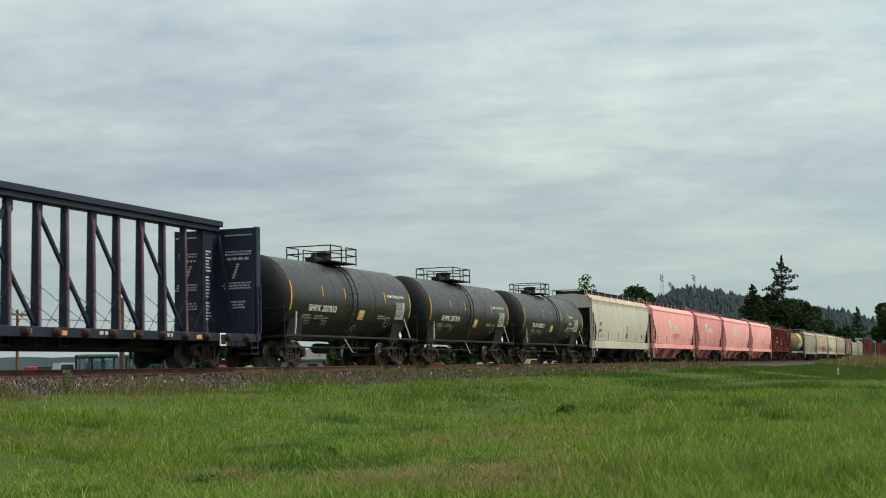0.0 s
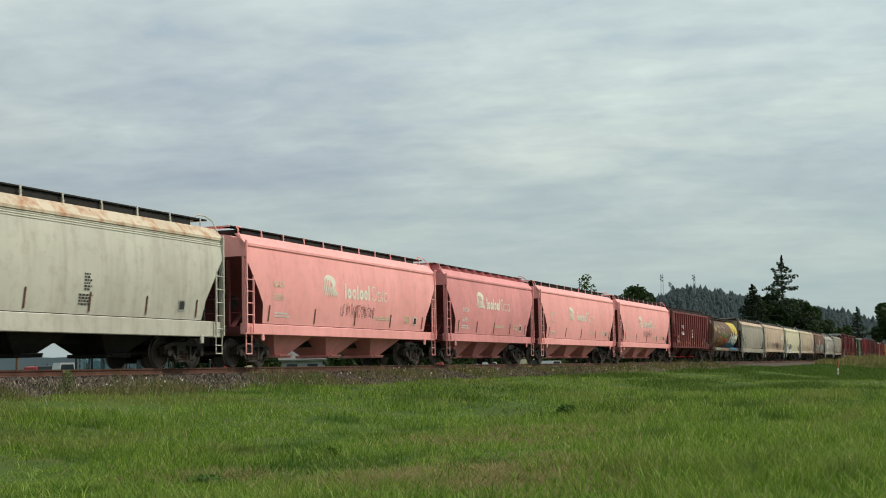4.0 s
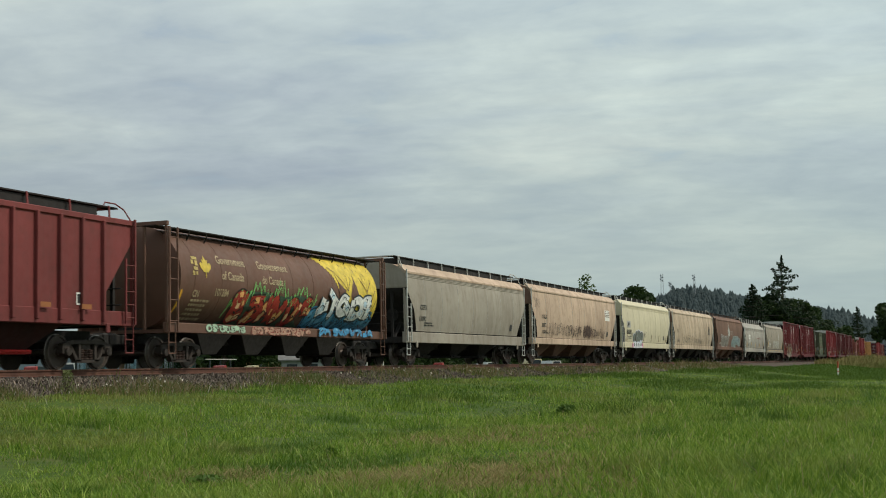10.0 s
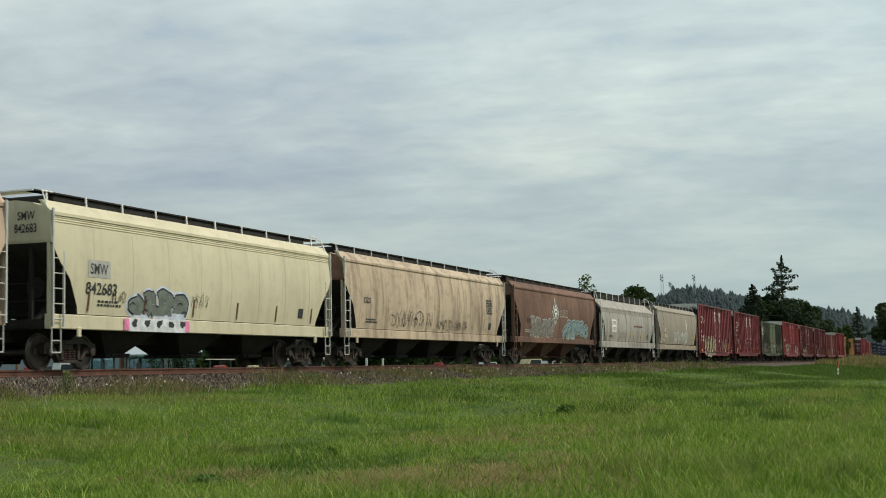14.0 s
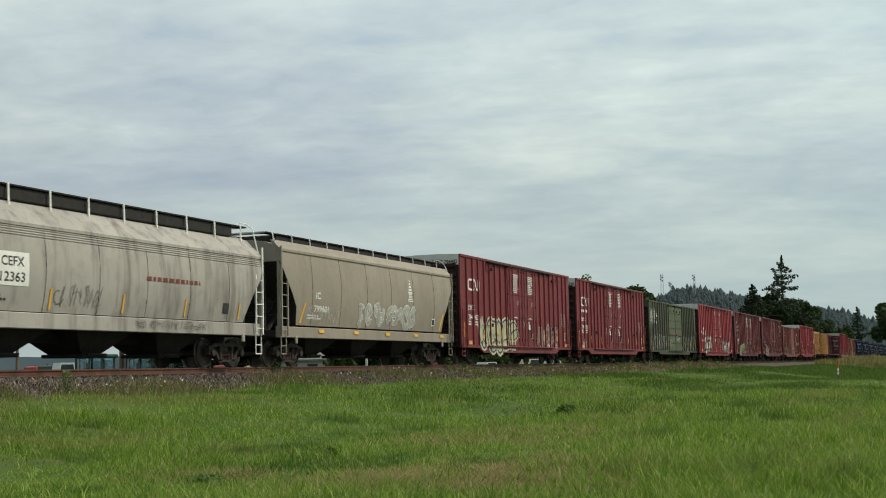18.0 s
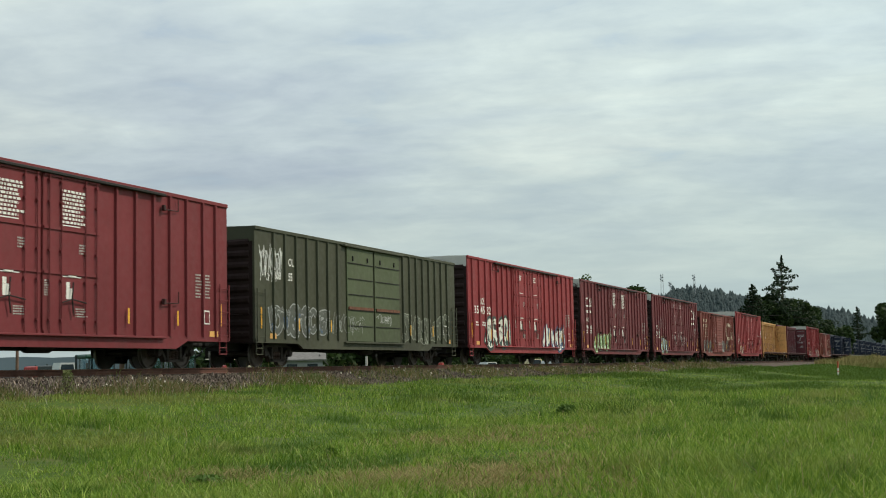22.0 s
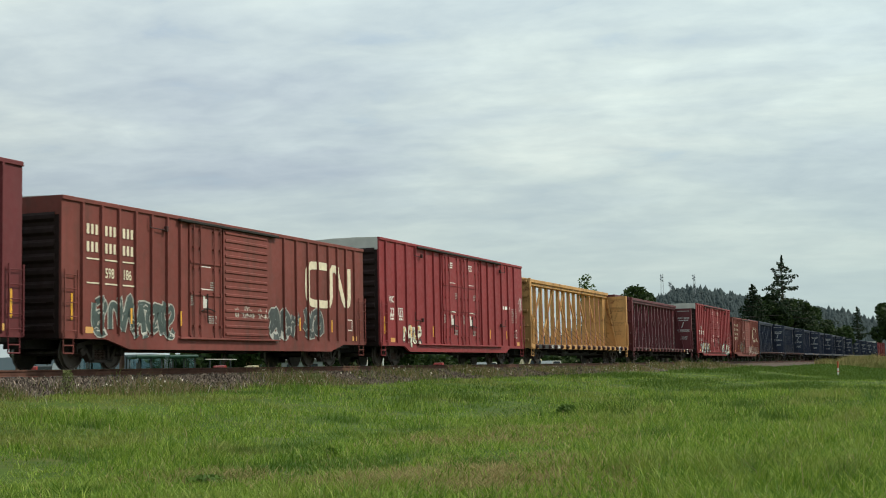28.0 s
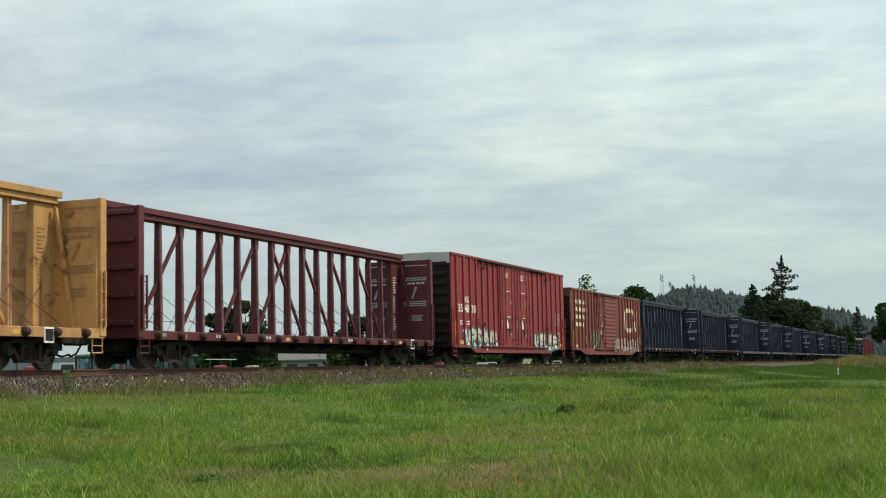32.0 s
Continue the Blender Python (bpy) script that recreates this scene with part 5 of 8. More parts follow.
def cylindrical(x0, x1):
    car, L = start_car("covered_hopper", "brown cylindrical grain hopper with yellow wheat emblem and graffiti", "hopper car", x0, x1, 1.5, "covered hopper cars")
    h = L / 2
    R, zc = 1.56, 2.72
    side = lambda z: -math.sqrt(max(0.01, R * R - min(abs(z - zc), R - 0.01) ** 2))
    hl = h - 0.75
    m = lathe([[], []], [(-hl - 0.22, 0.05), (-hl - 0.20, R * 0.7), (-hl, R), (-hl + 3, R), (0, R), (hl - 3, R), (hl, R), (hl + 0.20, R * 0.7), (hl + 0.22, 0.05)], 48, "x", (0, 0, zc))
    part("tank_body", m, P_GOV, car, "", True)
    for i in range(9):
        x = -hl + 2 * hl * (i + 0.5) / 9
        m = lathe([[], []], [(x - 0.012, R), (x - 0.012, R + 0.008), (x + 0.012, R + 0.008), (x + 0.012, R)], 40, "x", (0, 0, zc))
        part("seam", m, P_GOV, car, "", True)
    for s in (-1, 1):
        m = cbox([[], []], -h, h, *sorted((s * 1.53, s * 1.40)), 1.02, 1.32, 0.02)
        part("side_sill", m, P_GOV, car)
        m = [[], []]
        for y in (-1.5, 1.5, -0.75, 0.75):
            bar(m, (s * (h - 0.06), y, 1.0), (s * (h - 0.06), y, 4.2), 0.07, 0.07)
        box(m, *sorted((s * h, s * (h - 0.12))), -1.55, 1.55, 4.14, 4.26)
        box(m, *sorted((s * h, s * (h - 0.9))), -1.4, 1.4, 1.02, 1.12)
        part("end_frame", m, P_GOV, car)
        ladder(car, s * (h - 0.06), s * (h - 0.50), 1.05, 4.1, -1.60, P_GOV, 5)
        stirrup(car, s * (h - 0.08), s * (h - 0.45), -1.55, 0.42, 1.05, P_GOV)
        m = cbox([[], []], -h, h, *sorted((s * 0.72, s * 1.20)), 4.13, 4.17, 0.008)
        part("running_board", m, M_DARK, car)
    for i in range(15):
        x = -h + 0.8 + (L - 1.6) * i / 14
        m = path_rod([[], []], [(x, -1.18, 4.14), (x, -1.18, 4.02), (x, -1.08, 3.84)], 0.022)
        part("walkway_bracket", m, M_DARK, car)
    m = cbox([[], []], -hl + 0.4, hl - 0.4, -0.35, 0.35, 4.2, 4.30, 0.03)
    part("hatch_cover", m, P_GOV, car)
    for i in range(4):
        cx = -h + 2.4 + (L - 4.8) * (i + 0.5) / 4
        a, b = (L - 4.8) / 8, 0.4
        m = [[(cx - a, -1.0, 1.35), (cx + a, -1.0, 1.35), (cx + a, 1.0, 1.35), (cx - a, 1.0, 1.35), (cx - b, -0.7, 0.42), (cx + b, -0.7, 0.42), (cx + b, 0.7, 0.42), (cx - b, 0.7, 0.42)],
             [(0, 1, 5, 4), (1, 2, 6, 5), (2, 3, 7, 6), (3, 0, 4, 7), (4, 5, 6, 7), (3, 2, 1, 0)]]
        part("hopper_bay", m, M_DARK, car)
    m = box([[], []], -h + 0.2, h - 0.2, -0.25, 0.25, 0.72, 1.2)
    part("centre_sill", m, M_DARK, car)
    # wheat emblem: a yellow field with brown gaps between the ears and brown veins
    m = [[], []]
    n = 22
    for i in range(n):
        za, zb = 1.72 + 2.23 * i / n, 1.72 + 2.23 * (i + 1) / n
        zm = (za + zb) / 2
        xa = 4.45 - 0.72 * (zm - 1.72) if zm < 3.2 else 3.38 - 1.4 * (zm - 3.2) ** 1.15
        plate(m, xa, hl - 0.03, za, zb, side, 0.010)
    part("wheat_emblem", m, spray((0.66, 0.50, 0.06)), car, "faded yellow wheat emblem")
    m = [[], []]
    flat_poly(m, [(3.50, 3.36), (3.72, 3.05), (4.28, 2.80), (4.20, 2.40), (4.02, 2.05), (3.80, 2.42), (3.66, 2.75)], side, 0.026)
    flat_poly(m, [(5.10, 3.45), (5.22, 3.0), (5.48, 2.62), (5.30, 2.15), (4.90, 2.20), (4.72, 2.62), (4.86, 3.0)], side, 0.026)
    flat_poly(m, [(6.02, 2.75), (6.18, 2.2), (6.10, 1.8), (5.92, 2.2)], side, 0.026)
    for pts, w in (((3.12, 3.60), (3.55, 3.45), (4.05, 3.10), (4.45, 2.78)), 0.03), (((4.45, 2.78), (4.75, 3.2), (4.92, 3.75)), 0.03), (((4.45, 2.8), (4.47, 3.3), (4.35, 3.8)), 0.025), \
            (((5.30, 3.70), (5.75, 3.2), (6.15, 2.8), (6.2, 1.9)), 0.035), (((6.15, 2.8), (6.55, 3.2), (6.85, 3.75)), 0.035), (((6.17, 2.85), (6.2, 3.4), (6.05, 3.85)), 0.025), \
            (((6.9, 2.9), (6.6, 2.5), (6.4, 1.9)), 0.03), (((7.0, 2.5), (6.75, 2.1), (6.6, 1.8)), 0.03), (((5.6, 3.9), (5.85, 3.5), (6.0, 3.1)), 0.02):
        ribbon(m, pts, w, side, 0.034)
    part("wheat_emblem", m, P_GOV, car)
    M_PALE = spray((0.42, 0.33, 0.20))
    write(car, "Government", -hl + 2.15, 3.20, 0.26, M_PALE, side, 0.92)
    write(car, "of Canada", -hl + 2.35, 2.72, 0.26, M_PALE, side, 0.92)
    write(car, "Gouvernement", -hl + 4.75, 3.20, 0.26, M_PALE, side, 0.92)
    write(car, "du Canada", -hl + 4.95, 2.72, 0.26, M_PALE, side, 0.92)
    write(car, "101284", -hl + 2.0, 2.20, 0.22, M_PALE, side, 0.9)
    m = [[], []]
    for q, (dx, z, ww, hh) in enumerate(((0.08, 3.24, 0.30, 0.09), (0.0, 3.10, 0.14, 0.12), (0.20, 3.06, 0.16, 0.15), (0.10, 2.92, 0.24, 0.10), (0.04, 2.76, 0.12, 0.13), (0.22, 2.78, 0.10, 0.10))):
        plate(m, -hl + 0.62 + dx, -hl + 0.62 + dx + ww, z, z + hh, side, 0.012)
    part("crest", m, spray((0.50, 0.38, 0.12)), car)
    m = [[], []]
    half = [(0.0, 0.34), (0.08, 0.17), (0.17, 0.22), (0.14, 0.02), (0.25, 0.12), (0.33, 0.06), (0.28, -0.06), (0.12, -0.18), (0.02, -0.18), (0.02, -0.34)]
    flat_poly(m, [(-hl + 1.42 + x, 3.06 + z) for x, z in half] + [(-hl + 1.42 - x, 3.06 + z) for x, z in half[::-1] if x > 0], side, 0.014)
    part("leaf_emblem", m, spray((0.62, 0.46, 0.06)), car)
    dashes(car, -hl + 0.75, 1.98, 1.2, 5, 0.07, M_PALE, side, 19, 1.9)
    write(car, "CN", -hl + 0.75, 2.12, 0.20, M_PALE, side, 0.9)
    m = plate([[], []], -hl + 0.06, -hl + 0.16, 1.5, 2.3, side, 0.012)
    part("reflector", m, M_YELLOW, car)
    skin = lambda z: side(z) - 0.022
    # jagged green outline round a red piece, and a tall white and blue piece
    r = random.Random(77)
    m = [[], []]
    for lift in (0.0, 0.06):
        pts = []
        for i in range(44):
            x = -4.2 + 6.0 * i / 43
            hump = 2.32 + 0.22 * math.sin(i * 0.55 + 1) - 0.9 * max(0, 0.12 - i / 43) * 8
            pts.append((x + r.uniform(-0.05, 0.05), hump + lift + (0.26 if i % 2 else -0.10) * r.uniform(0.5, 1.3)))
        ribbon(m, pts, 0.042, skin, 0.020 + lift * 0.02)
    tagged(part("graffiti", m, spray((0.20, 0.55, 0.16)), car, "green sprayed outline"), kind="stuff")
    m = [[], []]
    flat_poly(m, [(-4.1, 1.38), (-3.9, 1.9), (-3.2, 2.42), (-2.0, 2.45), (-0.6, 2.35), (0.6, 2.45), (1.3, 2.3), (1.7, 1.9), (1.5, 1.38)], skin, 0.005)
    tagged(part("graffiti", m, spray((0.045, 0.085, 0.055)), car, "dark green sprayed ground"), kind="stuff")
    graffiti(car, -3.8, 1.5, 1.38, 2.40, skin, (0.36, 0.035, 0.025), (0.03, 0.02, 0.02), 11, None, 6, ((0.75, 0.40, 0.14), (0.80, 0.55, 0.30)), fat=0.28)
    graffiti(car, 1.5, 7.0, 1.30, 2.0, skin, (0.07, 0.30, 0.52), (0.02, 0.05, 0.09), 19, (0.05, 0.22, 0.42), 7, ((0.16, 0.42, 0.62),), fat=0.34)
    up_ = lambda z: skin(z) - 0.020
    graffiti(car, 1.9, 6.7, 1.70, 2.72, up_, (0.76, 0.78, 0.76), (0.02, 0.04, 0.06), 15, None, 5, ((0.50, 0.66, 0.76),), fat=0.30)
    graffiti(car, 1.9, 6.6, 1.08, 1.38, lambda z: -1.585, (0.06, 0.28, 0.50), (0.05, 0.20, 0.38), 16, None, 9, ((0.20, 0.44, 0.60),), fat=0.24)
    sill = lambda z: -1.535
    graffiti(car, -h + 2.2, -h + 4.6, 1.06, 1.30, sill, (0.40, 0.55, 0.40), (0.02, 0.03, 0.02), 17, None, 7)
    graffiti(car, -h + 5.0, -h + 9.2, 1.04, 1.30, sill, (0.45, 0.28, 0.20), (0.25, 0.03, 0.02), 18, None, 11)
    return car


cylindrical(187.18, 203.0)

car, side, h = hopper("covered_hopper", "dusty grey covered hopper with black lettering", 205.18, 221.45, P_GREYH, P_TAN, P_GREYH,
                      dict(bulge=0.14, top=3.92, crown=4.3, flutes=3, bays=3, end=CEF_END, ink=M_BLACKL, seams=7, seammat=M_GREY_BAR, sill=(0.93, 1.38), bay=M_DARK, gate=M_DARK, board=M_DARK, bracket=M_GALV, ladder=M_GALV))
write(car, "CEFX", -h + 1.42, 2.34, 0.20, M_BLACKL, side, w=0.80)
write(car, "11092", -h + 1.40, 1.86, 0.20, M_BLACKL, side, w=0.78)

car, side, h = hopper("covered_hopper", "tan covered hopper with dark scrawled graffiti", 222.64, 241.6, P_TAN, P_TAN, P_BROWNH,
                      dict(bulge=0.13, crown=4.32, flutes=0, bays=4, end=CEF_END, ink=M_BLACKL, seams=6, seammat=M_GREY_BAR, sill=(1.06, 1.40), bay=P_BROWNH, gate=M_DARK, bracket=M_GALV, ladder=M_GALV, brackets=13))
write(car, "CGLX", -h + 1.83, 2.46, 0.21, M_BLACKL, side, w=0.95)
write(car, "2037", -h + 1.80, 2.0, 0.21, M_BLACKL, side, w=0.85)
scribble(car, -h + 0.5, -h + 1.4, 2.95, 3.6, side, (0.04, 0.03, 0.03), 3, 2, 0.03)
scribble(car, -h + 2.7, -h + 6.4, 1.5, 2.3, side, (0.05, 0.035, 0.03), 4, 6, 0.05)
scribble(car, -h + 6.8, -h + 10.2, 1.5, 2.25, side, (0.07, 0.04, 0.03), 5, 7, 0.09)
scribble(car, -h + 10.5, h - 3.2, 1.5, 2.1, side, (0.09, 0.05, 0.04), 6, 12, 0.07)
scribble(car, -h + 10.7, -h + 12.5, 1.48, 2.30, side, (0.085, 0.045, 0.035), 8, 9, 0.15)
scribble(car, -h + 11.2, -h + 12.2, 1.60, 2.15, side, (0.07, 0.036, 0.03), 9, 6, 0.20)
patch(car, h - 3.1, h - 1.9, 2.68, 3.36, M_WHITE, side, 0.011, "emblem", "white square emblem with dark stripes")
for k in range(4):
    patch(car, h - 3.04, h - 2.62 + 0.05 * k, 3.25 - 0.11 * k, 3.30 - 0.11 * k, P_BROWNH, side, 0.016, "emblem")
    patch(car, h - 2.34 - 0.05 * k, h - 1.96, 3.25 - 0.11 * k, 3.30 - 0.11 * k, P_BROWNH, side, 0.016, "emblem")

car, side, h = hopper("covered_hopper", "cream yellow covered hopper with grey graffiti letters", 243.28, 259.5, P_CREAMH, P_CREAMH, P_CREAMH,
                      dict(bulge=0.12, crown=4.32, flutes=3, bays=3, end=CEF_END, ink=M_BLACKL, seams=8, seammat=P_CREAMH, reflectors=6, refmat=M_RUST, sill=(1.02, 1.40), bay=M_DARK, gate=M_DARK, bracket=M_WHITE, ladder=M_GALV))
patch(car, -h + 1.5, -h + 2.5, 2.40, 2.86, M_GREY_BAR, side, 0.009, "marking")
write(car, "SMW", -0.55, 3.80, 0.22, M_BLACKL, None, 0.75, end=-h)
write(car, "842683", -0.45, 3.48, 0.22, M_BLACKL, None, 0.75, end=-h)
write(car, "SMW", -h + 1.60, 2.49, 0.28, M_BLACKL, side, w=0.78)
write(car, "842683", -h + 1.43, 1.96, 0.31, M_BLACKL, side, w=1.39)
graffiti(car, -h + 3.35, -h + 6.3, 1.40, 2.20, side, (0.16, 0.18, 0.16), (0.02, 0.02, 0.03), 23, (0.55, 0.60, 0.70), 4, fat=0.30)
sl = lambda z: -1.535
patch(car, -h + 3.45, -h + 6.4, 1.02, 1.38, spray((0.62, 0.64, 0.66)), sl, 0.01, "graffiti")
for k in range(5):
    m = [[], []]
    flat_poly(m, blob_outline(random.Random(k), -h + 3.75 + 0.62 * k, 1.25, 0.28, 0.2, 8, 0.2), sl, 0.014)
    part("graffiti", m, spray((0.03, 0.03, 0.035)), car)
patch(car, -h + 3.25, -h + 3.5, 1.05, 1.36, spray((0.75, 0.22, 0.42)), sl, 0.013, "graffiti")
patch(car, -h + 6.35, -h + 6.6, 1.05, 1.36, spray((0.75, 0.22, 0.42)), sl, 0.013, "graffiti")
scribble(car, -h + 2.6, -h + 3.2, 1.75, 2.1, side, (0.04, 0.04, 0.03), 24, 3, 0.03)
scribble(car, -h + 6.6, -h + 7.5, 1.7, 2.25, side, (0.04, 0.04, 0.03), 25, 3, 0.03)

car, side, h = hopper("covered_hopper", "soot-streaked tan covered hopper with outlined graffiti", 260.6, 279.65, P_TAN2, P_TAN2, P_BROWNH,
                      dict(bulge=0.13, crown=4.32, bays=4, end=CEF_END, ink=M_BLACKL, seams=7, seammat=M_GREY_BAR, sill=(1.06, 1.40), bay=M_DARK, gate=M_DARK, bracket=M_GALV, ladder=M_GALV, brackets=12))
write(car, "CGLX", -h + 1.7, 2.4, 0.22, M_BLACKL, side, 0.8)
scribble(car, -h + 4.6, -h + 9.0, 1.5, 2.25, side, (0.05, 0.04, 0.03), 31, 6, 0.05)
scribble(car, -h + 9.6, -h + 13.5, 1.5, 2.0, side, (0.06, 0.05, 0.04), 32, 9, 0.045)
dashes(car, h - 3.0, 3.0, 1.05, 6, 0.09, M_BLACKL, side, 8, 1.35)

car, side, h = hopper("covered_hopper", "soot-brown covered hopper with diamond emblem and graffiti", 281.05, 297.73, P_BROWNH, P_BROWNH, P_BROWNH,
                      dict(bulge=0.12, crown=4.32, bays=3, end=POT_END, ink=M_GREY_BAR, sill=(1.12, 1.42), bracket=P_BROWNH, brackets=11, walk_up=0.14))
write(car, "52118", -h + 2.05, 2.18, 0.24, M_BLACKL, side, 0.8)
cx, cz = -0.72, 2.90
m = [[], []]
DIA = [(0, 1.0), (0.16, 0.55), (0.34, 0.28), (0.50, 0.0), (0.40, -0.30), (0.18, -0.58), (0, -0.95), (-0.18, -0.58), (-0.40, -0.30), (-0.50, 0.0), (-0.34, 0.28), (-0.16, 0.55)]
flat_poly(m, [(cx + a * 1.30, cz + b * 0.80) for a, b in DIA], side, 0.011)
part("emblem", m, M_WHITE, car, "white leaf-shaped emblem")
m = [[], []]
flat_poly(m, [(cx + a * 1.14, cz + b * 0.71) for a, b in DIA], side, 0.015)
part("emblem", m, spray((0.05, 0.07, 0.05)), car)
m = [[], []]
flat_poly(m, [(cx, cz + 0.42), (cx + 0.36, cz), (cx, cz - 0.42), (cx - 0.36, cz)], side, 0.019)
part("emblem", m, M_WHITE, car)
m = [[], []]
for a, b in ((0, 0.2), (0, -0.2), (0.16, 0), (-0.16, 0), (0, 0)):
    flat_poly(m, [(cx + a + 0.075 * math.sin(t), cz + b + 0.075 * math.cos(t)) for t in [2 * math.pi * q / 10 for q in range(10)]], side, 0.023)
part("emblem", m, spray((0.03, 0.03, 0.03)), car)
# an open wordmark in three plain outlined shapes
for x, shape in ((0.90, ((0, 0), (0.20, 0.38), (0.28, 0.38), (0.46, 0), (0, 0))), (1.50, ((0, 0), (0, 0.38), (0.28, 0.36), (0.40, 0.19), (0.28, 0.02), (0, 0))), (2.05, ((0, 0), (0.04, 0.38), (0.36, 0.38), (0.42, 0), (0, 0)))):
    m = [[], []]
    ribbon(m, [(cx + x + p, 2.64 + q) for p, q in shape], 0.045, side, 0.012)
    part("wordmark", m, M_GREY_BAR, car)
graffiti(car, -h + 2.9, -h + 7.3, 1.42, 2.5, side, (0.20, 0.18, 0.155), (0.05, 0.045, 0.04), 35, (0.50, 0.52, 0.50), 7)
graffiti(car, -h + 9.0, h - 2.0, 1.40, 2.42, side, (0.20, 0.27, 0.26), (0.02, 0.03, 0.03), 36, (0.30, 0.36, 0.36), 6, ((0.14, 0.20, 0.36),), fat=0.30)

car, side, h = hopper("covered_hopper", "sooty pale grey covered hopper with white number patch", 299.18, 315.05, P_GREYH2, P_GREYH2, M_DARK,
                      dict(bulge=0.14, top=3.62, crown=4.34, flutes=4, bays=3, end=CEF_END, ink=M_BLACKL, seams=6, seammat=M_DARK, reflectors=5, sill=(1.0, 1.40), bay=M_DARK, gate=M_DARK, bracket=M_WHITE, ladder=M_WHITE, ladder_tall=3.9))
patch(car, -h + 2.69, -h + 3.87, 2.02, 2.84, M_WHITE, side, 0.010, "marking")
write(car, "CEFX", -h + 2.82, 2.50, 0.23, M_BLACKL, side, w=0.86)
write(car, "12363", -h + 2.80, 2.12, 0.23, M_BLACKL, side, w=0.92)
scribble(car, -h + 5.0, -h + 7.0, 1.5, 2.2, side, (0.16, 0.14, 0.12), 41, 4, 0.04)
scribble(car, -h + 8.5, -h + 12.5, 1.08, 1.36, sl, (0.10, 0.09, 0.08), 42, 9, 0.03)
dashes(car, -h + 9.0, 2.45, 4.0, 1, 0.12, P_BOX4, side, 43)

car, side, h = hopper("covered_hopper", "taupe covered hopper with pale grey graffiti", 316.27, 332.78, P_TAUPE, P_TAUPE, P_TAUPE,
                      dict(bulge=0.13, crown=4.32, bays=3, end=POT_END, ink=M_WHITE, seams=6, seammat=M_DARK, sill=(0.98, 1.36), bracket=M_GALV, bay=M_DARK, gate=M_DARK, brackets=12))
write(car, "IC", -h + 2.62, 2.38, 0.23, M_WHITE, side, w=0.36)
write(car, "799601", -h + 2.50, 1.92, 0.22, M_WHITE, side, w=1.16)
scribble(car, -h + 2.0, -h + 4.5, 1.5, 2.1, side, (0.45, 0.43, 0.38), 44, 5, 0.04)
graffiti(car, -h + 6.3, -h + 11.9, 1.42, 2.46, side, (0.36, 0.35, 0.31), (0.62, 0.63, 0.60), 45, None, 9, (), fat=0.22)
for x in (-h + 1.5, h - 1.6):
    m = bar([[], []], (x, side(1.5) - 0.014, 1.48), (x + 0.3, side(2.2) - 0.014, 2.2), 0.09, 0.006)
    part("reflector", m, M_YELLOW, car)
m = [[], []]
ix = h - 5.1
for k in range(5):
    plate(m, ix - 0.04 * (5 - k), ix + 0.04 * (5 - k), 2.95 + k * 0.12, 3.03 + k * 0.12, side, 0.012)
    plate(m, ix - 0.26 + 0.03 * k, ix + 0.26 - 0.03 * k, 2.62 + k * 0.07, 2.66 + k * 0.07, side, 0.012)
part("emblem", m, M_WHITE, car)
for i in range(5):
    patch(car, -h + 3.0 + i * 3.0, -h + 3.4 + i * 3.0, 1.18, 1.30, M_YELLOW, sl, 0.012, "reflector")

# box cars
RIBS60 = [q - 9.25 for q in (0.75, 1.60, 2.39, 3.25, 4.06, 4.88, 5.72, 6.58, 12.48, 13.40, 14.30, 15.15, 16.05, 16.98, 17.72)]
RIBS_AOK = [q - 9.25 for q in (0.53, 1.50, 2.41, 3.25, 4.13, 5.00, 5.82, 6.55, 12.36, 13.31, 14.14, 14.95, 15.88, 16.84, 17.74)]
RIBS_WC = [q - 9.345 for q in (0.57, 1.63, 2.70, 3.76, 4.86, 5.84, 6.68, 12.10, 13.05, 14.10, 15.15, 16.20, 17.20)]
DOORS60 = [(-2.45, -0.02, "plug"), (0.02, 2.45, "plug")]


def logo_pair(car, x, z, s, mat, side, w=1.2):
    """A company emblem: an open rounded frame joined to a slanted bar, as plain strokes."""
    m = [[], []]
    q = s * w
    path = [(0.60, 0.93), (0.30, 0.93), (0.18, 0.92), (0.10, 0.87), (0.06, 0.78), (0.05, 0.62), (0.05, 0.34), (0.06, 0.20), (0.10, 0.11), (0.18, 0.06), (0.30, 0.05), (0.56, 0.05), (0.64, 0.07), (0.69, 0.13), (0.71, 0.24),
            (0.71, 0.72), (0.72, 0.84), (0.76, 0.91), (0.83, 0.91), (0.89, 0.84), (1.06, 0.20), (1.11, 0.10), (1.17, 0.07), (1.22, 0.12), (1.24, 0.24), (1.24, 0.96)]
    ribbon(m, [(x + a * q, z + b * s) for a, b in path], 0.18 * s, side, 0.012)
    part("emblem", raised(m, side), mat, car, "white company emblem")


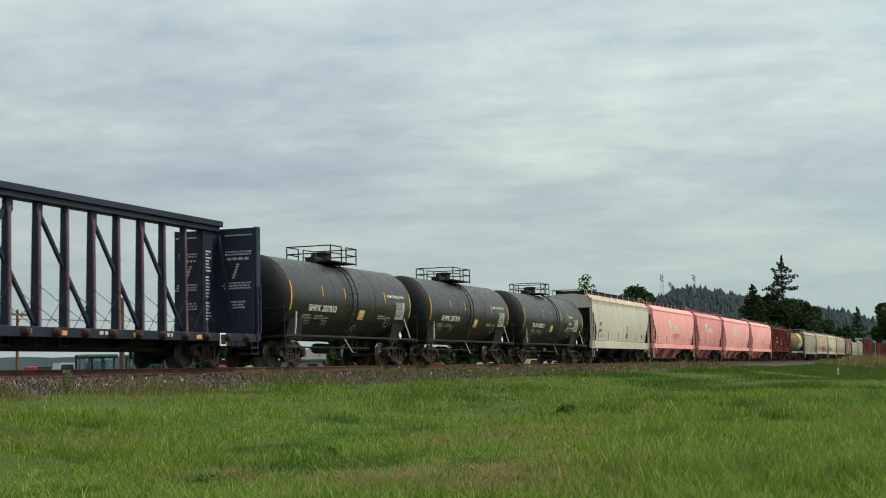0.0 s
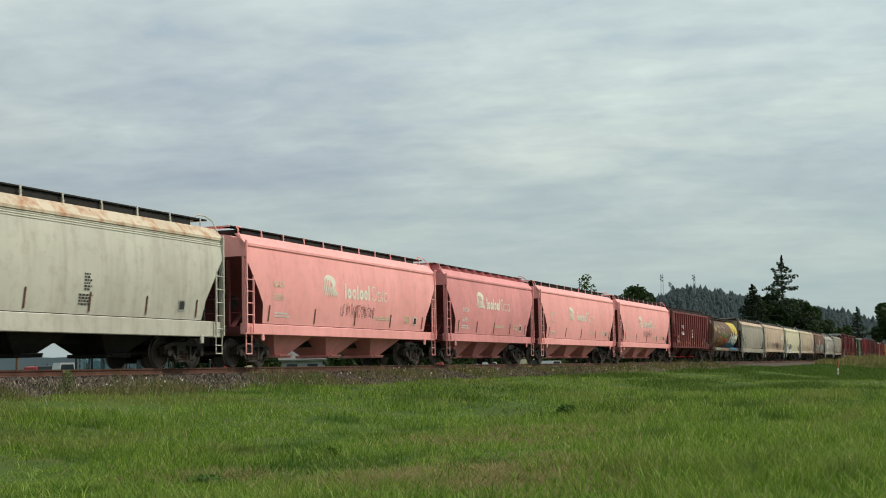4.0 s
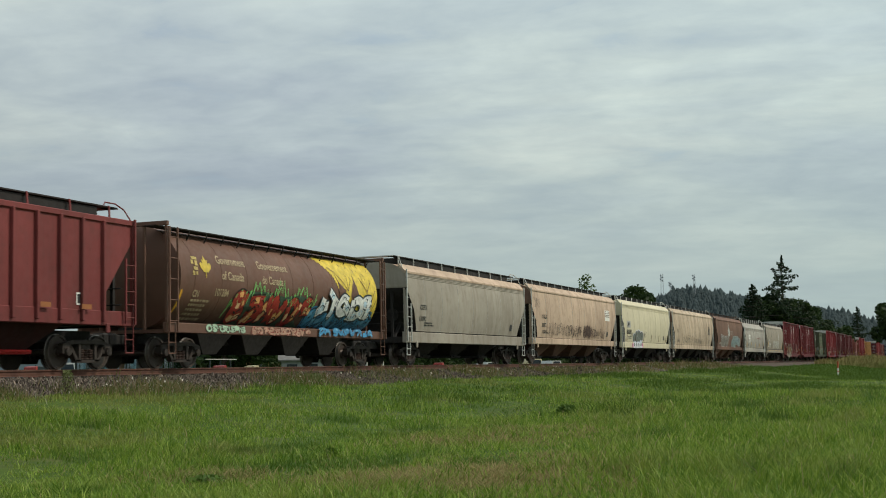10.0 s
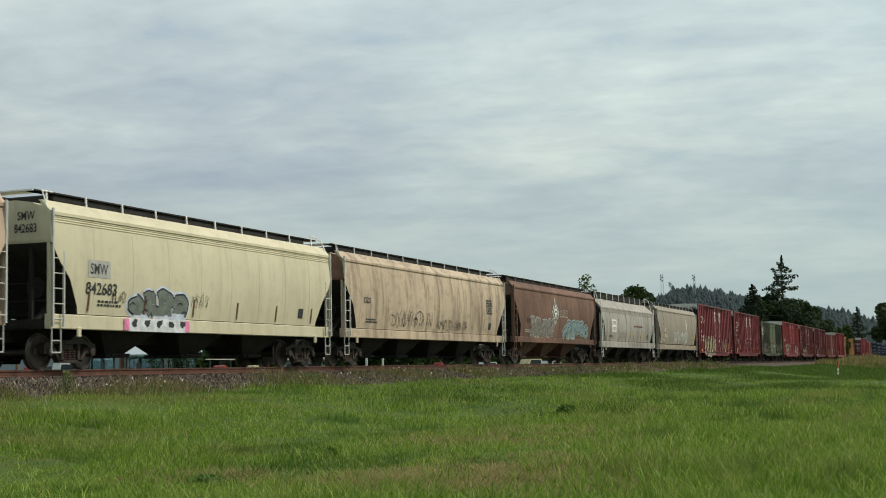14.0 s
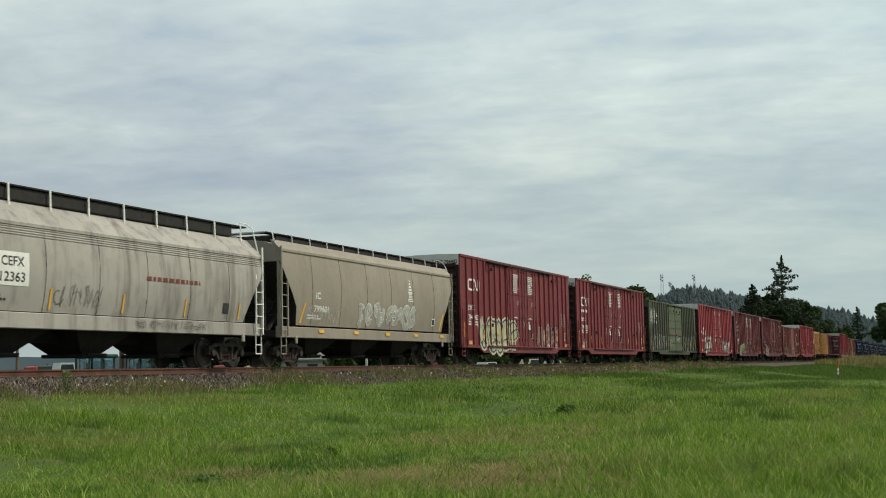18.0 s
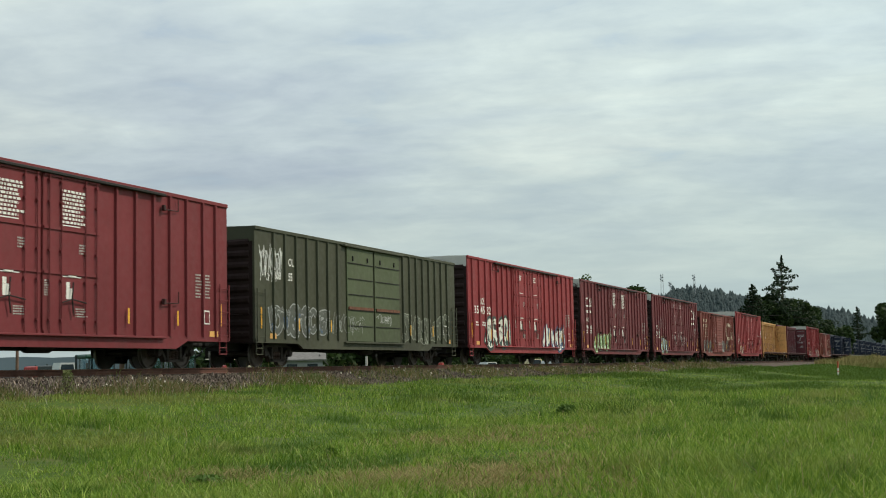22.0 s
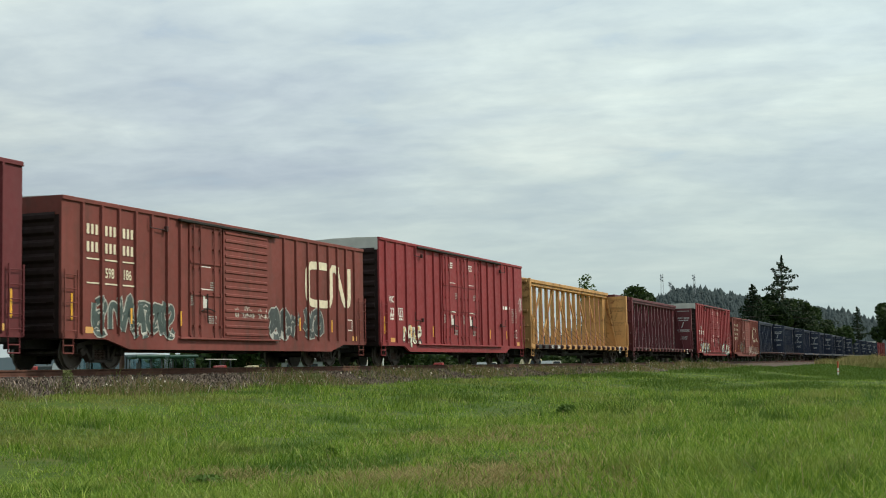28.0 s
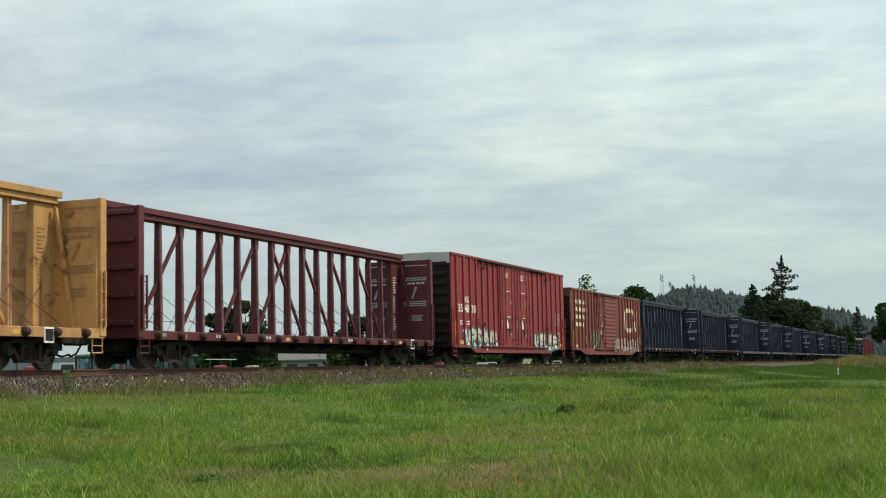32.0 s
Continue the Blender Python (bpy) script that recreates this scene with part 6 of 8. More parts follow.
def plug_box(x0, x1, mat, label, marks, emblem=None, web=False, ribs=RIBS60):
    car, flat, h = boxcar("box_car", label, x0, x1, mat, dict(ribs=ribs, doors=DOORS60, brackets=((-5.02, 4.62), (-5.02, 1.90), (5.50, 4.60), (5.50, 1.90))))
    face = flat
    if emblem:
        logo_pair(car, -h + 0.98, 3.47, 0.53, M_WHITE, face, 2.08)
        if web:
            dashes(car, -h + 1.0, 3.08, 1.35, 1, 0.16, M_WHITE, face, 54)
    for s, x, z, hh, w in marks:
        write(car, s, -h + x, z, hh, M_WHITE, face, w=w)
    dashes(car, -h + 1.0, 1.95, 0.45, 2, 0.075, M_WHITE, face, 51)
    dashes(car, -h + 1.9, 1.95, 0.45, 2, 0.075, M_WHITE, face, 52)
    dface = lambda z: -1.60
    for q, x in enumerate((-1.75, 0.75)):
        dashes(car, x, 4.52, 1.08 if emblem else 0.62, 9 if emblem else 3, 0.062, M_WHITE, dface, 53 + q, 1.62)
        patch(car, x + 0.3, x + 0.65, 2.35, 2.42, M_WHITE, dface, 0.012, "marking")
    if len(marks) > 2 and emblem:
        write(car, marks[0][0] + " " + marks[1][0] + marks[2][0], -0.15, 4.66, 0.17, M_BLACKL, None, 0.9, end=-h - 0.008)
    for q in range(2):
        dashes(car, h - 1.9 + q * 0.55, 2.75, 0.35, 8, 0.045, M_GREY_BAR, face, 58 + q, 2.1)
    return car, face, h


h60 = 9.275
B_LABEL = "tall red-brown double-door box car"
car, side, h = plug_box(334.04, 352.54, P_BOX, B_LABEL + " with yellow-white graffiti", (("DWC", 0.99, 2.53, 0.24, 0.62), ("794", 0.99, 2.08, 0.24, 0.53), ("483", 1.85, 2.09, 0.24, 0.52)), True)
graffiti(car, -h + 2.5, -h + 8.15, 0.66, 2.12, side, (0.42, 0.41, 0.27), (0.03, 0.03, 0.03), 61, (0.50, 0.48, 0.38), 5, ((0.50, 0.46, 0.22),), fat=0.34)
graffiti(car, h - 6.6, h - 2.5, 0.75, 2.1, side, (0.20, 0.09, 0.08), (0.52, 0.50, 0.45), 62, None, 5, fat=0.16)
car, side, h = plug_box(354.25, 372.72, P_BOX, B_LABEL + " with small white tag", (("DWC", 0.99, 2.53, 0.24, 0.62), ("794", 0.99, 2.08, 0.24, 0.53), ("938", 1.85, 2.09, 0.24, 0.52)), True, True)
scribble(car, -h + 1.2, -h + 1.9, 0.9, 1.4, side, (0.6, 0.6, 0.58), 63, 3, 0.05)

car, flat, h = boxcar("box_car", "olive green box car with chalky pale graffiti", 374.48, 393.15, P_GREEN,
                      dict(H=4.60, ribs=[-9.275 + 0.35 + 0.83 * i for i in range(1, 8)] + [9.275 - 0.3 - 0.73 * i for i in range(1, 9)], doors=[(-2.35, 0.1, "panelled"), (0.2, 2.75, "panelled")],
                           doormat=P_GREEN2, gable=P_GREEN, roof=M_GALV, sill=(3.0, 3.4, 0.60), track=0.3, trackmat=P_GREEN))
side = flat
write(car, "OL", -h + 2.35, 3.42, 0.26, M_WHITE, side, 0.8)
write(car, "608", -h + 1.35, 2.92, 0.26, M_WHITE, side, 0.8)
write(car, "55", -h + 2.35, 2.92, 0.26, M_WHITE, side, 0.8)
scribble(car, -h + 0.3, -h + 1.9, 2.8, 4.1, side, (0.62, 0.63, 0.60), 64, 5, 0.07)
graffiti(car, -h + 1.0, -h + 5.4, 1.0, 2.15, side, (0.085, 0.09, 0.075), (0.34, 0.35, 0.34), 65, None, 6, ((0.07, 0.11, 0.18),))
scribble(car, -h + 5.4, -h + 8.4, 1.1, 2.0, side, (0.30, 0.31, 0.29), 66, 5, 0.05)
scribble(car, 0.4, 1.8, 1.6, 2.0, side, (0.5, 0.5, 0.5), 67, 4, 0.04)
graffiti(car, 3.0, h - 0.9, 0.9, 2.1, side, (0.075, 0.078, 0.055), (0.26, 0.28, 0.22), 68, None, 8)

car, side, h = plug_box(394.95, 413.45, P_BOX2, "bright red double-door box car with bold white graffiti", (("AOK", 1.70, 2.86, 0.30, 0.58), ("35", 0.78, 2.41, 0.36, 0.62), ("45", 1.65, 2.41, 0.36, 0.62), ("32", 2.57, 2.41, 0.36, 0.62)), ribs=RIBS_AOK)
graffiti(car, -h + 2.3, -h + 6.0, 0.72, 2.32, side, (0.66, 0.65, 0.56), (0.02, 0.025, 0.03), 71, (0.04, 0.07, 0.06), 4, fat=0.27)
graffiti(car, h - 6.7, h - 2.4, 0.74, 2.1, side, (0.70, 0.69, 0.62), (0.02, 0.03, 0.05), 72, (0.05, 0.10, 0.22), 5, fat=0.25)
car, side, h = plug_box(415.15, 433.78, P_BOX3, B_LABEL + " with green graffiti", (("DWC", 0.99, 2.53, 0.24, 0.62), ("794", 0.99, 2.08, 0.24, 0.53), ("760", 1.85, 2.09, 0.24, 0.52)), True, True)
graffiti(car, -h + 2.9, -h + 7.0, 0.70, 1.85, side, (0.17, 0.29, 0.09), (0.62, 0.70, 0.58), 73, (0.22, 0.34, 0.12), 5, ((0.45, 0.60, 0.30),))
car, side, h = plug_box(435.58, 454.1, P_BOX3, B_LABEL + " with blue and yellow graffiti", (("DWC", 0.99, 2.53, 0.24, 0.62), ("794", 0.99, 2.08, 0.24, 0.53), ("079", 1.85, 2.09, 0.24, 0.52)))
graffiti(car, -h + 2.5, -h + 5.0, 0.75, 1.95, side, (0.32, 0.45, 0.45), (0.05, 0.06, 0.06), 74, (0.40, 0.42, 0.16), 3)
scribble(car, -h + 1.8, -h + 4.6, 2.2, 3.5, side, (0.30, 0.25, 0.24), 75, 6, 0.03)
logo_pair(car, h - 3.2, 3.62, 0.72, M_WHITE, side, 1.8)
dashes(car, h - 3.2, 3.12, 2.0, 1, 0.2, M_WHITE, side, 55)
scribble(car, h - 8.0, h - 5.6, 1.3, 2.1, side, (0.55, 0.52, 0.5), 76, 4, 0.04)

car, flat, h = boxcar("box_car", "weathered brown-red box car with large white emblem", 455.65, 474.36, P_BOX4,
                      dict(H=4.46, ribs=[-9.265 + q for q in (0.75, 1.6, 2.4, 3.2, 4.0, 4.8, 5.5)] + [9.265 - q for q in (0.8, 1.55, 2.3, 3.05, 3.9, 4.7, 5.6, 6.5)],
                           doors=[(-3.30, -1.40, "plug"), (-1.33, 1.63, "sliding")], gable=P_BOX4, roof=M_GALV, sill=(1.9, 3.0, 0.52), track=0.6, brackets=((-4.6, 4.0),)))
side = flat
for r_, (words, zz) in enumerate((((0.40, 0.34, 0.26), 3.55), ((0.36, 0.34, 0.24), 3.08))):
    x = -h + 1.05
    for w in words:
        for q in range(3):
            patch(car, x + q * 0.19, x + q * 0.19 + 0.11, zz, zz + 0.27, M_CREAM, side, 0.011, "marking")
        x += 0.82
for w in range(3):
    patch(car, -h + 1.05 + w * 0.82, -h + 1.6 + w * 0.82, 2.88, 2.92, M_CREAM, side, 0.011, "marking")
    patch(car, -h + 1.05 + w * 0.82, -h + 1.6 + w * 0.82, 2.24, 2.28, M_CREAM, side, 0.011, "marking")
write(car, "598", -h + 1.87, 2.42, 0.27, M_CREAM, side, 0.72)
write(car, "186", -h + 2.69, 2.42, 0.27, M_CREAM, side, 0.72)
logo_pair(car, h - 4.98, 2.13, 1.55, M_CREAM, side, 1.90)
graffiti(car, -h + 1.2, -h + 5.2, 0.80, 1.95, side, (0.06, 0.085, 0.08), (0.40, 0.40, 0.36), 83, None, 6)
graffiti(car, h - 7.6, h - 3.65, 0.85, 2.0, side, (0.05, 0.06, 0.06), (0.36, 0.36, 0.33), 84, None, 5)
scribble(car, -0.6, 1.6, 1.5, 1.9, side, (0.6, 0.58, 0.52), 85, 6, 0.04)

car, side, h = plug_box(475.93, 494.62, P_BOX2, "red double-door box car with white bubble graffiti", (("WC", 0.89, 2.52, 0.27, 0.50), ("22", 0.99, 2.03, 0.28, 0.42), ("375", 1.77, 2.05, 0.28, 0.57)), ribs=RIBS_WC)
graffiti(car, -h + 2.15, -h + 4.4, 0.70, 1.75, side, (0.66, 0.64, 0.52), (0.05, 0.03, 0.03), 86, None, 4, ((0.62, 0.42, 0.08),))
scribble(car, h - 0.7, h - 0.25, 2.6, 3.5, side, (0.72, 0.72, 0.7), 87, 2, 0.05)
dashes(car, h - 3.3, 2.72, 1.3, 1, 0.16, M_WHITE, side, 88)

car, h = centrebeam("centrebeam_flat_car", "golden yellow empty centre-beam lumber flat car", 496.02, 518.52, P_YEL, M_FAINT, True, P_WORN)
sl = lambda z: -1.535
patch(car, -h + 1.4, -h + 5.7, 0.81, 1.05, M_BLACKL, sl, 0.0, "sill_panel", "black number panel on the sill")
for x in (-1.824, 1.824):
    part("tag", cbox([[], []], x - 0.03, x + 0.035, -0.128, -0.114, 2.76, 3.04, 0.003), M_WHITE, car, "small white tag on a post")
write(car, "361", -h + 3.60, 0.85, 0.17, M_WHITE, sl, w=0.56)
write(car, "688", -h + 4.92, 0.85, 0.17, M_WHITE, sl, w=0.62)
centrebeam("centrebeam_flat_car", "maroon empty centre-beam lumber flat car", 520.1, 542.62, P_MAROON, M_STEN, True, P_WORNRED)
car, side, h = plug_box(545.0, 563.52, P_BOX2, "red double-door box car with teal graffiti", (("AOK", 1.70, 2.86, 0.30, 0.58), ("35", 0.78, 2.41, 0.36, 0.62), ("48", 1.65, 2.41, 0.36, 0.62), ("38", 2.57, 2.41, 0.36, 0.62)), ribs=RIBS_AOK)
graffiti(car, -h + 1.5, -h + 6.3, 0.70, 1.75, side, (0.55, 0.60, 0.55), (0.02, 0.05, 0.05), 91, (0.06, 0.14, 0.13), 6)
graffiti(car, h - 6.2, h - 1.6, 0.70, 1.65, side, (0.52, 0.60, 0.56), (0.02, 0.05, 0.05), 92, (0.06, 0.14, 0.13), 6)
car, flat, h = boxcar("box_car", "faded brown-red box car with large white emblem", 565.02, 583.6, P_BOX4,
                      dict(H=4.46, ribs=[-9.3 + q for q in (0.75, 1.6, 2.4, 3.2, 4.0, 4.8, 5.5)] + [9.3 - q for q in (0.8, 1.55, 2.3, 3.05, 3.9, 4.7, 5.6, 6.5)],
                           doors=[(-3.30, -1.40, "plug"), (-1.33, 1.63, "sliding")], gable=P_BOX4, roof=M_GALV, sill=(1.9, 3.0, 0.52), track=0.6))
side = flat
logo_pair(car, h - 4.98, 2.13, 1.55, M_CREAM, side, 1.90)
for q in range(4):
    dashes(car, -h + 1.05, 3.55 - 0.45 * q, 2.4, 1, 0.24, M_CREAM, side, 94 + q)
graffiti(car, -h + 4.6, -h + 6.8, 0.8, 1.95, side, (0.10, 0.12, 0.08), (0.42, 0.44, 0.36), 98, None, 4)
graffiti(car, h - 8.2, h - 1.0, 0.75, 1.55, side, (0.24, 0.17, 0.14), (0.50, 0.47, 0.42), 99, None, 11)
for i in range(10):
    centrebeam("centrebeam_flat_car", "navy blue empty centre-beam lumber flat car with bulkheads", 584.6 + 23.8 * i, 607.15 + 23.8 * i, P_NAVY, M_STEN, i < 2)
for i in range(2):
    plug_box(823.4 + 20.2 * i, 842.0 + 20.2 * i, P_BOX, "tall red-brown double-door box car", ())


# ---- ground, track bed ----
def smooth(t):
    t = max(0.0, min(1.0, t))
    return t * t * (3 - 2 * t)


def ground_z(x, y):
    """Height of the field and the bank."""
    base = 0.15 * smooth((y - 2) / 8) + 0.80 * smooth((y - 9.0) / 10.5)
    if y > TY:
        base = 0.95 - 0.45 * smooth((y - TY - 3) / 8)
    base += 0.10 * noise.noise((x * 0.10, y * 0.16, 0.3)) + 0.06 * noise.noise((x * 0.33, y * 0.4, 7.0))
    rise = smooth((x - 190) / 60) * (1 - smooth((abs(y - 12.5) - 4.0) / 5.0))
    return base + 0.95 * rise * (1 - 0.35 * smooth((y - 14) / 4))


K = Mat("meadow_ground", 0.9, 0, 0.15)
g1, g2 = K.noise(0.16, 5), K.noise(0.9, 6)
col = K.mix(K.span(g1, 0.38, 0.62), (0.062, 0.104, 0.015), (0.045, 0.080, 0.012))
col = K.mix(K.span(g2, 0.52, 0.75, 0, 0.5), col, (0.17, 0.14, 0.06))
col = K.mix(K.span(K.noise(0.35, 5, 0.6, (0.5, 1.4, 1)), 0.50, 0.66, 0, 0.6), col, (0.080, 0.132, 0.018))
K.color(col).bump(K.noise(6, 6), 0.6, 0.05)
M_FIELD = K.m
xs = [-400, -200, -100, -50, -25] + [-12 + 3 * i for i in range(60)] + [170 + 8 * i for i in range(30)] + [430, 500, 600, 800, 1100, 1500, 2200, 3500]
ys = [-2500, -1200, -500, -200, -80, -30, -12] + [-6 + 1.0 * i for i in range(37)] + [32, 36, 42, 50, 60, 75, 95, 130, 200, 320, 500, 900, 1600, 2600, 3600]
m = [[(x, y, ground_z(x, y) if abs(x) < 700 and abs(y) < 200 else (0.5 if y > TY else 0.0)) for x in xs for y in ys], []]
ny = len(ys)
m[1] = [(i * ny + j, (i + 1) * ny + j, (i + 1) * ny + j + 1, i * ny + j + 1) for i in range(len(xs) - 1) for j in range(ny - 1)]
solid("ground", m, M_FIELD, "green meadow rising to the track bank", "ground", "", "structure", True)

K = Mat("ballast_stone", 0.9, 0, 0.2)
c = K.mix(K.span(K.noise(26, 3), 0.35, 0.65), (0.050, 0.040, 0.034), (0.135, 0.110, 0.092))
K.color(K.mix(K.span(K.noise(1.1, 5), 0.45, 0.7, 0, 0.7), c, (0.13, 0.085, 0.06))).bump(K.noise(24, 4), 1.0, 0.06)
M_BALLAST = K.m
bx = [-40 + 1.5 * i for i in range(140)] + [180 + 10 * i for i in range(120)]
prof = [(-4.0, -0.76), (-3.3, -0.62), (-2.3, -0.41), (-1.55, -0.27), (-1.0, -0.21), (1.6, -0.20), (2.3, -0.26), (3.4, -0.55), (4.2, -0.80)]
m = [[(x, TY + dy, RZ + dz + 0.03 * noise.noise((x * 1.3, dy * 3.1, 2))) for x in bx for dy, dz in prof], []]
n = len(prof)
m[1] = [(i * n + j, (i + 1) * n + j, (i + 1) * n + j + 1, i * n + j + 1) for i in range(len(bx) - 1) for j in range(n - 1)]
solid("ballast_bed", m, M_BALLAST, "grey-brown crushed stone ballast shoulder under the track", "ballast", "", "structure", True)

# loose stones on the near shoulder
r = random.Random(5)
m = [[], []]
for i in range(24000):
    x = 19 + 60 * r.random() ** 1.9
    dy = -r.uniform(1.45, 4.1)
    dz = -0.28 + (dy + 1.6) * 0.20
    s = r.uniform(0.03, 0.07) * (1 + x / 90)
    k = len(m[0])
    c = Vector((x, TY + dy, RZ + dz + 0.02))
    for q in ((1, 0, -0.3), (-0.4, 0.9, -0.3), (-0.5, -0.8, -0.3), (0.1, 0.1, 0.8)):
        m[0].append((c.x + s * (q[0] + r.uniform(-.35, .35)), c.y + s * (q[1] + r.uniform(-.35, .35)), c.z + s * (q[2] + r.uniform(-.3, .3))))
    m[1] += [(k, k + 1, k + 3), (k + 1, k + 2, k + 3), (k + 2, k, k + 3)]
K = Mat("loose_stone", 0.9, 0, 0.2)
K.color(K.mix(K.island(), (0.036, 0.028, 0.023), (0.29, 0.235, 0.19)))
me = bpy.data.meshes.new("ballast_stones")
me.from_pydata(m[0], [], m[1])
me.materials.append(K.m)
tagged(new("ballast_stones", me), "loose crushed ballast stones on the shoulder", "stones", "", "stuff")

M_RAIL = plain("rusty_rail", (0.105, 0.046, 0.030), 0.75, 0.2, 0.3, 2.0, 0.2)
M_RAILTOP = plain("polished_rail_head", (0.35, 0.33, 0.31), 0.25, 0.9, 0.1)
M_TIE = plain("creosoted_wood", (0.06, 0.045, 0.035), 0.85, 0, 0.4, 6.0, 0.3)
RAILP = [(-0.075, -0.178), (0.075, -0.178), (0.075, -0.165), (0.012, -0.145), (0.010, -0.055), (0.037, -0.04), (0.037, -0.006), (0.03, -0.002), (-0.03, -0.002), (-0.037, -0.006), (-0.037, -0.04), (-0.010, -0.055), (-0.012, -0.145), (-0.075, -0.165)]
for s in (-1, 1):
    rail = thing("rail", "rusty steel rail with polished head", "rail", (0, TY + s * 0.755, RZ), "track rails")
    for k in range(12):
        a, b = -40 + k * 120, -40 + (k + 1) * 120
        part("rail_length", prism([[], []], RAILP, a, b, "x"), M_RAIL, rail)
    part("rail_head", box([[], []], -40, 1400, -0.028, 0.028, -0.003, 0.0), M_RAILTOP, rail)
tie = thing("crossties", "dark creosoted wooden crossties", "crossties", (0, TY, RZ), "", "stuff")
m = [[], []]
for i in range(420):
    x = 10 + i * 0.5
    cbox(m, x - 0.115, x + 0.115, -1.30, 1.30, -0.33, -0.185, 0.01)
part("crosstie", m, M_TIE, tie)

# ---- trees, hedges, distance ----
def leaf_mat(name, a, b, rough=0.6, share=0.3):
    k = Mat(name, rough, 0, 0.2)
    k.color(k.mix(k.island(), a, b)).thin(share)
    return k.m


M_BARK = plain("tree_bark", (0.06, 0.045, 0.035), 0.9, 0, 0.35, 5.0, 0.5)
M_LEAF = leaf_mat("broad_leaves", (0.016, 0.034, 0.010), (0.042, 0.072, 0.020))
M_LEAF2 = leaf_mat("young_leaves", (0.045, 0.085, 0.020), (0.11, 0.16, 0.05))
M_FIR = leaf_mat("fir_needles", (0.012, 0.026, 0.013), (0.032, 0.055, 0.024))
# far trees tinted pale blue-grey: the haze of distance is in the colour
M_WOODS = leaf_mat("hazed_far_conifers", (0.088, 0.120, 0.124), (0.102, 0.136, 0.140), 0.9, 0.5)


def raw(name, v, f, mat):
    me = bpy.data.meshes.new(name)
    me.from_pydata(v, [], f)
    me.materials.append(mat)
    return me


def leaf(v, f, r, c, s):
    """One small folded leaf clump at c."""
    k = len(v)
    a, b = r.uniform(0, 6.28), r.uniform(-0.9, 0.9)
    d = Vector((math.cos(a) * math.cos(b), math.sin(a) * math.cos(b), math.sin(b)))
    e = d.cross(Vector((r.uniform(-1, 1), r.uniform(-1, 1), r.uniform(-1, 1)))).normalized()
    for p in (c - d * s, c + e * s * 0.55, c + d * s, c - e * s * 0.55):
        v.append(tuple(p))
    f.append((k, k + 1, k + 2, k + 3))


def broad_tree(label, x, y, z, height, width, leaves, seed, mat=None, size=0.35, lobes=11, low=0.22, group="field trees"):
    r = random.Random(seed)
    t = thing("tree", label, "tree", (x, y, z), group)
    m = [[], []]
    rod(m, (0, 0, -0.2), (0.1, 0.05, height * 0.35), width * 0.05, 8, width * 0.035)
    rod(m, (0.1, 0.05, height * 0.35), (0.0, 0.1, height * 0.8), width * 0.035, 7, width * 0.012)
    part("trunk", m, M_BARK, t)
    v, f = [], []
    for q in range(lobes):
        a = 6.283 * q / lobes + r.uniform(-0.5, 0.5)
        u = r.random()
        hz = height * (low + (0.97 - low) * u)
        rr = width * 0.5 * r.uniform(0.25, 0.72) * (1 - 0.65 * max(0, u - 0.45))
        c = Vector((rr * math.cos(a), rr * math.sin(a), hz))
        rad = width * r.uniform(0.14, 0.26) * (1.05 - 0.4 * u)
        mm = rod([[], []], (0.05, 0.05, height * r.uniform(0.22, 0.45)), tuple(c), width * 0.016, 5, width * 0.006)
        part("limb", mm, M_BARK, t)
        for _ in range(leaves // lobes):
            d = Vector((r.gauss(0, 1), r.gauss(0, 1), r.gauss(0, 0.8)))
            d = d.normalized() * rad * (0.45 + 0.75 * r.random() ** 0.5)
            leaf(v, f, r, c + d, size * r.uniform(0.6, 1.2))
    part("crown", raw("crown", v, f, mat or M_LEAF), None, t)
    return t


def fir_tree(label, x, y, z, height, width, seed, tiers=26, bare=0.12, ragged=0.4, shape=0.75, mat=None, group="conifers"):
    """A conifer with whorls of drooping boughs of uneven length."""
    r = random.Random(seed)
    t = thing("conifer", label, "tree", (x, y, z), group)
    m = rod([[], []], (0, 0, -0.2), (0, 0, height), height * 0.017, 8, height * 0.002)
    part("trunk", m, M_BARK, t)
    v, f = [], []
    for i in range(tiers):
        u = i / (tiers - 1)
        hz = height * (bare + (0.985 - bare) * u)
        base = width * 0.5 * (1 - u) ** shape + 0.18
        for q in range(r.randint(5, 7)):
            a = r.uniform(0, 6.283)
            ln = base * r.uniform(1 - ragged, 1.08)
            hb = hz + r.uniform(-0.6, 0.6) * height / tiers
            d = Vector((math.cos(a), math.sin(a), 0))
            sd = Vector((-d.y, d.x, 0))
            droop = r.uniform(-0.42, -0.05)
            part("bough", rod([[], []], (0, 0, hb), tuple(d * ln * 0.9 + Vector((0, 0, hb + ln * (droop * 0.9 + 0.2)))), 0.06, 4, 0.015), M_BARK, t)
            steps = max(3, int(ln / 0.35))
            for k in range(steps):
                s = (k + 0.4) / steps
                c = d * (ln * s) + Vector((0, 0, hb + ln * (droop * s + 0.25 * s * s)))
                for _ in range(5):
                    leaf(v, f, r, c + sd * r.uniform(-0.5, 0.5) * ln * 0.5 * (1.1 - s) + Vector((0, 0, r.uniform(-0.75, 0.15) * (0.3 + 0.02 * height))), r.uniform(0.14, 0.32) * (0.7 + height * 0.022))
    part("crown", raw("crown", v, f, mat or M_FIR), None, t)
    return t


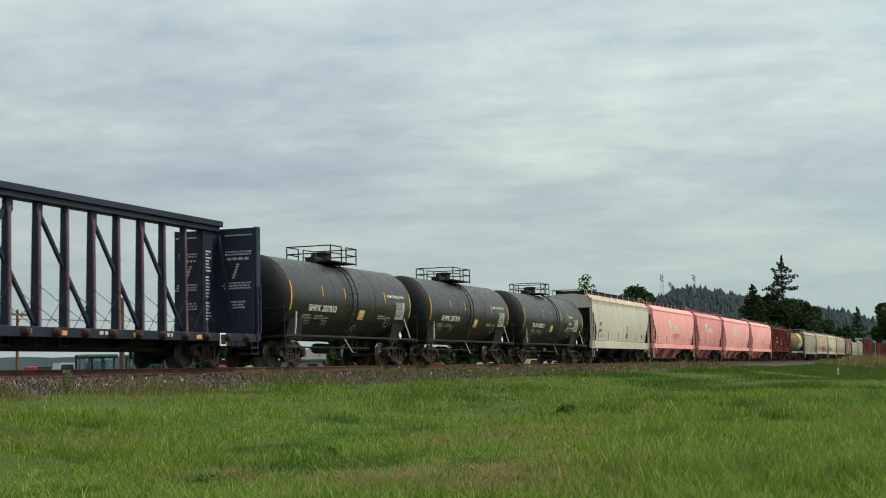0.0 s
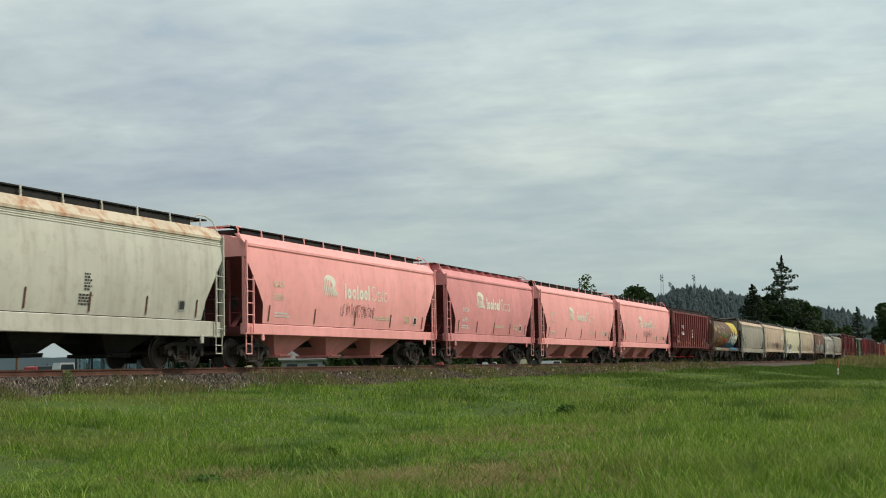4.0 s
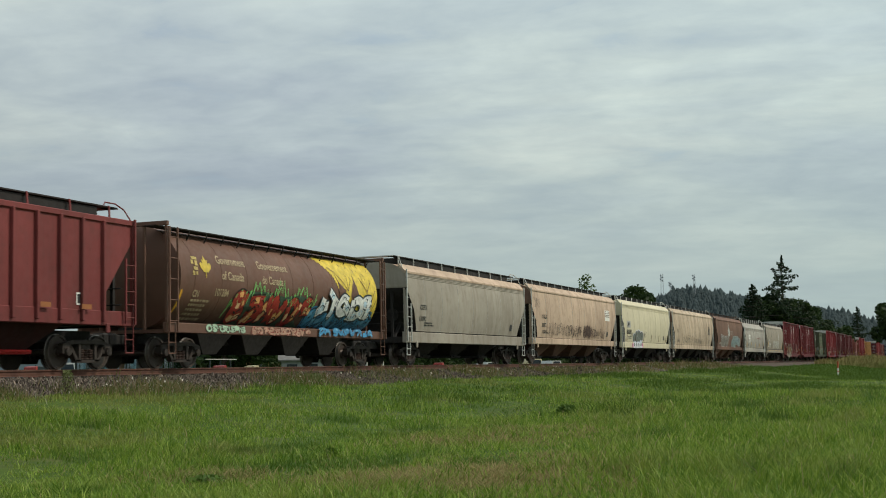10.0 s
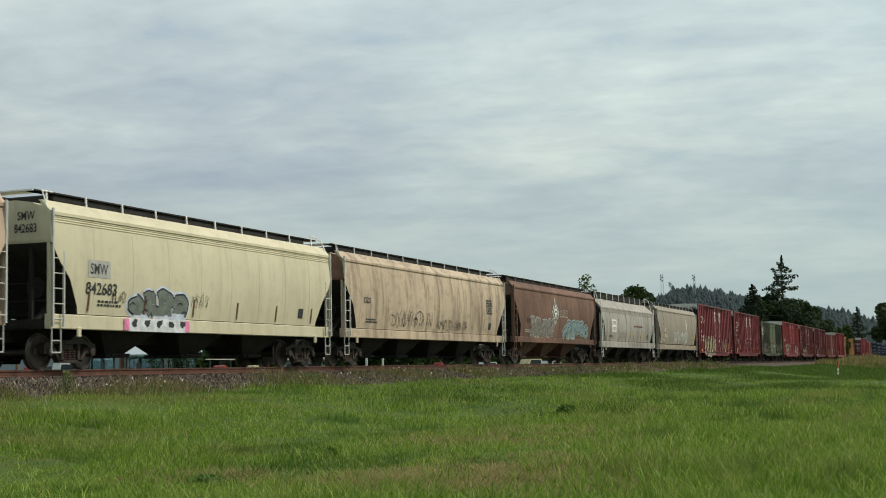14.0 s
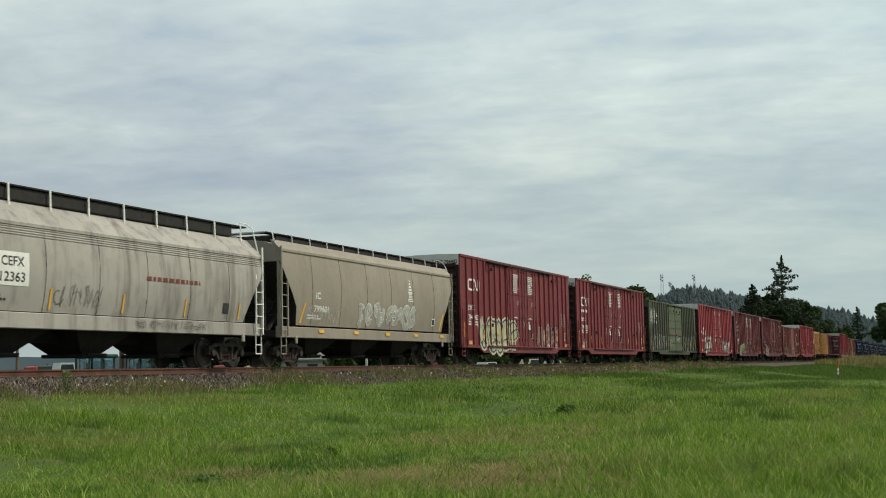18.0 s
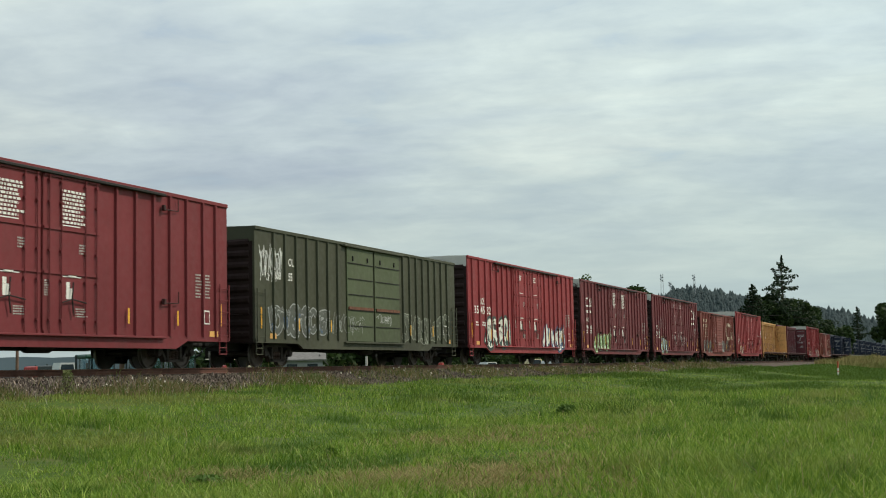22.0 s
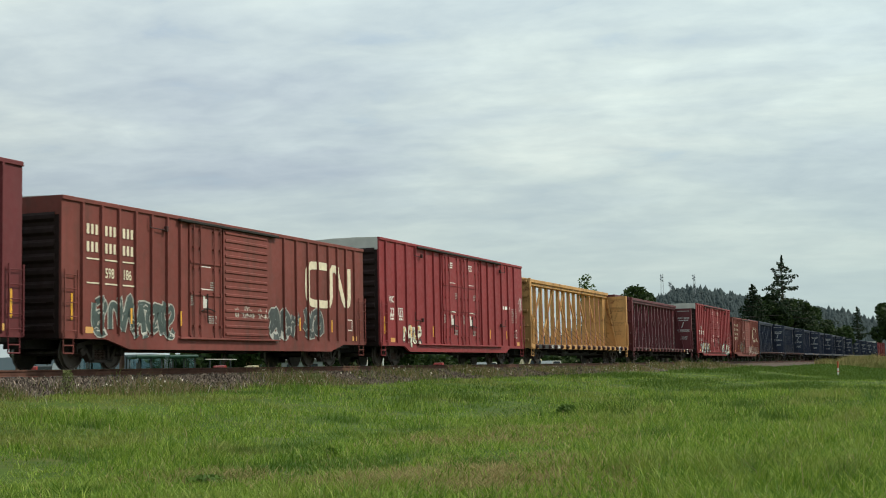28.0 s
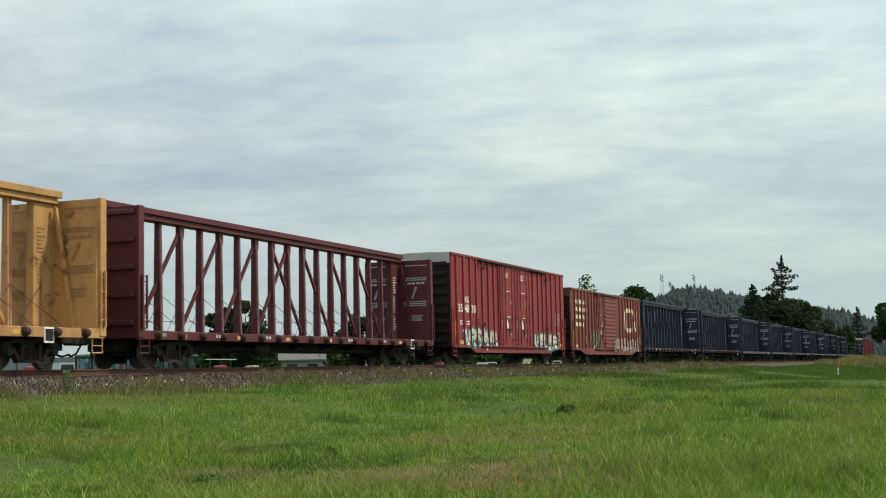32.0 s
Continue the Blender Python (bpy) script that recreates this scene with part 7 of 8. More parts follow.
fir_tree("tall ragged dark fir with drooping boughs", 258.2, 30.3, 0.5, 20.3, 22.5, 2, 15, 0.12, 0.5, 0.66)
fir_tree("dense dark conifer beside the tall fir", 237.8, 33.0, 0.5, 14.4, 9.5, 3, 30, 0.03, 0.2, 0.6)
fir_tree("far dark conifer in the field", 418.5, 27.8, 0.5, 16.8, 10.5, 4, 20, 0.05, 0.5)
broad_tree("round dark broadleaf tree beside the railway", 214.3, 49.6, 0.5, 12.2, 11.0, 4200, 5, None, 0.45, 16)
broad_tree("round dark broadleaf tree beside the railway", 214.9, 47.0, 0.5, 12.4, 10.0, 4200, 6, None, 0.45, 16)
broad_tree("low broadleaf tree beside the railway", 216.0, 44.0, 0.5, 11.2, 7.0, 2200, 7, None, 0.45)
broad_tree("slender young tree with sparse pale leaves", 106.4, 28.1, 0.55, 8.5, 2.2, 1000, 8, M_LEAF2, 0.13, 22, 0.3)
broad_tree("dark leafy tree below the fir", 255.0, 32.4, 0.5, 12.8, 9.0, 8000, 9, None, 0.42, 18)
broad_tree("dark leafy tree below the fir", 262.0, 27.9, 0.5, 12.0, 9.5, 8000, 10, None, 0.42, 18)
broad_tree("dark leafy tree in the tree row", 298.0, 30.5, 0.5, 12.2, 10.5, 6000, 11, None, 0.42, 16)
broad_tree("dark leafy tree in the tree row", 299.0, 27.2, 0.5, 10.0, 9.0, 5000, 12, None, 0.42, 16)
broad_tree("dark leafy tree in the tree row", 305.0, 24.4, 0.5, 7.2, 10.0, 4500, 13, None, 0.42, 16)
broad_tree("tall dark broadleaf tree at the field edge", 259.7, 11.6, 0.8, 10.4, 8.0, 3000, 14, None, 0.45)
broad_tree("tall dark broadleaf tree at the field edge", 268.0, 6.5, 0.8, 10.0, 9.0, 2400, 15, None, 0.5)
broad_tree("dark leafy tree behind the track", 108.3, 62.7, 0.5, 7.3, 4.2, 2200, 16, None, 0.3)
broad_tree("dark leafy tree behind the track", 109.3, 60.5, 0.5, 7.4, 4.6, 2200, 17, None, 0.3)
broad_tree("dark leafy tree behind the track", 136.1, 63.0, 0.5, 7.3, 5.0, 2200, 18, None, 0.35)
broad_tree("dark leafy tree behind the track", 137.0, 60.3, 0.5, 7.6, 4.5, 2200, 19, None, 0.35)
broad_tree("low bushy tree behind the track", 138.0, 57.6, 0.5, 4.6, 5.5, 1800, 20, None, 0.3)

# hedge behind the track: a long ragged bank of leaves
r = random.Random(21)
v, f = [], []
for i in range(26000):
    u = r.random()
    x = 104 + 330 * u ** 1.3
    y = 66 - 26 * (x - 104) / 330 + r.uniform(-2.2, 2.2)
    top = 2.7 + 1.5 * noise.noise((x * 0.11, 0, 3)) + 0.8 * noise.noise((x * 0.5, 1, 3)) + 0.004 * x
    leaf(v, f, r, Vector((x, y, 0.5 + top * r.random() ** 0.8)), r.uniform(0.18, 0.42) * (0.8 + x / 250))
tagged(new("hedge", raw("hedge", v, f, M_LEAF)), "dark overgrown hedge beyond the railway line", "hedge", "", "stuff")

# forested hill with conifers
RIDGE = [(1440, 420, 30), (1459.7, 345.5, 52), (1468, 308, 72), (1474, 278, 84), (1478, 256, 81), (1482, 234, 75), (1488, 190, 68), (1494, 136, 57), (1497, 94, 45), (1499, 42, 26), (1500, -40, 12), (1500, -160, 6)]


def ridge_at(y):
    for (xa, ya, za), (xb, yb, zb) in zip(RIDGE, RIDGE[1:]):
        if yb <= y <= ya:
            t = (ya - y) / (ya - yb)
            return za + (zb - za) * t
    return 6.0


def hill_z(x, y):
    top = ridge_at(y) - 9.5
    t = smooth((x - 1080) / 400)
    if x > 1490:
        t = 1 - 0.4 * smooth((x - 1490) / 400)
    return 0.4 + top * t + 2.5 * noise.noise((x * 0.01, y * 0.012, 4))


hx = [1050 + 25 * i for i in range(19)] + [1520, 1600, 1750, 1900]
hy = [430 - 15 * i for i in range(41)]
m = [[(x, y, hill_z(x, y)) for x in hx for y in hy], []]
n = len(hy)
m[1] = [(i * n + j, (i + 1) * n + j, (i + 1) * n + j + 1, i * n + j + 1) for i in range(len(hx) - 1) for j in range(n - 1)]
# same hazy tint as the trees, painted into the hill's colour
M_HILL = plain("hazed_forest_floor", (0.085, 0.115, 0.12), 0.95, 0, 0.3, 0.05)
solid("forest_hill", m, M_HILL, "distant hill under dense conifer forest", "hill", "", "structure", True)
r = random.Random(31)
v, f = [], []
for i in range(12000):
    x, y = 1075 + 425 * r.random() ** 0.6, r.uniform(-160, 425)
    if i % 3 == 0:
        x = r.uniform(1430, 1500)
    z = hill_z(x, y)
    ht = r.uniform(7.5, 12.5) * (1.4 if r.random() < 0.05 else 1.0)
    w = ht * r.uniform(0.30, 0.46)
    for k in range(4):
        zb, zt = z + ht * (0.02 + 0.24 * k), z + ht * min(1.0, 0.45 + 0.24 * k)
        rad = w * (1 - 0.22 * k) * r.uniform(0.8, 1.2)
        b = len(v)
        sp = r.uniform(0, 6.28)
        for q in range(5):
            a = sp + 6.283 * q / 5
            v.append((x + rad * math.cos(a) * r.uniform(0.75, 1.2), y + rad * math.sin(a) * r.uniform(0.75, 1.2), zb + r.uniform(-0.5, 0.5)))
        v.append((x + r.uniform(-.2, .2), y + r.uniform(-.2, .2), zt))
        f += [(b + q, b + (q + 1) % 5, b + 5) for q in range(5)]
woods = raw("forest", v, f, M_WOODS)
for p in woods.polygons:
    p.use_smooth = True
tagged(new("forest", woods), "distant conifer forest covering the hill, greyed for haze", "forest", "", "stuff")

# low far hills along the horizon; distance haze is put into their blue-grey
M_FARH = plain("hazed_hill_slopes", (0.145, 0.185, 0.225), 0.95, 0, 0.2, 0.002)
m = [[], []]
for i in range(70):
    a = radians(60 - i * 1.0)
    d = 4000
    ht = 66 + 22 * noise.noise((i * 0.16, 2, 0)) + 10 * noise.noise((i * 0.7, 5, 0)) - 1.7 * max(0, i - 20)
    m[0].extend([(d * math.cos(a), d * math.sin(a), -5), (d * math.cos(a), d * math.sin(a), max(4, ht)), ((d + 600) * math.cos(a), (d + 600) * math.sin(a), -5)])
for i in range(69):
    k = 3 * i
    m[1] += [(k, k + 3, k + 4, k + 1), (k + 1, k + 4, k + 5, k + 2)]
solid("far_hills", m, M_FARH, "low hills along the far horizon, tinted blue-grey for haze", "hills", "", "structure", True)

# radio towers on the hill
M_TOWER = plain("tower_steel", (0.42, 0.44, 0.46), 0.6, 0.2, 0.1)


def tower(x, y, z, height, half):
    t = thing("radio_tower", "slender grey lattice radio tower on the wooded hill", "radio tower", (x, y, z), "radio towers")
    for sx, sy in ((-1, -1), (1, -1), (1, 1), (-1, 1)):
        part("leg", rod([[], []], (sx * half, sy * half, 0), (sx * half * 0.7, sy * half * 0.7, height), 0.10, 5), M_TOWER, t)
    n = 9
    for i in range(n):
        z0, z1 = height * i / n, height * (i + 1) / n
        for s in (-1, 1):
            mm = rod([[], []], (s * half, -half, z0), (-s * half, -half, z1), 0.055, 4)
            part("brace", mm, M_TOWER, t)
            mm = rod([[], []], (half, s * half, z0), (half, -s * half, z1), 0.055, 4)
            part("brace", mm, M_TOWER, t)
    for q in range(4):
        mm = lathe([[], []], [(-0.3, 0.5), (-0.1, 1.0), (0.3, 1.0)], 10, "x", (-half - 0.4, (q % 2) * 1.6 - 0.8, height * (0.8 + 0.05 * q)))
        part("dish", mm, M_TOWER, t)


tower(1420.4, 291.3, 62, 35.5, 1.5)
tower(1426.8, 258.3, 66, 30.0, 1.1)
tower(1422.2, 282.8, 64, 25.0, 0.8)

# ---- yard behind the track: tractors, poles, parked machines, buildings ----
M_TRGREEN = plain("tractor_green", (0.03, 0.12, 0.05), 0.4, 0, 0.15)
M_TRROOF = plain("tractor_roof_green", (0.02, 0.07, 0.05), 0.5, 0, 0.2)
M_RUBBER = plain("tyre_rubber", (0.02, 0.02, 0.02), 0.85, 0, 0.2)
M_CABFRAME = plain("cab_frame_black", (0.025, 0.035, 0.035), 0.5, 0, 0.2)
K = Mat("cab_glass", 0.05, 0, 0.5)
K.color((0.72, 0.86, 0.88))
K.p.inputs["Transmission Weight"].default_value = 1.0
K.p.inputs["IOR"].default_value = 1.12
M_GLASS = K.m
M_WSIDE = plain("white_siding", (0.50, 0.52, 0.52), 0.6, 0, 0.06, 1.0)
# white siding greyed down: the home's wall shade is in the colour
M_GREYSIDE = plain("shaded_grey_siding", (0.27, 0.29, 0.30), 0.7, 0, 0.1, 1.0)
M_ROOFG = plain("grey_shingles", (0.16, 0.155, 0.15), 0.85, 0, 0.2, 3.0)
M_REDM = plain("machine_red", (0.30, 0.035, 0.03), 0.45, 0, 0.2)
M_WIN = plain("dark_window", (0.03, 0.04, 0.05), 0.15, 0, 0.1)
M_BEIGE = plain("beige_paint", (0.50, 0.44, 0.28), 0.6, 0, 0.12)
M_POLE = plain("weathered_pole_wood", (0.14, 0.085, 0.06), 0.85, 0, 0.3, 4.0)


def tractor(x, y, z, turn, seed):
    t = thing("tractor", "green farm tractor with large glazed cab parked in the yard", "tractor", (x, y, z), "parked tractors")
    t.rotation_euler, t.scale = (0, 0, radians(turn)), (0.82, 0.82, 0.96)
    part("hood", cbox([[], []], -2.4, -0.5, -0.42, 0.42, 0.85, 1.5, 0.08), M_TRGREEN, t)
    part("chassis", cbox([[], []], -2.2, 1.2, -0.3, 0.3, 0.5, 0.9, 0.05), M_CABFRAME, t)
    cab = part("cab_floor", cbox([[], []], -0.55, 0.95, -0.8, 0.8, 0.95, 1.1, 0.04), M_TRGREEN, t)
    for sx in (-0.5, 0.2, 0.9):
        for sy in (-0.78, 0.78):
            part("pillar", bar([[], []], (sx, sy, 1.1), (sx * 0.92, sy * 0.94, 2.42), 0.07, 0.07), M_CABFRAME, cab)
    part("roof", cbox([[], []], -0.72, 1.05, -0.88, 0.88, 2.40, 2.58, 0.06), M_TRROOF, cab)
    for sy in (-0.76, 0.76):
        o = part("pane", box([[], []], -0.47, 0.87, sy - 0.008, sy + 0.008, 1.12, 2.4), M_GLASS, cab)
        o.visible_shadow = False
    for sx in (-0.52, 0.90):
        o = part("pane", box([[], []], sx - 0.008, sx + 0.008, -0.72, 0.72, 1.12, 2.4), M_GLASS, cab)
        o.visible_shadow = False
    part("seat", cbox([[], []], 0.2, 0.6, -0.25, 0.25, 1.1, 1.75, 0.06), M_CABFRAME, cab)
    part("exhaust", rod([[], []], (-0.75, 0.5, 1.4), (-0.75, 0.5, 2.55), 0.06, 8), M_CABFRAME, t)
    part("mirror", cbox([[], []], -0.75, -0.68, -1.15, -0.95, 1.9, 2.2, 0.02), M_CABFRAME, t)
    for wx, rr, ww in ((0.75, 0.85, 0.5), (-1.8, 0.6, 0.38)):
        for s in (-1, 1):
            ya = s * 0.95
            w = part("wheel", lathe([[], []], [(ya - ww / 2, rr * 0.6), (ya - ww / 2, rr * 0.94), (ya - ww / 3, rr), (ya + ww / 3, rr), (ya + ww / 2, rr * 0.94), (ya + ww / 2, rr * 0.6)], 24, "y", (wx, 0, rr - 0.1)), M_RUBBER, t)
            part("rim", lathe([[], []], [(ya - ww / 3, 0.1), (ya - ww / 3, rr * 0.6), (ya + ww / 3, rr * 0.6), (ya + ww / 3, 0.1)], 16, "y", (wx, 0, rr - 0.1)), M_BEIGE, w)


GY = 0.42
tractor(48.9, 34.7, GY - 0.55 + 0.0, -35, 1)
tractor(53.4, 35.2, GY - 0.55, -35, 2)
tractor(56.0, 35.0, GY - 0.55, -40, 3)


def pole(x, y, z, height, arms, rad=0.13):
    t = thing("utility_pole", "weathered wooden utility pole with crossarm" if arms else "weathered brown wooden pole", "utility pole", (x, y, z), "poles")
    part("shaft", rod([[], []], (0, 0, -0.3), (0, 0, height), rad, 10, rad * 0.75), M_POLE, t)
    for i in range(arms):
        zz = height - 0.25 - i * 0.8
        part("crossarm", cbox([[], []], -1.1, 1.1, -0.06, 0.06, zz - 0.06, zz + 0.06, 0.01), M_POLE, t)
        for q in (-0.95, -0.4, 0.4, 0.95):
            part("insulator", lathe([[], []], [(zz + 0.06, 0.03), (zz + 0.1, 0.05), (zz + 0.2, 0.04)], 8, "z", (q, 0, 0)), M_GREY_BAR, t)


pole(58.8, 46.5, GY, 4.6, 1, 0.09)
pole(39.7, 27.0, 0.9, 3.2, 0, 0.10)
m = [[], []]
for k, dy in enumerate((-0.4, 0.4)):
    pts = [(58.8 - 40 + 10 * i, 46.5 + 3.2 * (4 - i) + dy, 4.75 - 0.06 * (4 - (i - 4) ** 2 * 0.4)) for i in range(-1, 14)]
    path_rod(m, pts, 0.012, 4)
tagged(new("overhead_wires", mesh_of("overhead_wires", m, M_DARK)), "thin dark overhead wires on the utility pole", "wires", "", "stuff")


def machine(name, label, cat, x, y, z, turn, mat, L, W, H, cabin):
    """A parked vehicle or implement: body, cabin with windows, wheels."""
    t = thing(name, label, cat, (x, y, z), "parked machines")
    t.rotation_euler = (0, 0, radians(turn))
    part("body", cbox([[], []], -L / 2, L / 2, -W / 2, W / 2, 0.35, H * 0.6, 0.09), mat, t)
    if cabin:
        c = part("cabin", prism([[], []], [(-L * 0.28, H * 0.6), (L * 0.32, H * 0.6), (L * 0.24, H), (-L * 0.18, H)], -W * 0.45, W * 0.45), mat, t)
        for s in (-1, 1):
            part("window", prism([[], []], [(-L * 0.22, H * 0.63), (L * 0.26, H * 0.63), (L * 0.20, H * 0.95), (-L * 0.15, H * 0.95)], s * W * 0.455, s * W * 0.445), M_WIN, c)
    else:
        part("upper_body", prism([[], []], [(-L * 0.24, H * 0.6), (L * 0.38, H * 0.6), (L * 0.30, H * 0.82), (L * 0.05, H * 0.86), (-L * 0.02, H), (-L * 0.18, H * 0.97)], -W * 0.35, W * 0.35), mat, t)
        part("mast", rod([[], []], (L * 0.3, 0.1, H * 0.6), (L * 0.34, 0.1, H * 1.05), 0.03, 6), M_CABFRAME, t)
        part("lever", rod([[], []], (-L * 0.35, 0, H * 0.58), (-L * 0.46, 0, H * 0.9), 0.025, 6), M_CABFRAME, t)
    for sx in (-0.33, 0.33):
        for s in (-1, 1):
            part("wheel", lathe([[], []], [(s * W / 2 - 0.1, 0.1), (s * W / 2 - 0.1, 0.3), (s * W / 2 + 0.05, 0.3), (s * W / 2 + 0.05, 0.1)], 16, "y", (sx * L, 0, 0.3)), M_RUBBER, t)


machine("farm_implement", "red farm implement parked in the yard", "machine", 55.3, 42.8, GY, 10, M_REDM, 1.5, 0.9, 1.55, False)
machine("farm_implement", "dark farm implement parked in the yard", "machine", 52.8, 40.0, GY, 30, M_CABFRAME, 1.6, 1.2, 1.55, False)
machine("pickup_truck", "white pickup truck parked behind the tractors", "truck", 49.9, 37.0, GY, -35, M_WSIDE, 1.5, 1.1, 1.62, True)
machine("red_cart", "small red cart behind the track", "cart", 51.9, 30.2, 0.55, 0, M_REDM, 1.1, 0.8, 1.22, False)
machine("utility_cart", "beige utility cart with pale box behind the track", "cart", 61.4, 33.8, 0.5, -20, M_BEIGE, 1.7, 1.1, 1.30, False)
machine("farm_implement", "red farm machine with pale base near the hedge", "machine", 149.2, 57.4, 0.5, 0, M_REDM, 2.4, 1.6, 1.7, False)
machine("parked_car", "white car parked near the hedge", "car", 141.8, 49.0, 0.5, -20, M_WSIDE, 3.6, 1.7, 1.6, True)
machine("parked_car", "white car parked near the hedge", "car", 143.9, 42.2, 0.5, -20, M_WSIDE, 3.4, 1.7, 1.6, True)
machine("parked_car", "beige van parked near the hedge", "van", 152.9, 47.3, 0.5, -30, M_BEIGE, 4.2, 1.8, 1.9, True)


# pale boom of a field sprayer on a dark frame
sp = thing("sprayer_boom", "long pale sprayer boom on a dark steel frame", "machine", (61.9, 36.0, 0.45))
part("boom", bar([[], []], (-1.6, 0, 1.72), (1.6, 0, 1.70), 0.05, 0.05), M_GREY_BAR, sp)
for q in (-1.1, 0.0, 1.1):
    part("strut", bar([[], []], (q, 0.1, 0), (q * 0.95, 0.05, 1.7), 0.06, 0.06), M_CABFRAME, sp)
part("cross_member", bar([[], []], (-1.2, 0.1, 0.7), (1.2, 0.1, 0.7), 0.08, 0.08), M_CABFRAME, sp)


def house(name, label, x, y, z, turn, L, W, eave, ridge, wins, siding):
    t = thing(name, label, "building", (x, y, z), "yard buildings")
    t.rotation_euler = (0, 0, radians(turn))
    part("wall", box([[], []], -L / 2, L / 2, -W / 2, -W / 2 + 0.15, 0, eave), siding, t)
    part("wall", box([[], []], -L / 2, L / 2, W / 2 - 0.15, W / 2, 0, eave), siding, t)
    for s in (-1, 1):
        part("gable_wall", prism([[], []], [(-W / 2 + 0.16, 0), (W / 2 - 0.16, 0), (W / 2 - 0.16, eave), (0, ridge - 0.1), (-W / 2 + 0.16, eave)], *sorted((s * L / 2, s * (L / 2 - 0.15))), "x"), siding, t)
        rf = prism([[], []], [(s * (W / 2 + 0.3), eave - 0.1), (0, ridge), (0, ridge + 0.12), (s * (W / 2 + 0.3), eave + 0.02)], -L / 2 - 0.3, L / 2 + 0.3, "x")
        part("roof", rf, M_ROOFG, t)
    for i in range(wins):
        xx = -L / 2 + L * (i + 0.5) / wins
        w = part("window", box([[], []], xx - 0.5, xx + 0.5, -W / 2 - 0.04, -W / 2 + 0.02, eave * 0.42, eave * 0.85), siding, t)
        part("pane", box([[], []], xx - 0.43, xx + 0.43, -W / 2 - 0.06, -W / 2 - 0.03, eave * 0.45, eave * 0.82), M_WIN, w)


house("house", "low trailer home with walls greyed for shade and shingle roof beyond the yard", 102.6, 51.9, 0.5, -62, 3.4, 3.0, 1.95, 2.70, 2, M_GREYSIDE)
house("shed", "small white shed with bright gable beyond the yard", 103.3, 50.6, 0.5, 27, 2.0, 0.9, 1.5, 2.25, 1, M_WSIDE)

# marker posts
M_POSTW = plain("post_white", (0.65, 0.65, 0.62), 0.6, 0, 0.1)
M_POSTR = plain("post_orange_red", (0.40, 0.08, 0.03), 0.55, 0, 0.15)


def marker(x, y, z, height, cap, rad=0.06):
    t = thing("marker_post", "white marker post with orange-red top" if cap else "white marker post behind the track", "post", (x, y, z), "marker posts")
    part("post", rod([[], []], (0, 0, -0.2), (0, 0, height * (0.55 if cap else 1.0)), rad, 10), M_POSTW, t)
    if cap:
        part("cap", rod([[], []], (0, 0, height * 0.55), (0, 0, height), rad * 0.9, 10), M_POSTR, t)
        part("band", rod([[], []], (0, 0, height * 0.30), (0, 0, height * 0.36), rad * 1.15, 10), M_POSTR, t)


marker(120.6, 9.8, ground_z(120.6, 9.8) - 0.05, 1.30, True, 0.085)
marker(63.9, 28.6, 0.6, 1.55, False)
marker(73.4, 31.8, 0.5, 1.7, False)


# ---- grass ----
K = Mat("grass_blade", 0.6, 0, 0.25)
isl = K.island()
c = K.mix(K.span(isl, 0.0, 0.6), (0.084, 0.172, 0.020), (0.185, 0.295, 0.032))
c = K.mix(K.span(isl, 0.6, 0.9), c, (0.36, 0.455, 0.09))
c = K.mix(K.span(isl, 0.95, 0.96), c, (0.38, 0.33, 0.16))
c = K.mix(K.span(K.noise(0.20, 5, 0.6, (1.0, 1.6, 1)), 0.52, 0.64, 0, 0.55), c, (0.25, 0.22, 0.08))
c = K.mix(K.span(K.noise(0.42, 5, 0.6, (0.5, 1.3, 1)), 0.53, 0.64, 0, 0.75), c, (0.045, 0.110, 0.014))
c = K.mix(K.span(K.noise(0.75, 4, 0.6, (0.6, 1.4, 4)), 0.56, 0.68, 0, 0.55), c, (0.30, 0.37, 0.085))
K.color(c).thin(0.35)
M_GRASS = K.m


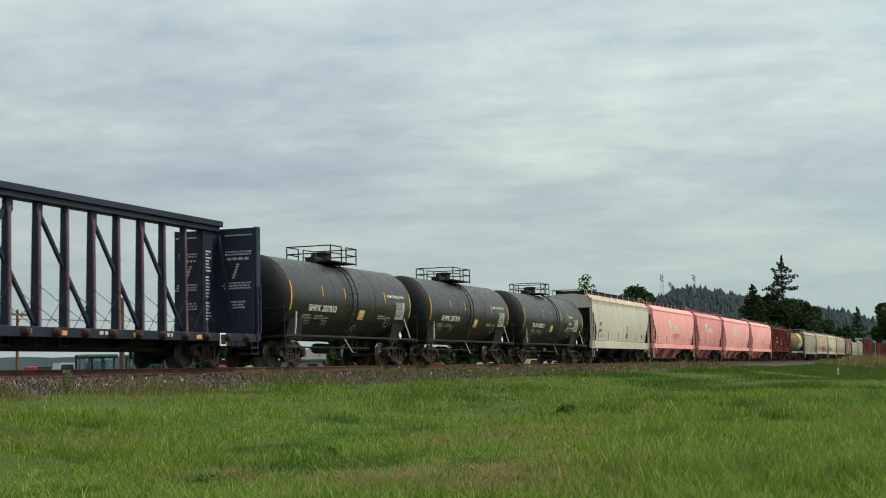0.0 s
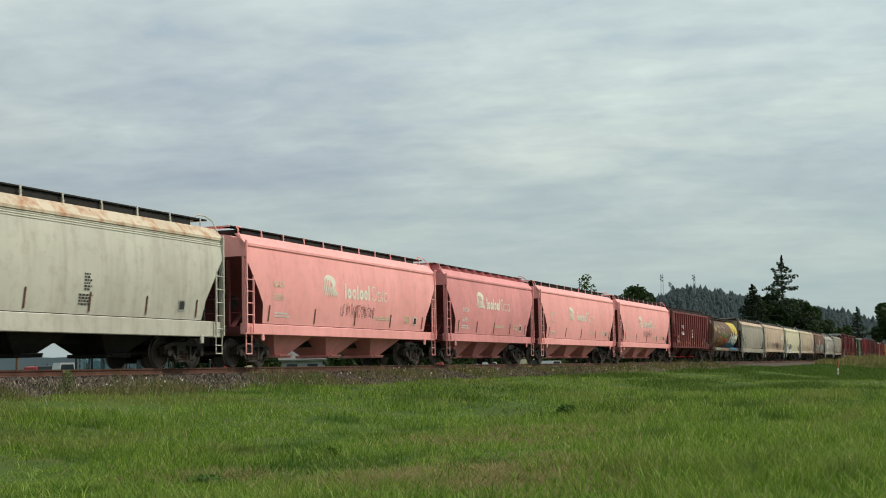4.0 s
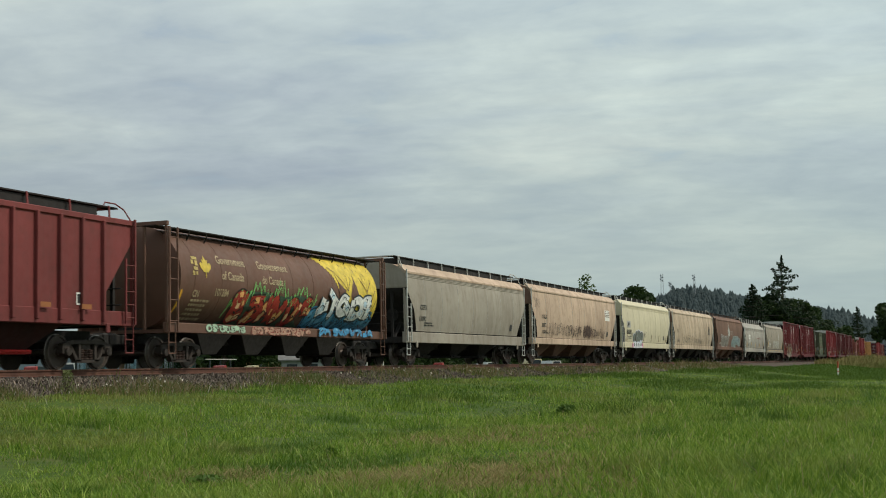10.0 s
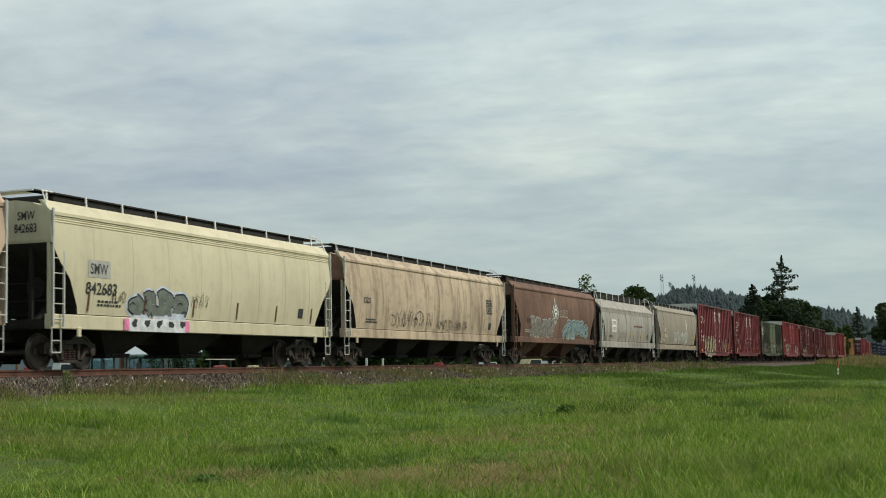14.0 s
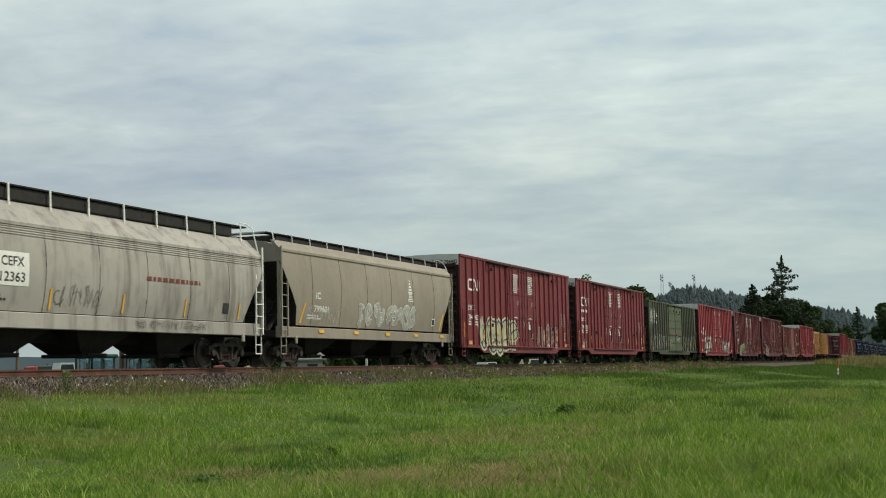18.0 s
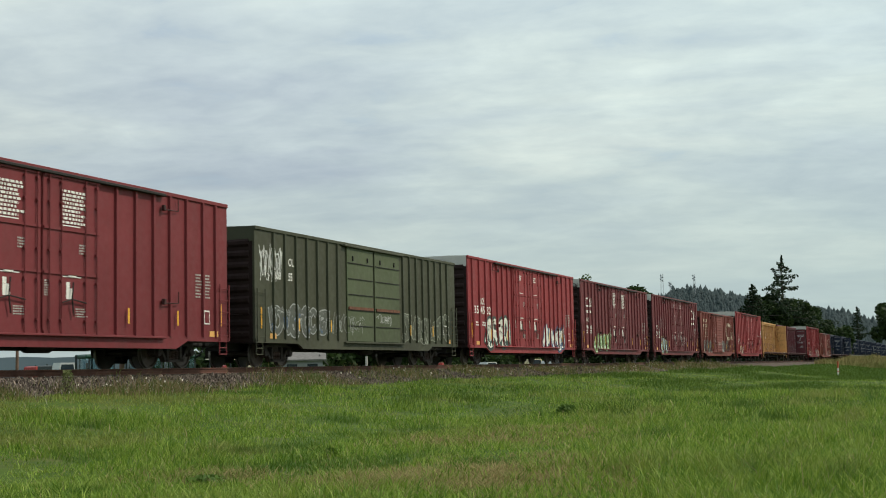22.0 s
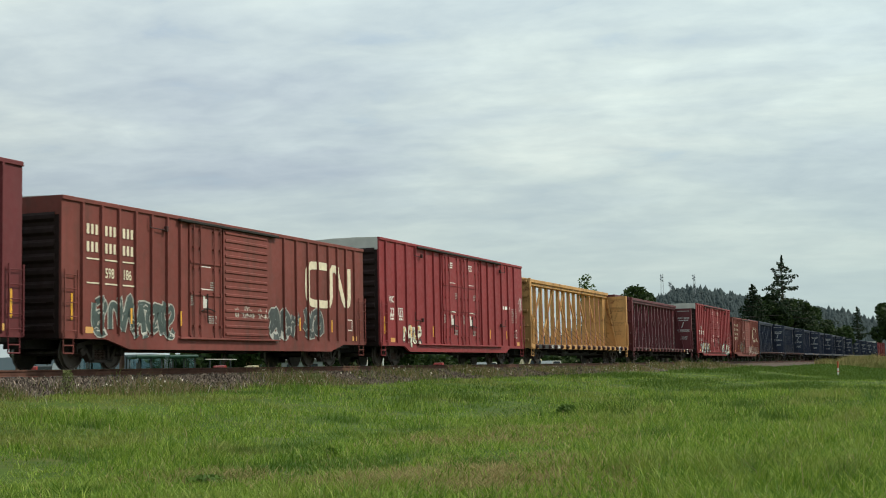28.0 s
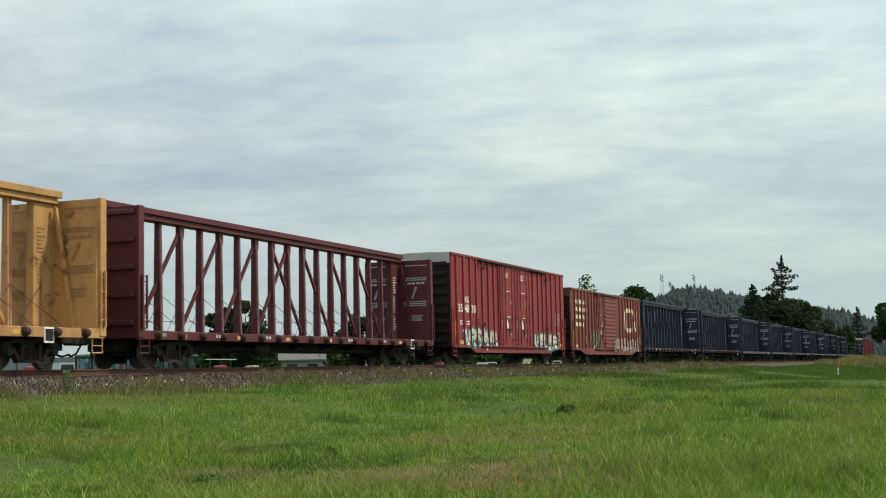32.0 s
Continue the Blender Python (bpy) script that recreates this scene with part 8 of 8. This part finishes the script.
def blades(name, label, count, place, height, width, lean, mat, seed):
    """A field of single bent blades, each a narrow strip of two faces."""
    rg = np.random.default_rng(seed)
    xy = place(rg, count)
    n = len(xy)
    z = np.array([ground_z(float(a), float(b)) for a, b in xy])
    bed = RZ + np.interp(xy[:, 1] - TY, [q[0] for q in prof], [q[1] for q in prof])
    z = np.where(xy[:, 1] > TY - 4.0, np.maximum(z, bed), z)
    lush = np.array([0.64 + 1.25 * max(0.0, 0.34 + noise.noise((float(a) * 0.22, float(b) * 0.4, 9.0)) + 0.5 * noise.noise((float(a) * 1.1, float(b) * 1.4, 2.0))) for a, b in xy])
    hh = rg.uniform(height[0], height[1], n) * (0.75 + 0.5 * rg.random(n)) * lush
    w = rg.uniform(width[0], width[1], n) * (1 + xy[:, 0] / 55.0)
    az, ln, wd = rg.uniform(0, 6.283, n), rg.uniform(lean[0], lean[1], n) * hh, rg.uniform(0, 6.283, n)
    dx, dy = np.cos(az) * ln, np.sin(az) * ln
    wx, wy = np.cos(wd) * w / 2, np.sin(wd) * w / 2
    co = np.empty((n, 5, 3))
    for k, (t, q, sgn) in enumerate(((0, 1, -1), (0, 1, 1), (0.55, 0.8, -1), (0.55, 0.8, 1), (1, 0, 0))):
        co[:, k, 0] = xy[:, 0] + dx * t * t + wx * q * sgn
        co[:, k, 1] = xy[:, 1] + dy * t * t + wy * q * sgn
        co[:, k, 2] = z - 0.02 + hh * t * (1 - 0.15 * t)
    me = bpy.data.meshes.new(name)
    me.vertices.add(n * 5)
    me.vertices.foreach_set("co", co.ravel())
    idx = (np.arange(n)[:, None] * 5 + np.array([0, 1, 3, 2, 2, 3, 4])[None, :]).ravel()
    me.loops.add(n * 7)
    me.loops.foreach_set("vertex_index", idx)
    me.polygons.add(n * 2)
    st = np.empty((n, 2), int)
    st[:, 0], st[:, 1] = np.arange(n) * 7, np.arange(n) * 7 + 4
    me.polygons.foreach_set("loop_start", st.ravel())
    me.update()
    me.materials.append(mat)
    return tagged(new(name, me), label, "grass", "", "stuff")


def near_field(rg, n):
    """Places over the meadow, thinning with distance."""
    d = 10.5 * (150 / 10.5) ** (rg.random(n) ** 1.15)
    ang = np.radians(rg.uniform(-1, 42, n))
    x, y = d * np.cos(ang), d * np.sin(ang)
    dry = np.exp(-(((x + 0.34 * (y - 6.2) - 15.2) / 0.95) ** 2) - ((y - 6.2) / 1.75) ** 4)
    clump = np.sin(x * 2.9 + 1.7 * np.sin(y * 2.1)) * np.sin(y * 3.3 + 1.3 * np.sin(x * 1.7)) + np.sin(x * 1.1 + y * 0.7)
    keep = (rg.random(n) > 0.85 * dry) & (rg.random(n) < 0.62 + 0.24 * clump)
    ok = keep & (y < 19.2 + 0.5 * np.sin(x * 0.7) + 0.35 * np.sin(x * 2.3) + 1.3 * np.clip((x - 32) / 16, 0, 1))
    return np.stack([x[ok], y[ok]], 1)


blades("meadow_grass", "green uncut meadow grass with dry patches", 680000, near_field, (0.05, 0.13), (0.007, 0.013), (0.15, 0.85), M_GRASS, 3)




DRY = ((15.4, 5.0, 1.1, 1.5, 0.42), (14.2, 6.3, 0.8, 0.9, 0.16), (17.9, 5.0, 1.3, 0.8, 0.12), (23.5, 6.6, 2.2, 0.8, 0.10), (21.0, 8.0, 1.2, 1.0, 0.06), (14.2, 8.3, 0.7, 0.9, 0.06), (26.5, 7.6, 1.6, 0.9, 0.08))


def dry_patch(rg, n):
    """Places in the dry spots of the meadow: x, y, spreads and share of each."""
    out_ = []
    for x, y, sx, sy, share in DRY:
        k = int(n * share)
        p = np.stack([x + rg.normal(0, sx * 0.62, k), y + rg.normal(0, sy * 0.62, k)], 1)
        keep = rg.random(k) < 0.55 + 0.45 * np.sin(p[:, 0] * 3.1 + np.sin(p[:, 1] * 2.7)) * np.sin(p[:, 1] * 2.3 + 1.0)
        out_.append(p[keep])
    return np.concatenate(out_)


K = Mat("dry_meadow_blade", 0.75, 0, 0.2)
K.color(K.mix(K.island(), (0.22, 0.185, 0.075), (0.40, 0.33, 0.15))).thin(0.3)
blades("dry_meadow_grass", "tan dry grass patches in the meadow", 60000, dry_patch, (0.06, 0.15), (0.007, 0.014), (0.5, 1.3), K.m, 19)


def lush_side(rg, n):
    """Places in the taller growth towards the open field, in tufts."""
    m = n // 14
    d = 11.5 * (60 / 11.5) ** (rg.random(m) ** 1.3)
    ang = np.radians(rg.uniform(-1, 19, m) * (0.55 + 0.45 * rg.random(m)))
    cx, cy = np.repeat(d * np.cos(ang), 14), np.repeat(d * np.sin(ang), 14)
    s = 0.07 + 0.003 * cx
    return np.stack([cx + rg.normal(0, 1, m * 14) * s, cy + rg.normal(0, 1, m * 14) * s], 1)


blades("tall_grass", "tall lush grass tufts in the meadow", 70000, lush_side, (0.13, 0.28), (0.008, 0.015), (0.15, 0.8), M_GRASS, 23)


def far_tufts(rg, n):
    """Places of low dark clumps over the further meadow."""
    m = n // 40
    x = 30 + 105 * rg.random(m) ** 0.8
    y = 3 + (x * 0.55 - 3).clip(0, 15) * rg.random(m)
    keep = np.sin(x * 0.21 + 0.9 * np.sin(y * 0.7)) + 0.7 * np.sin(y * 1.3 + x * 0.05) + rg.normal(0, 0.4, m) > 0.35
    cx, cy = np.repeat(x[keep], 40), np.repeat(y[keep], 40)
    s = 0.10 + 0.006 * cx
    k = len(cx)
    p = np.stack([cx + rg.normal(0, 1.6, k) * s, cy + rg.normal(0, 1, k) * s], 1)
    return p[p[:, 1] < 18.8]


K = Mat("dark_tuft_blade", 0.65, 0, 0.2)
K.color(K.mix(K.island(), (0.052, 0.108, 0.014), (0.105, 0.170, 0.026))).thin(0.3)
blades("dark_grass_tufts", "low dark green clumps over the further meadow", 110000, far_tufts, (0.10, 0.26), (0.008, 0.014), (0.2, 0.9), K.m, 37)


def far_meadow(rg, n):
    """Places over the far end of the meadow, towards the low bank."""
    x = rg.uniform(112, 235, n)
    y = x * rg.uniform(0.035, 0.165, n)
    ok = y < 18.6
    return np.stack([x[ok], y[ok]], 1)


blades("far_meadow_grass", "rough grass at the far end of the meadow", 45000, far_meadow, (0.08, 0.24), (0.010, 0.018), (0.2, 0.8), K.m, 41)


def low_tufts(rg, n):
    """Places of scattered taller tufts over the nearer meadow."""
    m = n // 22
    d = 12 * (75 / 12) ** rg.random(m)
    ang = np.radians(rg.uniform(0, 41, m))
    cx, cy = np.repeat(d * np.cos(ang), 22), np.repeat(d * np.sin(ang), 22)
    s = 0.06 + 0.004 * cx
    p = np.stack([cx + rg.normal(0, 1, m * 22) * s, cy + rg.normal(0, 1, m * 22) * s], 1)
    return p[p[:, 1] < 18.5]


blades("grass_tufts", "scattered taller grass tufts in the meadow", 40000, low_tufts, (0.10, 0.22), (0.008, 0.014), (0.2, 0.9), M_GRASS, 29)


def bank_strip(rg, n):
    """Places along the foot of the ballast."""
    x = 22 + 110 * rg.random(n) ** 1.7
    y = 18.9 + 1.5 * np.clip((x - 30) / 20, 0, 1) + rg.normal(0, 0.55, n)
    clump = np.sin(x * 1.7) + np.sin(x * 0.63 + 2) + rg.normal(0, 0.6, n)
    return np.stack([x, y], 1)[(clump > 0.1) & (y < 21.3)]


K = Mat("bank_weeds", 0.7, 0, 0.2)
isl = K.island()
c = K.mix(K.span(isl, 0.0, 0.5), (0.075, 0.115, 0.024), (0.13, 0.15, 0.045))
c = K.mix(K.span(isl, 0.5, 0.56), c, (0.26, 0.20, 0.105))
c = K.mix(K.span(isl, 0.965, 0.97), c, (0.55, 0.53, 0.42))
K.color(c).thin(0.4)
M_WEED = K.m
blades("bank_weeds", "tall mixed weeds and dry stems along the ballast foot", 42000, bank_strip, (0.14, 0.36), (0.007, 0.013), (0.1, 0.8), M_WEED, 8)

# pale flower heads among the weeds
r = random.Random(44)
v, f = [], []
for i in range(190):
    x = 24 + 70 * r.random() ** 1.5
    y = 18.7 + 1.5 * min(1, max(0, (x - 30) / 20)) + r.gauss(0, 0.6)
    if math.sin(x * 1.7) + math.sin(x * 0.63 + 2) + r.gauss(0, 0.6) < 0.3:
        continue
    z = max(ground_z(x, y), RZ + float(np.interp(y - TY, [q[0] for q in prof], [q[1] for q in prof])) if y > TY - 4 else 0) + r.uniform(0.18, 0.42)
    for _ in range(3):
        leaf(v, f, r, Vector((x + r.uniform(-.03, .03), y + r.uniform(-.03, .03), z + r.uniform(-.02, .02))), r.uniform(0.012, 0.03) * (1 + x / 70))
tagged(new("wildflowers", raw("wildflowers", v, f, leaf_mat("pale_petals", (0.55, 0.50, 0.36), (0.75, 0.74, 0.66)))), "pale wildflowers among the bank weeds", "flowers", "", "stuff")


def weed_clump(x, y, width, height, count, seed, mat, fine=1.0):
    r = random.Random(seed)
    t = thing("weed_clump", "low leafy green weed clump in the meadow", "weeds", (x, y, ground_z(x, y)), "weed clumps")
    m = [[], []]
    for q in range(5):
        a = q * 1.3
        rod(m, (0, 0, -0.02), (width * 0.3 * math.cos(a), width * 0.3 * math.sin(a), height * 0.8), 0.008, 4, 0.004)
    tagged(part("stems", m, M_BARK, t), kind="stuff")
    v, f = [], []
    for _ in range(count):
        a, u = r.uniform(0, 6.283), r.random() ** 0.6
        rr = width * 0.5 * r.random() ** 0.5 * (1.1 - 0.6 * u)
        leaf(v, f, r, Vector((rr * math.cos(a), rr * math.sin(a), height * u)), fine * r.uniform(0.03, 0.07) * (0.6 + width))
    part("leaves", raw("leaves", v, f, mat), None, t)


M_WLEAF = leaf_mat("weed_leaves", (0.055, 0.11, 0.018), (0.11, 0.19, 0.035))
M_PLEAF = leaf_mat("wispy_weed_leaves", (0.13, 0.17, 0.055), (0.22, 0.25, 0.10))
weed_clump(34.6, 9.75, 0.62, 0.22, 220, 51, M_WLEAF)
weed_clump(17.8, 8.55, 0.32, 0.12, 90, 52, M_WLEAF)
weed_clump(13.7, 8.15, 0.50, 0.10, 110, 53, M_WLEAF)
weed_clump(26.2, 19.3, 0.40, 0.55, 420, 54, M_PLEAF, 0.45)
weed_clump(39.5, 19.6, 1.0, 0.4, 420, 57, M_PLEAF, 0.5)


def dry_strip(rg, n):
    """Places on the low bank ahead of the track."""
    return np.stack([rg.uniform(198, 275, n), rg.uniform(7.5, 19.5, n)], 1)


K = Mat("dry_grass", 0.8, 0, 0.15)
K.color(K.mix(K.span(K.noise(0.25, 4), 0.4, 0.6), (0.32, 0.25, 0.11), (0.16, 0.17, 0.05)))
blades("dry_grass", "tall tan dry grass on the low bank", 16000, dry_strip, (0.35, 0.75), (0.010, 0.020), (0.1, 0.6), K.m, 15)


# ---- motion of the train: every car rolls left at one speed, its wheels turning ----
def rolled(t):
    for (ta, a), (tb, b) in zip(ROLLED, ROLLED[1:]):
        if t <= tb:
            return a + (b - a) * (t - ta) / (tb - ta)
    return ROLLED[-1][1]


def motions():
    for car, x in CARS:
        walk(car, [(k / 2, pose(x - rolled(k / 2), TY, RZ)) for k in range(65)])
    # one turning action for the leading and one for the trailing wheelsets of the trucks, shared by all that roll alike
    for place in (-0.89, 0.89):
        alike = [ws for ws, w in WHEELSETS if w == place]
        walk(alike[0], [(i / FPS, pose(place, 0, WR, 0, -math.degrees(rolled(i / FPS) / WR), 0)) for i in range(32 * FPS + 1)])
        lead = alike[0].animation_data
        for ws in alike[1:]:
            ws.rotation_mode = "QUATERNION"
            keys = ws.animation_data_create()
            keys.action = lead.action
            keys.action_slot = lead.action_slot


motions()
